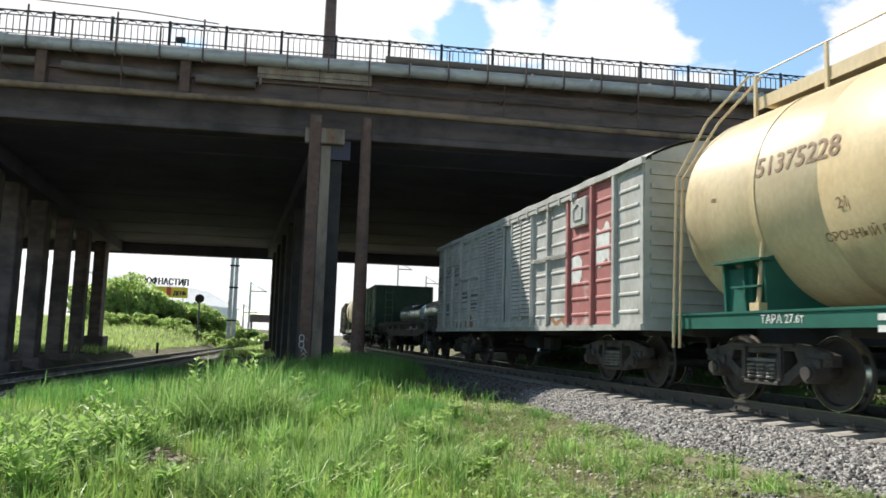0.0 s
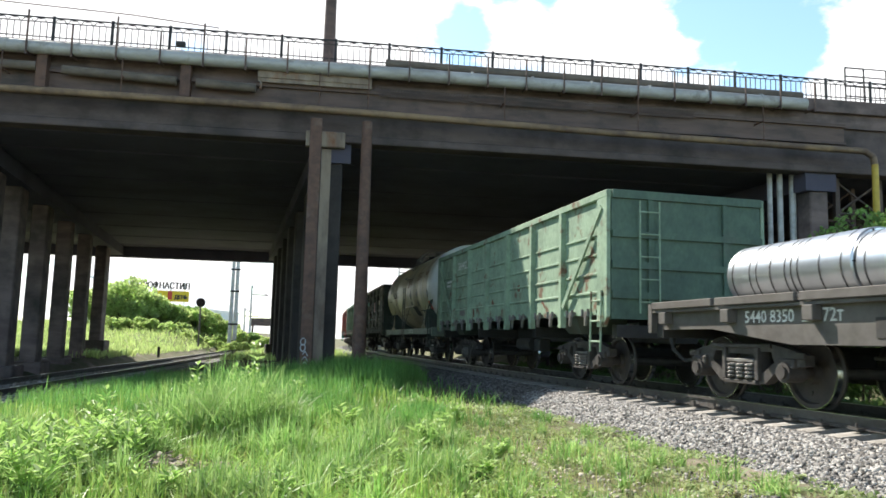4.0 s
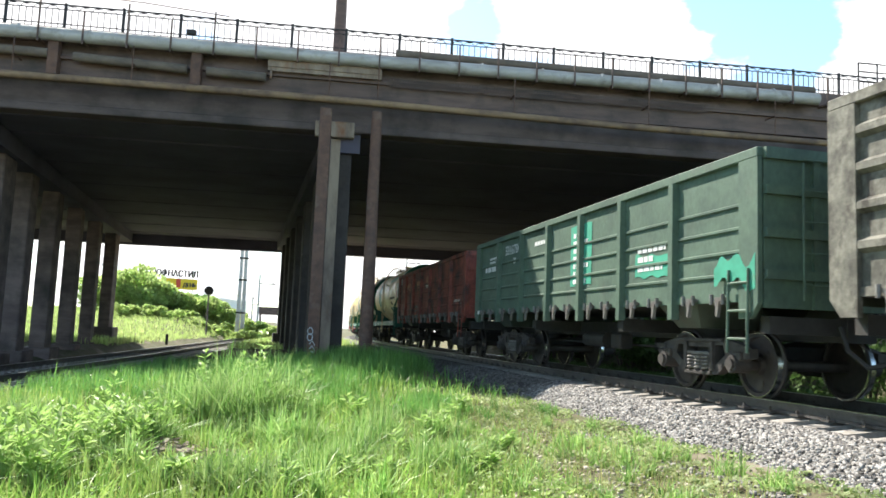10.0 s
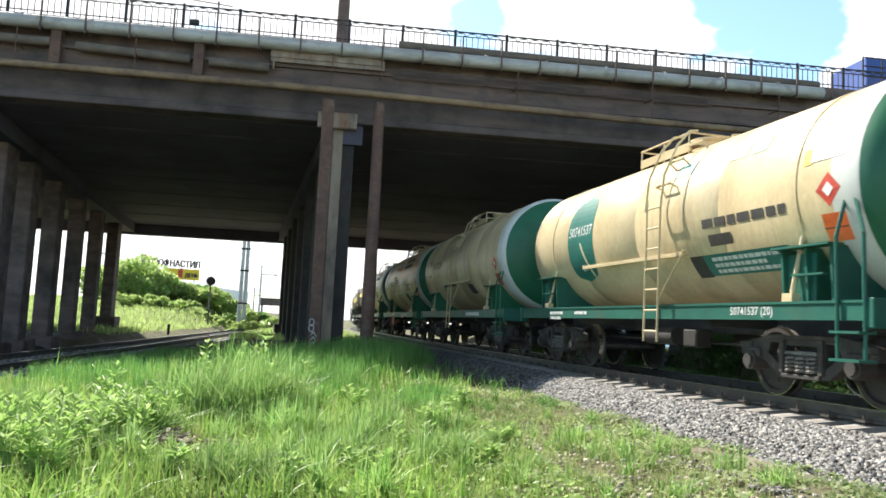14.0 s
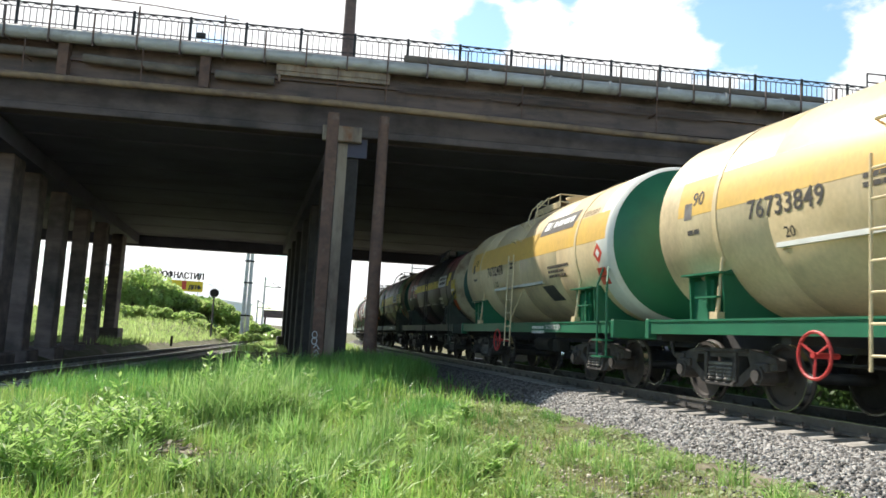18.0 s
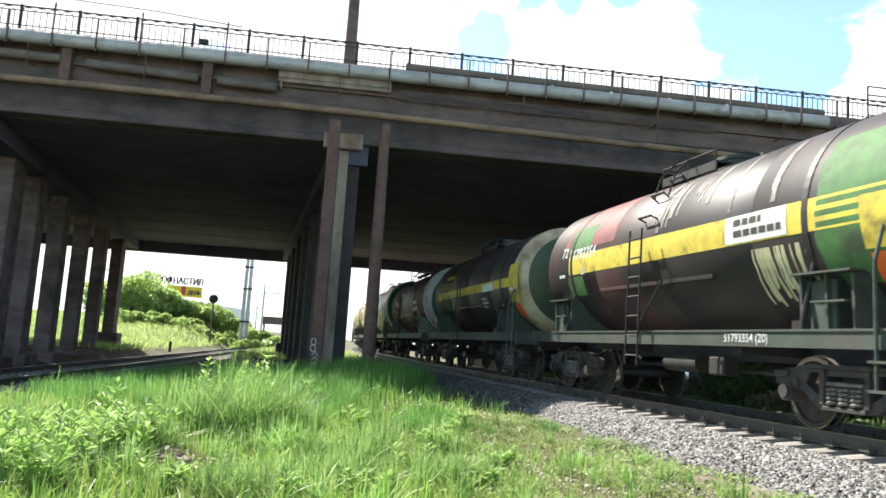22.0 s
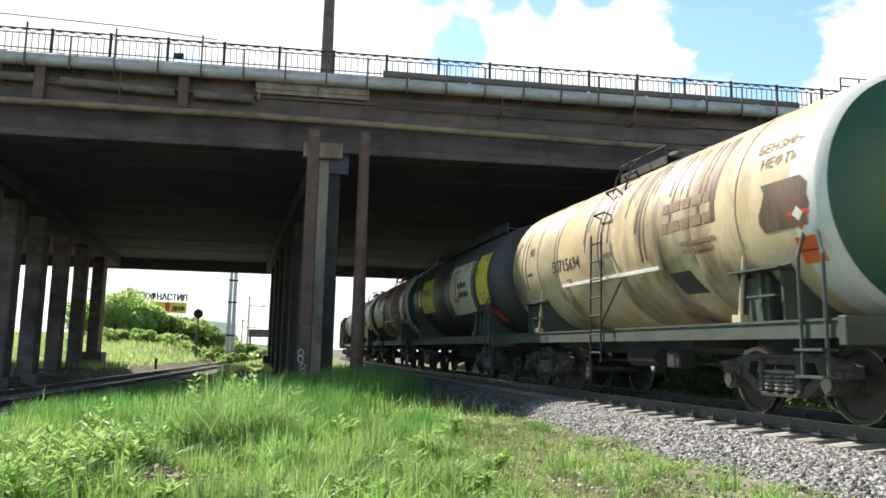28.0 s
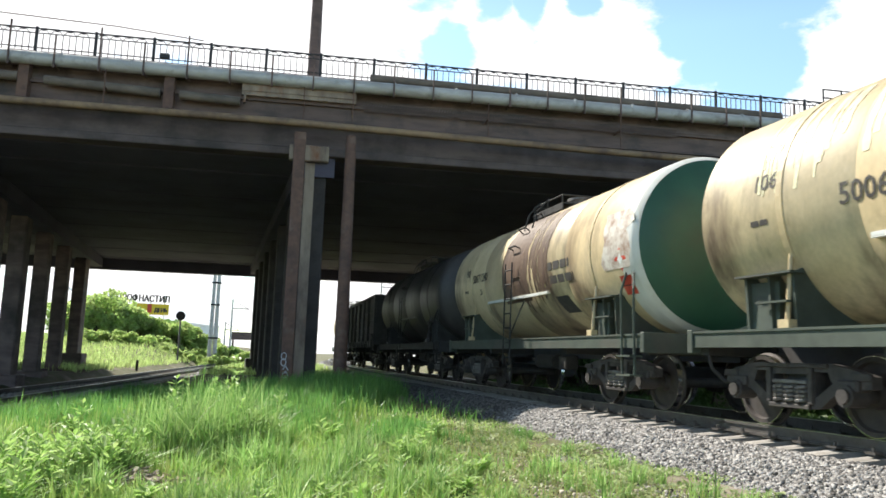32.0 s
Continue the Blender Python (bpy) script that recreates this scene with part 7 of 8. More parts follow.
BUSHLEAF = leafy("bush_leaves", (0.16, 0.31, 0.07), (0.33, 0.50, 0.15), 0.5)
WILLOW = leafy("pale_bush_leaves", (0.33, 0.48, 0.14), (0.56, 0.66, 0.27), 0.65)
# bank leaves darkened: the train's shade is put into their colour
SHADELEAF = leafy("shaded_bank_leaves", (0.06, 0.125, 0.03), (0.14, 0.23, 0.065), 0.4)
BARKW = mat("twig_bark", (0.12, 0.10, 0.08), (0.08, 0.065, 0.05), scale=8, rough=0.9)
RNG = np.random.default_rng(7)


def mesh_np(name, verts, faces, material):
    """A mesh of equal polygons, straight from arrays."""
    me = bpy.data.meshes.new(name)
    k = faces.shape[1]
    me.vertices.add(len(verts)); me.vertices.foreach_set("co", verts.astype(np.float32).ravel())
    me.loops.add(faces.size); me.loops.foreach_set("vertex_index", faces.astype(np.int32).ravel())
    me.polygons.add(len(faces)); me.polygons.foreach_set("loop_start", np.arange(0, faces.size, k, dtype=np.int32))
    me.update(calc_edges=True)
    me.materials.append(material)
    return me


def blades(name, xy, height, material, label, width=0.008, lean=0.5, z_of=None, segs=3):
    """Curved grass blades rooted at xy."""
    n = len(xy)
    z = np.array([(z_of or ground_z)(x, y) for x, y in xy]) - 0.01
    a = RNG.uniform(0, 2 * np.pi, n)
    d = np.stack([np.cos(a), np.sin(a)], 1)
    side = np.stack([-d[:, 1], d[:, 0]], 1)
    # face the blades' width at random
    b = RNG.uniform(0, 2 * np.pi, n)
    wv = np.stack([np.cos(b), np.sin(b)], 1)
    bend = RNG.uniform(0.05, 1.0, n) ** 1.6 * lean
    w = width * RNG.uniform(0.6, 1.4, n)
    rows = []
    for i in range(segs + 1):
        t = i / segs
        out = (bend * height * t ** 2.0)[:, None] * d
        up = height * (t - 0.35 * bend * t * t)
        tw = b + t * 1.1
        ww = (w * (1 - t) ** 0.7 + 0.0008)[:, None] * np.stack([np.cos(tw), np.sin(tw)], 1)
        base = xy + out
        l = np.column_stack([base - ww / 2, z + up])
        r = np.column_stack([base + ww / 2, z + up])
        rows += [l, r]
    verts = np.stack(rows, 1).reshape(-1, 3)
    k = 2 * (segs + 1)
    off = (np.arange(n) * k)[:, None]
    faces = np.concatenate([off + np.array([2 * i, 2 * i + 1, 2 * i + 3, 2 * i + 2]) for i in range(segs)], 0)
    return tagged(new(name, mesh_np(name, verts, faces, material)), label, "grass", kind="stuff")


def in_view(x, y):
    az = np.degrees(np.arctan2(x, y))
    return (az > -18) & (az < 48)


def field(n, x0, x1, y0, y1, keep):
    x, y = RNG.uniform(x0, x1, n), RNG.uniform(y0, y1, n)
    k = keep(x, y) & in_view(x, y)
    return np.stack([x[k], y[k]], 1)


def off_other(x, y):
    """Distance to the middle of the second track."""
    return np.abs((x - OTHER_P.x) * OTHER_N.x + (y - OTHER_P.y) * OTHER_N.y)


def patchy(x, y, s, seed):
    return np.array([noise.noise(Vector((a * s, b * s, seed))) for a, b in zip(x, y)])


def grow():
    near = lambda x, y: (x < 5.35 + 0.25 * np.sin(y * 1.7)) & (off_other(x, y) > 3.3)
    # meadow: near and dense, thinner towards the ballast
    for n, y0, y1, wd in ((36000, 5.5, 9.5, 0.017), (32000, 9.5, 15.0, 0.021), (32000, 15.0, 27.0, 0.022)):
        xy = field(n, -9, 5.6, y0, y1, near)
        p = patchy(xy[:, 0], xy[:, 1], 0.7, 2.0)
        thin = np.clip((xy[:, 0] - 1.4) / 2.2 - (xy[:, 1] > 13) * 0.5, 0, 0.88)
        bare = (((xy[:, 0] - 4.4) / 1.4) ** 2 + ((xy[:, 1] - 20.0) / 2.2) ** 2 < 1) | (((xy[:, 0] + 0.62) / 0.42) ** 2 + ((xy[:, 1] - 8.05) / 0.3) ** 2 < 1) | (((xy[:, 0] - 0.0) / 0.3) ** 2 + ((xy[:, 1] - 8.2) / 0.25) ** 2 < 1)
        ok = (RNG.uniform(0, 1, len(xy)) > thin) & (patchy(xy[:, 0], xy[:, 1], 1.7, 5.0) > RNG.uniform(-0.9, -0.1, len(xy))) & ~(bare & (RNG.uniform(0, 1, len(xy)) > 0.2))
        xy, p = xy[ok], p[ok]
        clump = patchy(xy[:, 0], xy[:, 1], 5.0, 11.0) + 0.6 * patchy(xy[:, 0], xy[:, 1], 2.0, 12.0)
        ok = clump > RNG.uniform(-0.75, 0.15, len(xy))
        xy, p, clump = xy[ok], p[ok], clump[ok]
        q = patchy(xy[:, 0], xy[:, 1], 2.3, 6.0)
        h = (0.15 + 0.12 * np.clip(p + 0.3, 0, 1) + 0.18 * np.clip(q, 0, 1) + 0.12 * np.clip(clump, 0, 1)) * RNG.uniform(0.4, 1.6, len(xy))
        h *= 1.0 - 0.62 * np.clip((xy[:, 0] - 1.2) / 2.2, 0, 1) * (xy[:, 1] < 13)
        # trampled in front of the litter
        h *= 1.0 - 0.6 * np.exp(-((xy[:, 0] + 0.45) / 0.55) ** 2 - ((xy[:, 1] - 7.6) / 0.55) ** 2)
        h += 0.20 * np.exp(-((xy[:, 0] - 1.5) / 3.4) ** 2 - ((xy[:, 1] - 18.5) / 5.5) ** 2) * RNG.uniform(0.6, 1.3, len(xy))
        # beyond about y = 14 the blades take the colour painted for shade
        in_shade = (xy[:, 1] + 1.2 * patchy(xy[:, 0], xy[:, 1], 0.4, 9.0)) > 14.0
        for mask, mt, lb in ((in_shade, SHADEGRASS, "dense grass coloured dark green for the bridge's shade"), (~in_shade, GRASS, "sunlit yellow-green meadow grass")):
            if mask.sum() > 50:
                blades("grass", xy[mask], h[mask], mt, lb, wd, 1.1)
    xy = field(9000, -5, 4.6, 5.6, 13, near)
    blades("dry_grass", xy, 0.22 * RNG.uniform(0.6, 1.5, len(xy)), STRAW, "dry straw-coloured stalks in the grass", 0.005, 0.5)
    # tussocks of tall arching grass
    pts, hs = [], []
    for cx, cy, r, n, hh in ((-0.05, 10.0, 0.50, 800, 0.78), (-0.5, 10.3, 0.4, 480, 0.7), (0.42, 10.2, 0.45, 650, 0.76), (0.1, 10.9, 0.5, 600, 0.9), (-0.9, 8.6, 0.3, 500, 0.5), (0.6, 8.6, 0.3, 500, 0.5), (1.6, 8.9, 0.3, 450, 0.42), (-1.6, 6.9, 0.3, 450, 0.42), (0.9, 7.2, 0.3, 450, 0.38), (1.9, 7.3, 0.3, 400, 0.36), (0.0, 6.6, 0.3, 400, 0.36), (2.4, 9.4, 0.3, 400, 0.36), (0.1, 12.6, 0.9, 2400, 0.5),
                             (0.9, 13.8, 1.2, 2600, 0.5), (2.2, 16.5, 1.5, 3000, 0.5), (-2.2, 13.5, 1.0, 1500, 0.42), (3.0, 12.4, 0.5, 900, 0.3), (2.7, 11.2, 0.45, 700, 0.3), (3.6, 20.0, 1.3, 2500, 0.45)):
        a, q = RNG.uniform(0, 2 * np.pi, n), np.sqrt(RNG.uniform(0, 1, n)) * r
        pts.append(np.stack([cx + q * np.cos(a), cy + q * np.sin(a)], 1)); hs.append(hh * RNG.uniform(0.5, 1.25, n))
    # many small tufts through the meadow, thinner towards the ballast
    tuft = field(520, -3.2, 5.0, 5.8, 13, near)
    for cx, cy in tuft[:230]:
        if cx > 2.3 and RNG.uniform() < 0.45:
            continue
        n = int(RNG.integers(26, 70))
        a, q = RNG.uniform(0, 2 * np.pi, n), np.sqrt(RNG.uniform(0, 1, n)) * RNG.uniform(0.05, 0.16)
        pts.append(np.stack([cx + q * np.cos(a), cy + q * np.sin(a)], 1)); hs.append((0.40 if cx < 2.3 else 0.24) * RNG.uniform(0.5, 1.3, n) * RNG.uniform(0.7, 1.15))
    pts, hs = np.concatenate(pts), np.concatenate(hs)
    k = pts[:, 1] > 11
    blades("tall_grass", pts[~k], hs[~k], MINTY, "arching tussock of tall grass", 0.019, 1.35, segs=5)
    blades("tall_grass", pts[k], hs[k], SHADEGRASS, "tall grass on the mound in the same shaded green", 0.014, 0.9, segs=4)
    # clover and small leaves by the ballast
    xy = field(26000, 1.2, 5.9, 5.2, 15, lambda x, y: (x > 1.7 + 0.5 * np.sin(y)) & (patchy(x, y, 1.2, 4.0) > -0.15) & (patchy(x, y, 3.1, 8.0) > -0.3))
    leaves_on_ground("clover", xy, CLOVER, "low clover leaves among the stones", 0.021, 0.07)
    xy = field(8000, -4, 3, 5.6, 10, near)
    leaves_on_ground("low_leaves", xy, WEED, "small broad leaves in the grass", 0.02, 0.12)


def leaves_on_ground(name, xy, material, label, size, hmax):
    n = len(xy)
    z = np.array([ground_z(x, y) for x, y in xy]) + RNG.uniform(0.01, hmax, n)
    c = np.column_stack([xy, z])
    leaf_cloud(name, c, size, material, label, flat=0.7)


def leaf_cloud(name, c, size, material, label, flat=0.0, parent=None, long=1.5, kind="stuff", cat="plants"):
    """Small four-cornered leaves at the points c."""
    n = len(c)
    v = RNG.normal(size=(n, 3)); v[:, 2] += flat * 2.5
    v /= np.linalg.norm(v, axis=1)[:, None]
    a = np.cross(v, RNG.normal(size=(n, 3))); a /= np.linalg.norm(a, axis=1)[:, None]
    b = np.cross(v, a)
    s = (size * RNG.uniform(0.6, 1.5, n))[:, None]
    q = np.stack([c - a * s * long, c - b * s * 0.8, c + a * s * long, c + b * s * 0.8], 1).reshape(-1, 3)
    f = np.arange(4 * n).reshape(n, 4)
    ob = new(name, mesh_np(name, q, f, material))
    if parent is not None:
        ob.parent = parent
        ob["kind"] = "stuff"
        return ob
    return tagged(ob, label, cat, kind=kind)


def weed_plant(x, y, h, seed):
    """An upright weed: stalks with pairs of lance-shaped leaves."""
    r = random.Random(seed)
    z = ground_z(x, y)
    root = thing("weed_plant", "leafy upright weed in the grass", "plant", pose(x, y, z - 0.02), group="weeds")
    st, lf = bmesh.new(), bmesh.new()
    for k in range(r.randint(4, 6)):
        a, l = r.uniform(0, 6.28), r.uniform(0.05, 0.2)
        hh = h * r.uniform(0.7, 1.1)
        p = [Vector((0.06 * math.cos(a) + l * math.cos(a) * t * t, 0.06 * math.sin(a) + l * math.sin(a) * t * t, hh * t)) for t in (0, 0.33, 0.66, 1.0)]
        pipe(st, p, 0.004, 4)
        for i in range(11):
            t = 0.15 + 0.85 * i / 10
            j = min(2, int(t * 3))
            c = p[j].lerp(p[j + 1], t * 3 - j)
            for q in range(2):
                g = i * 2.4 + q * math.pi + r.uniform(-0.4, 0.4)
                d = Vector((math.cos(g), math.sin(g), r.uniform(0.4, 1.3))).normalized()
                s = d.cross(Vector((0, 0, 1))).normalized()
                ll = r.uniform(0.12, 0.24) * (1.15 - 0.45 * t)
                w = ll * 0.16
                vs = [lf.verts.new(c), lf.verts.new(c + d * ll * 0.45 + s * w), lf.verts.new(c + d * ll - Vector((0, 0, ll * 0.22))), lf.verts.new(c + d * ll * 0.45 - s * w)]
                lf.faces.new(vs)
    part("stem", st, WEED, root)["kind"] = "stuff"
    part("foliage", lf, WEED, root)["kind"] = "stuff"


def plants():
    r = random.Random(3)
    for i in range(38):
        # thicket by the second track
        t = r.uniform(0, 1)
        x, y = -1.9 + 0.5 * t + r.uniform(-0.7, 0.65), 6.6 + 2.4 * t + r.uniform(-0.3, 0.4)
        weed_plant(x, y, r.uniform(0.30, 0.55), i)
    for x, y, h in ((0.25, 11.5, 1.12), (-0.45, 10.9, 0.86), (0.2, 10.6, 0.8), (0.6, 10.2, 0.6), (-1.15, 9.6, 0.5), (-1.5, 10.6, 0.55), (0.5, 6.6, 0.26), (2.9, 8.6, 0.24), (3.3, 11.6, 0.3), (1.7, 7.9, 0.3), (-0.6, 6.7, 0.3), (1.5, 10.6, 0.36), (0.3, 11.4, 0.5), (2.6, 10.3, 0.34), (2.3, 9.4, 0.3), (1.2, 13.4, 0.5), (-1.1, 7.2, 0.3), (1.1, 6.7, 0.25), (2.3, 7.0, 0.26)):
        weed_plant(x, y, h, int(x * 100 + y * 10))


def bush(name, label, x, y, w, h, n, size, material, seed, z=None, cat="bush", group="bushes", trunk=True):
    r = np.random.default_rng(seed)
    z = ground_z(x, y) if z is None else z
    root = thing(name, label, cat, pose(x, y, z), group=group)
    # several clumps on a few limbs
    m = max(6, int(w * h * 0.8) + 4)
    cl = np.stack([r.uniform(-0.42, 0.42, m) * w, r.uniform(-0.42, 0.42, m) * w, (0.28 + 0.62 * r.uniform(0, 1, m) ** 0.8) * h], 1)
    cl[:, 2] *= 1 - 0.45 * (np.hypot(cl[:, 0], cl[:, 1]) / (0.6 * w)) ** 2
    rad = (0.16 + 0.14 * r.uniform(0, 1, m)) * min(w, h * 1.3)
    k = r.integers(0, m, n)
    d = r.normal(size=(n, 3)); d /= np.linalg.norm(d, axis=1)[:, None]
    c = cl[k] + d * (rad[k] * r.uniform(0.55, 1.08, n) ** 0.6)[:, None] * np.array([1, 1, 0.85])
    c[:, 2] = np.maximum(c[:, 2], 0.05)
    leaf_cloud("crown", c, size, material, "", parent=root, long=1.2)
    if trunk:
        bm = bmesh.new()
        for i in range(min(m, 9)):
            p = Vector(cl[i])
            base = Vector((p.x * 0.12, p.y * 0.12, -0.1))
            mid = base.lerp(p, 0.5) + Vector((0, 0, 0.12 * h))
            rr = 0.012 * h + 0.01
            rod(bm, base, mid, rr, 5, rr * 0.7); rod(bm, mid, p, rr * 0.7, 5, rr * 0.25)
        part("trunk", bm, BARKW, root, "thin brown stems")


def woods():
    r = random.Random(11)
    # tall thicket on the bank behind the field
    for i in range(18):
        az = -9.5 + i * 0.68
        d = 94 + r.uniform(-3, 5)
        top = float(np.interp(az, [-9.5, -8.4, -7.3, -6.4, -5.5, -4.6, -3.1, -1.5, -0.1, 0.7, 1.9], [4.4, 4.6, 5.3, 4.6, 3.2, 2.6, 2.4, 2.9, 2.6, 2.4, 2.2])) * r.uniform(0.9, 1.04)
        x, y = d * math.sin(radians(az)), d * math.cos(radians(az))
        bush("tall_bush", "tall bright green bush behind the field", x, y, 3.6 + r.uniform(0, 1.4), top, 3400, 0.15, WILLOW if r.random() < 0.7 else BUSHLEAF, 100 + i)
    for i in range(15):
        az = -9.3 + i * 0.72 + r.uniform(-0.3, 0.3)
        d = 85 + r.uniform(-4, 4)
        x, y = d * math.sin(radians(az)), d * math.cos(radians(az))
        bush("low_bush", "low sprawling green bush at the field's edge", x, y, 3.2, 0.85 + r.uniform(-0.3, 0.5), 700, 0.12, WILLOW, 300 + i)
    # thicket on the bank to the right of the railway
    for i in range(22):
        y = 2.5 + i * 1.55
        x = 12.4 + y * y / 1240 + r.uniform(-0.4, 1.2)
        bush("bank_bush", "leafy bush on the bank beside the railway", x, y, 2.0, 1.25 + 0.05 * i + r.uniform(-0.2, 0.4), 2400, 0.045, SHADELEAF, 500 + i)
    for i in range(4):
        x, y = 17.0 + r.uniform(-0.6, 0.8), 12 + i * 2.3
        bush("bank_tree", "young tree on the bank beside the bridge", x, y, 3.0, 3.4 + r.uniform(-0.3, 0.6), 3200, 0.06, BUSHLEAF, 600 + i, cat="tree")
    # strip of low growth between the track and the bank
    n = 14000
    y = RNG.uniform(2, 34, n)
    x = 10.4 + y * y / 1240 + np.abs(RNG.normal(0, 0.9, n))
    c = np.column_stack([x, y, [ground_z(a, b) for a, b in zip(x, y)]])
    c[:, 2] += RNG.uniform(0.02, 0.45, n)
    leaf_cloud("undergrowth", c, 0.04, SHADELEAF, "low leafy undergrowth beside the ballast")
    # field grass beyond the bridge, coarse
    xy = field(52000, -22, 12, 45, 100, lambda x, y: (off_other(x, y) > 3.0) & (x < 9.5))
    blades("field_grass", xy, 0.4 * RNG.uniform(0.5, 1.3, len(xy)), WILLOW, "bright green field grass beyond the bridge", 0.07, 0.6, segs=2)


def stones():
    """Loose crushed stone on the ballast shoulder: lumps of eight jittered corners."""
    def scatter(n, w0, w1, s0, s1, name, label, material, size, on):
        s, w = RNG.uniform(s0, s1, n), RNG.uniform(w0, w1, n)
        c = np.zeros((n, 3))
        for i in range(n):
            p, d, nn = track_frame(False, s[i])
            z = np.interp(abs(w[i]), [0, 1.05, 1.25, 1.46, 1.80, 2.40, 3.2], [-0.285, -0.28, -0.245, -0.232, -0.305, -0.64, -0.60]) if on else 0
            c[i] = (p.x + nn.x * w[i], p.y + nn.y * w[i], z + 0.01)
        cube = np.array([(-1, -1, -1), (1, -1, -1), (1, 1, -1), (-1, 1, -1), (-1, -1, 1), (1, -1, 1), (1, 1, 1), (-1, 1, 1)], float) * 0.6
        v = cube[None] * RNG.uniform(0.35, 1.35, (n, 8, 3)) * RNG.uniform(0.7, 1.4, (n, 1, 3))
        a = RNG.uniform(0, 2 * np.pi, n)
        t = RNG.uniform(-0.7, 0.7, n)
        ca, sa, ct, st = np.cos(a), np.sin(a), np.cos(t), np.sin(t)
        x, y, z = v[..., 0], v[..., 1], v[..., 2]
        x, z = x * ct[:, None] - z * st[:, None], x * st[:, None] + z * ct[:, None]
        x, y = x * ca[:, None] - y * sa[:, None], x * sa[:, None] + y * ca[:, None]
        sz = (size * RNG.uniform(0.35, 1.0, n) ** 1.5 * 1.9)[:, None]
        v = np.stack([x * sz, y * sz, z * sz * 0.8], 2) + c[:, None, :]
        quad = np.array([(0, 3, 2, 1), (4, 5, 6, 7), (0, 1, 5, 4), (1, 2, 6, 5), (2, 3, 7, 6), (3, 0, 4, 7)])
        f = (np.arange(n)[:, None, None] * 8 + quad[None]).reshape(-1, 4)
        tagged(new(name, mesh_np(name, v.reshape(-1, 3), f, material)), label, "stones", kind="stuff")
    scatter(37000, -2.5, -1.26, 4.5, 15.5, "crushed_stone", "pale grey crushed stone on the track's shoulder", GRAVEL, 0.0225, True)
    # from s = 15 on, darker lumps carry the bridge's shadow in their colour
    scatter(15000, -2.6, -1.26, 15.0, 27, "shaded_stone", "crushed stone coloured darker for the bridge's shade", SHADEGRAVEL, 0.028, True)
    scatter(4500, -3.3, -2.2, 4.5, 18, "scattered_stone", "crushed stone strewn in the grass", GRAVEL, 0.022, True)
    scatter(1500, -5.6, -3.0, 5.0, 13, "pebbles", "pale pebbles among the clover", SANDSTONE, 0.02, True)
    scatter(5000, -1.42, 1.42, 5, 30, "track_stone", "oily dark stone between the sleepers", DARKGRAVEL, 0.024, True)


def island_stone(name, a, b):
    m = bpy.data.materials.new(name)
    m.use_nodes = True
    nt = m.node_tree
    geo, mix = nt.nodes.new("ShaderNodeNewGeometry"), nt.nodes.new("ShaderNodeMix")
    mix.data_type = "RGBA"
    mix.inputs["A"].default_value, mix.inputs["B"].default_value = (*a, 1), (*b, 1)
    nt.links.new(geo.outputs["Random Per Island"], mix.inputs["Factor"])
    noi = nt.nodes.new("ShaderNodeTexNoise"); noi.inputs["Scale"].default_value = 60
    bp = nt.nodes.new("ShaderNodeBump"); bp.inputs["Strength"].default_value = 0.4
    nt.links.new(noi.outputs["Fac"], bp.inputs["Height"]); nt.links.new(bp.outputs[0], nt.nodes["Principled BSDF"].inputs["Normal"])
    nt.links.new(mix.outputs["Result"], nt.nodes["Principled BSDF"].inputs["Base Color"])
    nt.nodes["Principled BSDF"].inputs["Roughness"].default_value = 0.88
    return m


SANDSTONE = island_stone("sandy_pebbles", (0.34, 0.29, 0.23), (0.56, 0.50, 0.42))
# shaded copy of the gravel colours
SHADEGRAVEL = island_stone("shaded_lumps", (0.05, 0.045, 0.042), (0.21, 0.195, 0.18))
GRAVEL, DARKGRAVEL = island_stone("gravel_lumps", (0.06, 0.055, 0.052), (0.45, 0.43, 0.41)), island_stone("oily_lumps", (0.035, 0.031, 0.028), (0.09, 0.082, 0.075))
grow()
plants()
woods()
stones()


# ---- beyond the bridge ----
def debris():
    bm = bmesh.new()
    r = random.Random(5)
    for i in range(260):
        x, y = r.gauss(-0.62, 0.2), r.gauss(8.1, 0.16)
        if i % 3 == 0:
            x, y = r.gauss(-0.05, 0.14), r.gauss(8.2, 0.1)
        z = ground_z(x, y) + 0.02 + r.uniform(0.2, 1.0) * 0.13 * math.exp(-((x + 0.62) / 0.25) ** 2) + r.uniform(0, 0.06)
        m = pose(x, y, z, r.uniform(-25, 25), r.uniform(-25, 25), r.uniform(0, 180))
        box(bm, -0.04, 0.04, -0.016, 0.016, -0.003, 0.004, m)
    thing("debris_heap", "small heap of dead stalks and litter in the grass", "litter", bm=bm, material=mat("dead_stalks", (0.46, 0.40, 0.33), (0.16, 0.125, 0.10), scale=14, rough=0.95), kind="stuff")


WALLWHITE = mat("white_cladding", (0.90, 0.90, 0.89), (0.85, 0.86, 0.86), scale=0.2, rough=0.6)
SIGNYELLOW = mat("yellow_sign", (0.80, 0.58, 0.03), (0.76, 0.54, 0.03), scale=0.3, rough=0.6)
CONCPOLE = mat("concrete_pole", (0.66, 0.65, 0.62), (0.52, 0.50, 0.47), scale=3, rough=0.9)


def far_point(az, d, z=0.0):
    return Vector((d * math.sin(radians(az)), d * math.cos(radians(az)), z))


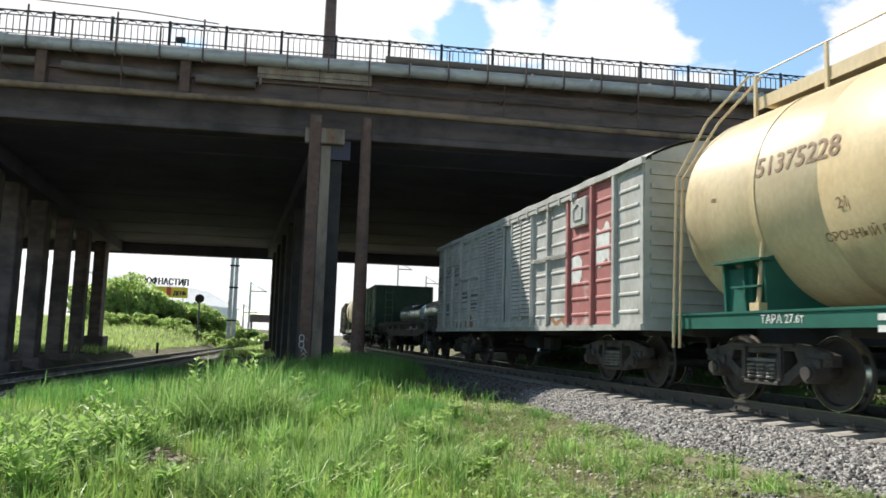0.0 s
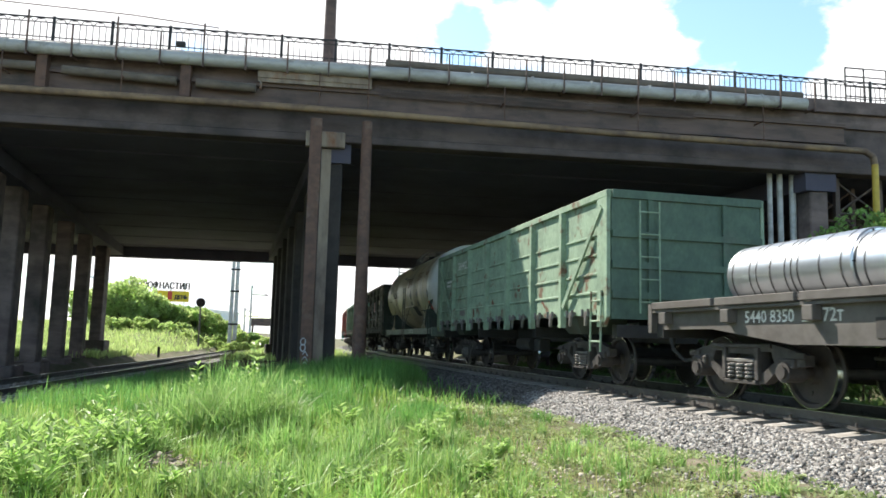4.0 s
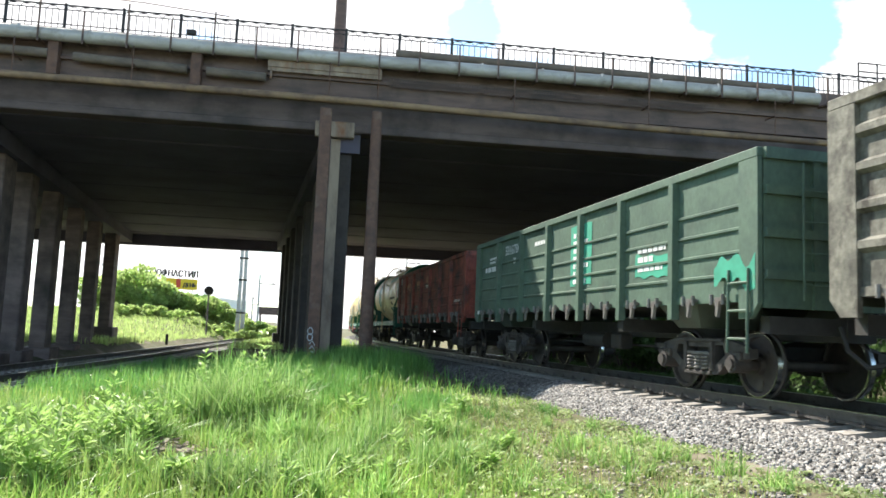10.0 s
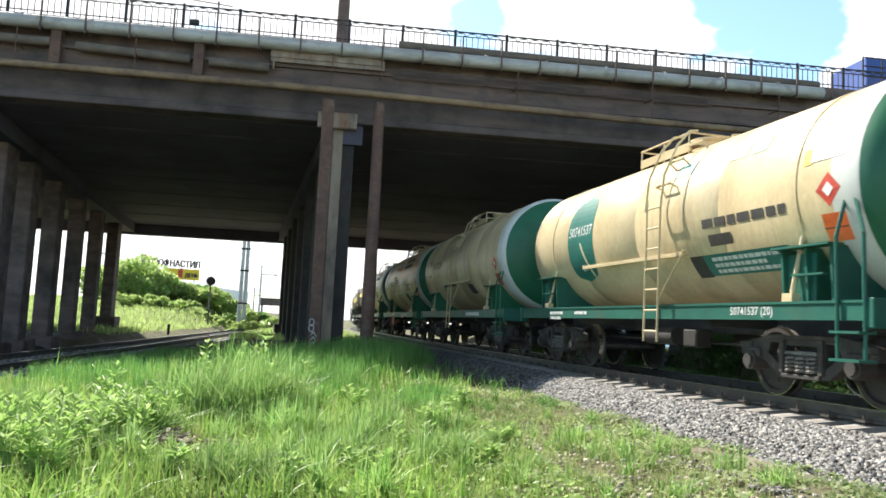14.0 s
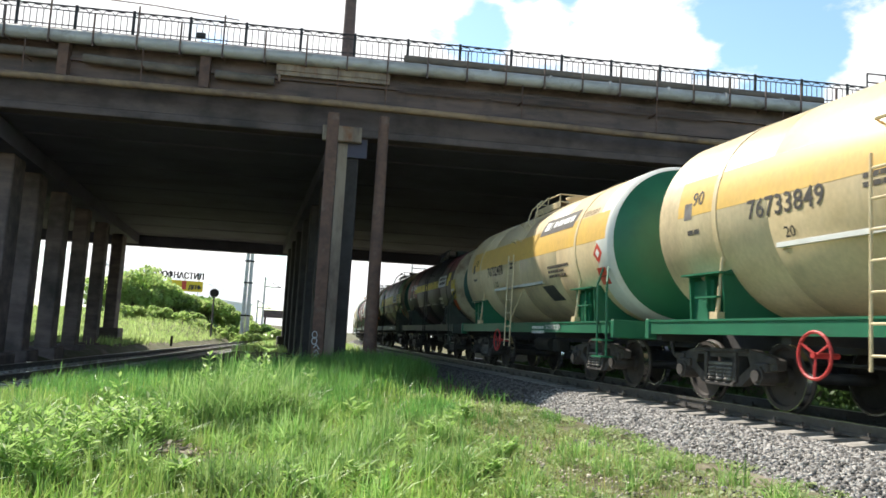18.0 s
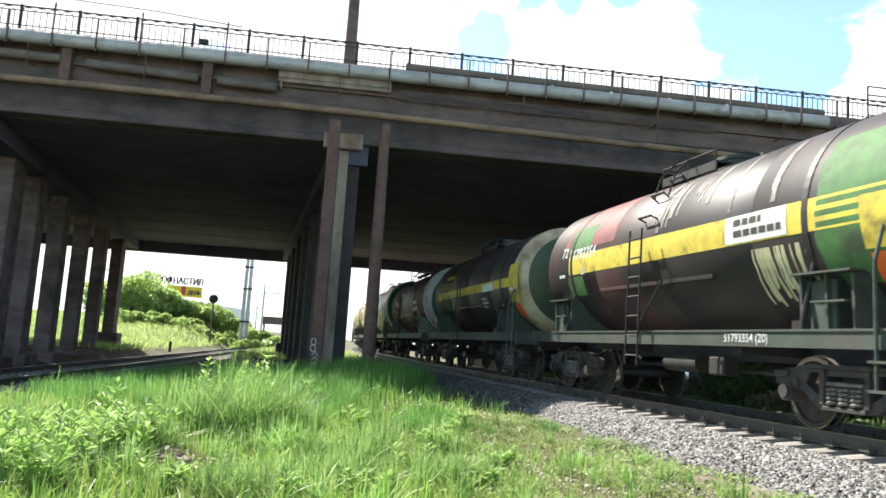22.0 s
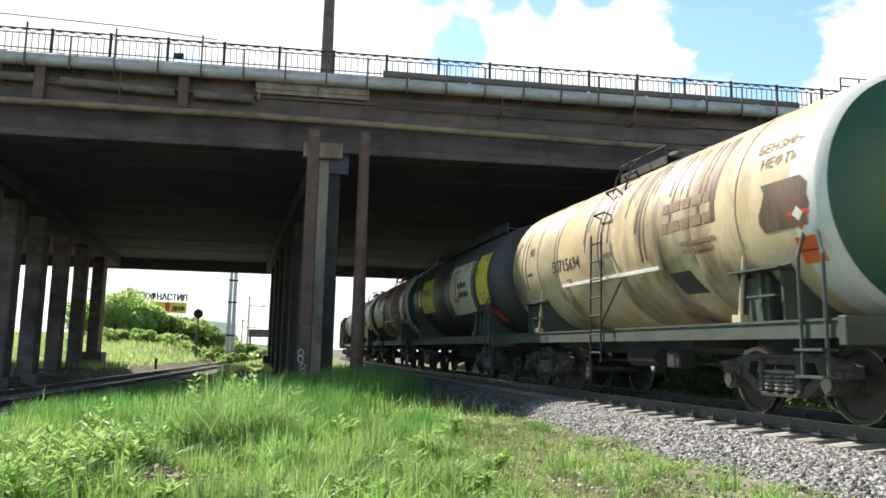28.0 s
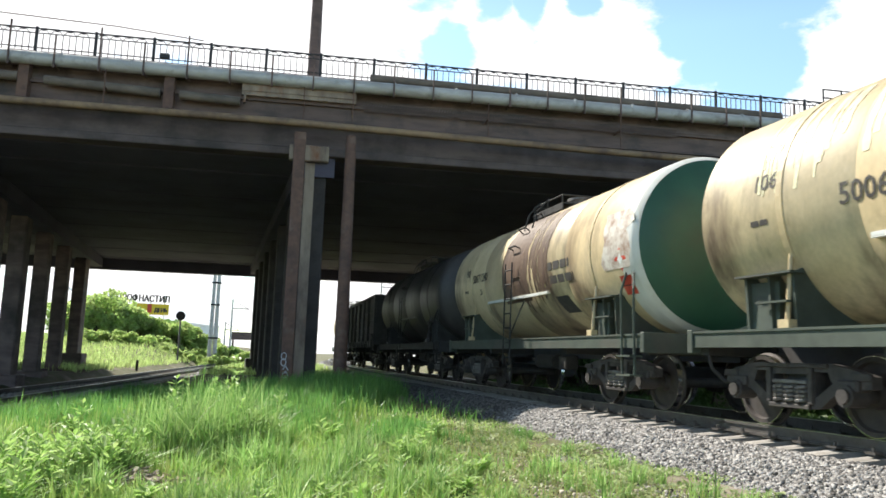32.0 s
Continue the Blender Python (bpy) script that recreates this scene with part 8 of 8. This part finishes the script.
def warehouse():
    a, b = far_point(-6.95, 180), far_point(0.2, 250)
    d = (b - a); L = d.length; d.normalize()
    m = Matrix(((d.x, -d.y, 0, a.x), (d.y, d.x, 0, a.y), (0, 0, 1, -1.0), (0, 0, 0, 1)))
    w = thing("warehouse", "white clad warehouse behind the bushes", "warehouse", m)
    bm = bmesh.new(); box(bm, 0, L, 0, 10, 0, 8.6)
    part("wall", bm, WALLWHITE, w, "white sheet cladding")
    # long pale roof that rises away from the railway, with standing seams
    bm = bmesh.new()
    fs = box(bm, -0.5, L + 0.5, -0.4, 10, 8.61, 8.9)
    for v in {v for f in fs for v in f.verts}:
        v.co.z += max(0.0, v.co.y) * 0.53
    k = 0
    while k * 2.4 < L:
        fs = box(bm, k * 2.4, k * 2.4 + 0.12, -0.3, 9.9, 8.9, 8.98)
        for v in {v for f in fs for v in f.verts}:
            v.co.z += max(0.0, v.co.y) * 0.53
        k += 1
    part("roof", bm, WALLWHITE, w, "pale sheet roof")
    # board on the roof edge, turned towards the railway
    p = far_point(-4.95, 172)
    f = -p.normalized()
    r = Vector((-f.y, f.x, 0))
    m = Matrix(((r.x, -f.x, 0, p.x), (r.y, -f.y, 0, p.y), (0, 0, 1, 0), (0, 0, 0, 1)))
    sign = thing("advertising_sign", "yellow advertising board with black and red words on steel posts", "sign", m)
    bm = bmesh.new(); box(bm, -2.2, 5.1, -0.05, 0.25, 7.55, 9.75)
    board = part("sign_board", bm, SIGNYELLOW, sign, "yellow sign board")
    for x in (-3.4, 1.4, 4.2):
        bm = bmesh.new(); box(bm, x - 0.12, x + 0.12, 0.3, 0.5, -1.5, 11.6)
        part("sign_post", bm, WALLWHITE, sign)
    for body, x, z, wide, tall, mt in (("ПРОФНАСТИЛ", 0.0, 10.75, 10.2, 1.55, BLACK), ("ЗА", -0.9, 8.5, 1.5, 1.05, BLACK), ("1", 1.3, 8.72, 0.75, 1.75, RED), ("ДЕНЬ", 3.55, 8.45, 2.6, 1.05, BLACK)):
        co, faces = text_mesh(body, 2.5)
        k, q = wide / np.ptp(co[:, 0]), tall / np.ptp(co[:, 1])
        bm = bmesh.new()
        for dx, dy in ((-0.07, -0.10), (0.0, -0.104), (0.07, -0.108)):
            # three passes of the brush make the strokes bold
            vs = [bm.verts.new((x + c[0] * k + dx, dy, z + c[1] * q)) for c in co]
            for f in faces:
                try:
                    bm.faces.new([vs[i] for i in f])
                except ValueError:
                    pass
        part("sign_lettering", bm, mt, board)


def pole_things():
    # twin concrete mast of the overhead line
    p = far_point(-0.17, 88, -1.1)
    w = thing("line_mast", "twin concrete mast of the overhead line", "mast", pose(p.x, p.y, p.z, 0, 0, 0))
    for dx in (-0.27, 0.27):
        bm = bmesh.new(); rod(bm, (dx, 0, 0), (dx * 0.8, 0, 12.5), 0.24, 10, 0.17)
        part("mast_leg", bm, CONCPOLE, w, "tapered concrete leg", None, True)
    bm = bmesh.new()
    for z in (3.0, 6.6, 9.0):
        box(bm, -0.5, 0.5, -0.26, -0.2, z, z + 0.18)
    part("mast_clamp", bm, IRON, w)
    # colour light signal seen from behind
    p = far_point(-2.43, 66, -0.2)
    w = thing("railway_signal", "black railway light signal on a thin post", "signal", pose(p.x, p.y, p.z))
    bm = bmesh.new(); rod(bm, (0, 0, 0), (0, 0, 3.3), 0.07, 8)
    part("post", bm, WORN, w)
    bm = bmesh.new()
    rod(bm, (0, -0.06, 3.55), (0, 0.06, 3.55), 0.36, 20)
    rod(bm, (0, -0.3, 3.55), (0, 0.06, 3.55), 0.14, 12)
    part("signal_head", bm, IRON, w, "black round signal head")
    # thin masts farther off
    for az, d, h in ((1.02, 130, 10.0), (0.62, 150, 7.0), (11.6, 140, 15.5), (13.7, 160, 14.5), (10.9, 150, 11)):
        p = far_point(az, d, -1.0)
        w = thing("line_mast", "slim grey mast of the overhead line in the distance", "mast", pose(p.x, p.y, p.z), group="distant masts")
        bm = bmesh.new(); rod(bm, (0, 0, 0), (0, 0, h), 0.2, 8, 0.13)
        part("mast_leg", bm, CONCPOLE, w)
        bm = bmesh.new(); box(bm, -0.1, 2.6, -0.06, 0.06, h - 1.6, h - 1.45); rod(bm, (0, 0, h - 0.2), (2.5, 0, h - 1.5), 0.04, 5)
        part("mast_arm", bm, IRON, w)
    # small marker post by the second track
    p = far_point(-5.0, 58, -0.9)
    bm = bmesh.new(); box(bm, -0.09, 0.09, -0.05, 0.05, 0, 0.75, None, 0.02)
    thing("marker_post", "short black marker post beside the track", "post", pose(p.x, p.y, p.z), bm=bm, material=IRON)
    # footbridge or loading gantry far off
    p = far_point(1.55, 170, 0)
    w = thing("gantry", "dark steel gantry in the distance", "gantry", pose(p.x, p.y, p.z))
    bm = bmesh.new(); box(bm, -1.5, 6, -1, 1, 3.0, 4.6)
    part("gantry_deck", bm, BROWNSTEEL, w)
    for x in (-1.0, 5.4):
        bm = bmesh.new(); box(bm, x - 0.2, x + 0.2, -0.3, 0.3, -1.5, 3.0)
        part("gantry_leg", bm, BROWNSTEEL, w)
    # lattice mast and railed landing at the right end of the bridge
    w = thing("lattice_mast", "rusty lattice mast beside the bridge", "mast", BM @ pose(14.65, 1.5, -0.5))
    for dx in (-0.8, 0.8):
        for dy in (-0.7, 0.7):
            bm = bmesh.new(); box(bm, dx - 0.08, dx + 0.08, dy - 0.08, dy + 0.08, 0, 7.1)
            part("mast_leg", bm, BROWNSTEEL, w)
    for i in range(6):
        z = 0.4 + i * 1.1
        bm = bmesh.new()
        for dy in (-0.7, 0.7):
            rod(bm, (-0.8, dy, z), (0.8, dy, z + 1.1), 0.04, 5); rod(bm, (0.8, dy, z), (-0.8, dy, z + 1.1), 0.04, 5)
            rod(bm, (-0.8, dy, z), (0.8, dy, z), 0.04, 5)
        part("lattice_bracing", bm, BROWNSTEEL, w)
    w = thing("ladder_cage", "iron ladder with hoops at the end of the bridge", "ladder", BM @ pose(14.4, 0.4, 9.06))
    bm = bmesh.new()
    for dx in (-0.35, 0.35):
        rod(bm, (dx, 0, 0), (dx, 0, 1.35), 0.03, 6)
    for z in (0.35, 0.7, 1.05, 1.35):
        rod(bm, (-0.35, 0, z), (0.35, 0, z), 0.025, 6); rod(bm, (0.35, 0, z), (1.2, 0, z), 0.02, 6)
    rod(bm, (1.2, 0, 0), (1.2, 0, 1.35), 0.03, 6)
    part("ladder_frame", bm, IRON, w)


BLUETARP = mat("blue_tarpaulin", (0.045, 0.10, 0.36), (0.04, 0.085, 0.31), scale=1.2, rough=0.55, bump=0.1, bscale=3)
TYRE = mat("tyre_rubber", (0.02, 0.02, 0.02), rough=0.85)


def lorry():
    w = thing("lorry", "lorry with a blue tarpaulin body on the bridge", "lorry")
    bm = bmesh.new(); box(bm, -5.7, 0, -1.24, 1.24, 0.95, 3.78, None, 0.05)
    for i in range(1, 6):
        box(bm, -5.7 + i * 0.95 - 0.02, -5.7 + i * 0.95 + 0.02, -1.255, 1.255, 1.0, 3.76)
    part("tarpaulin_body", bm, BLUETARP, w, "blue tarpaulin body")
    bm = bmesh.new(); box(bm, 0.12, 1.75, -1.1, 1.1, 0.6, 2.55, None, 0.12)
    part("cab", bm, mat("blue_cab_paint", (0.05, 0.12, 0.38), rough=0.35), w, "blue cab")
    bm = bmesh.new(); box(bm, 1.72, 1.765, -0.95, 0.95, 1.5, 2.3)
    part("windscreen", bm, mat("dark_glass", (0.02, 0.025, 0.03), rough=0.08), w)
    bm = bmesh.new(); box(bm, -5.2, 1.6, -0.45, 0.45, 0.55, 0.93)
    part("chassis", bm, IRON, w)
    out = []
    for x in (-3.4, 0.95):
        for y in (-1.0, 1.0):
            bm = bmesh.new(); rod(bm, (0, -0.14, 0), (0, 0.14, 0), 0.46, 20)
            box(bm, -0.12, 0.12, -0.15, 0.15, 0.15, 0.25)
            o = part("wheel", bm, TYRE, w, "black rubber wheel", pose(x, y, 0.46), True)
            out.append((o, x, y))
    return w, out


debris()
warehouse()
pole_things()
LORRY, LORRY_WHEELS = lorry()


def motions():
    for w, mid, base in WAGONS:
        walk(w, [(t * 0.5, wagon_pose(mid, base, t * 0.5)) for t in range(65)])
    turns = [(t / 15, Matrix.Rotation(gone(t / 15) / WHEEL_R, 4, "Y")) for t in range(481)]
    for w, ax in TURNING:
        here = Matrix.Translation((ax, 0, WHEEL_R))
        walk(w, [(t, here @ r) for t, r in turns])

    # the lorry drives over the bridge from left to right
    def lorry_at(t):
        return BM @ pose(LORRY_U + LORRY_V * (t - 13.0), LORRY_LANE, 9.0)
    walk(LORRY, [(t, lorry_at(t)) for t in range(33)])
    spins = [(t / 30, Matrix.Rotation(LORRY_V * t / 30 / 0.46, 4, "Y")) for t in range(961)]
    for o, x, y in LORRY_WHEELS:
        here = Matrix.Translation((x, y, 0.46))
        walk(o, [(t, here @ r) for t, r in spins])


LORRY_U, LORRY_V, LORRY_LANE = 7.62, 16.4, 7.25
motions()
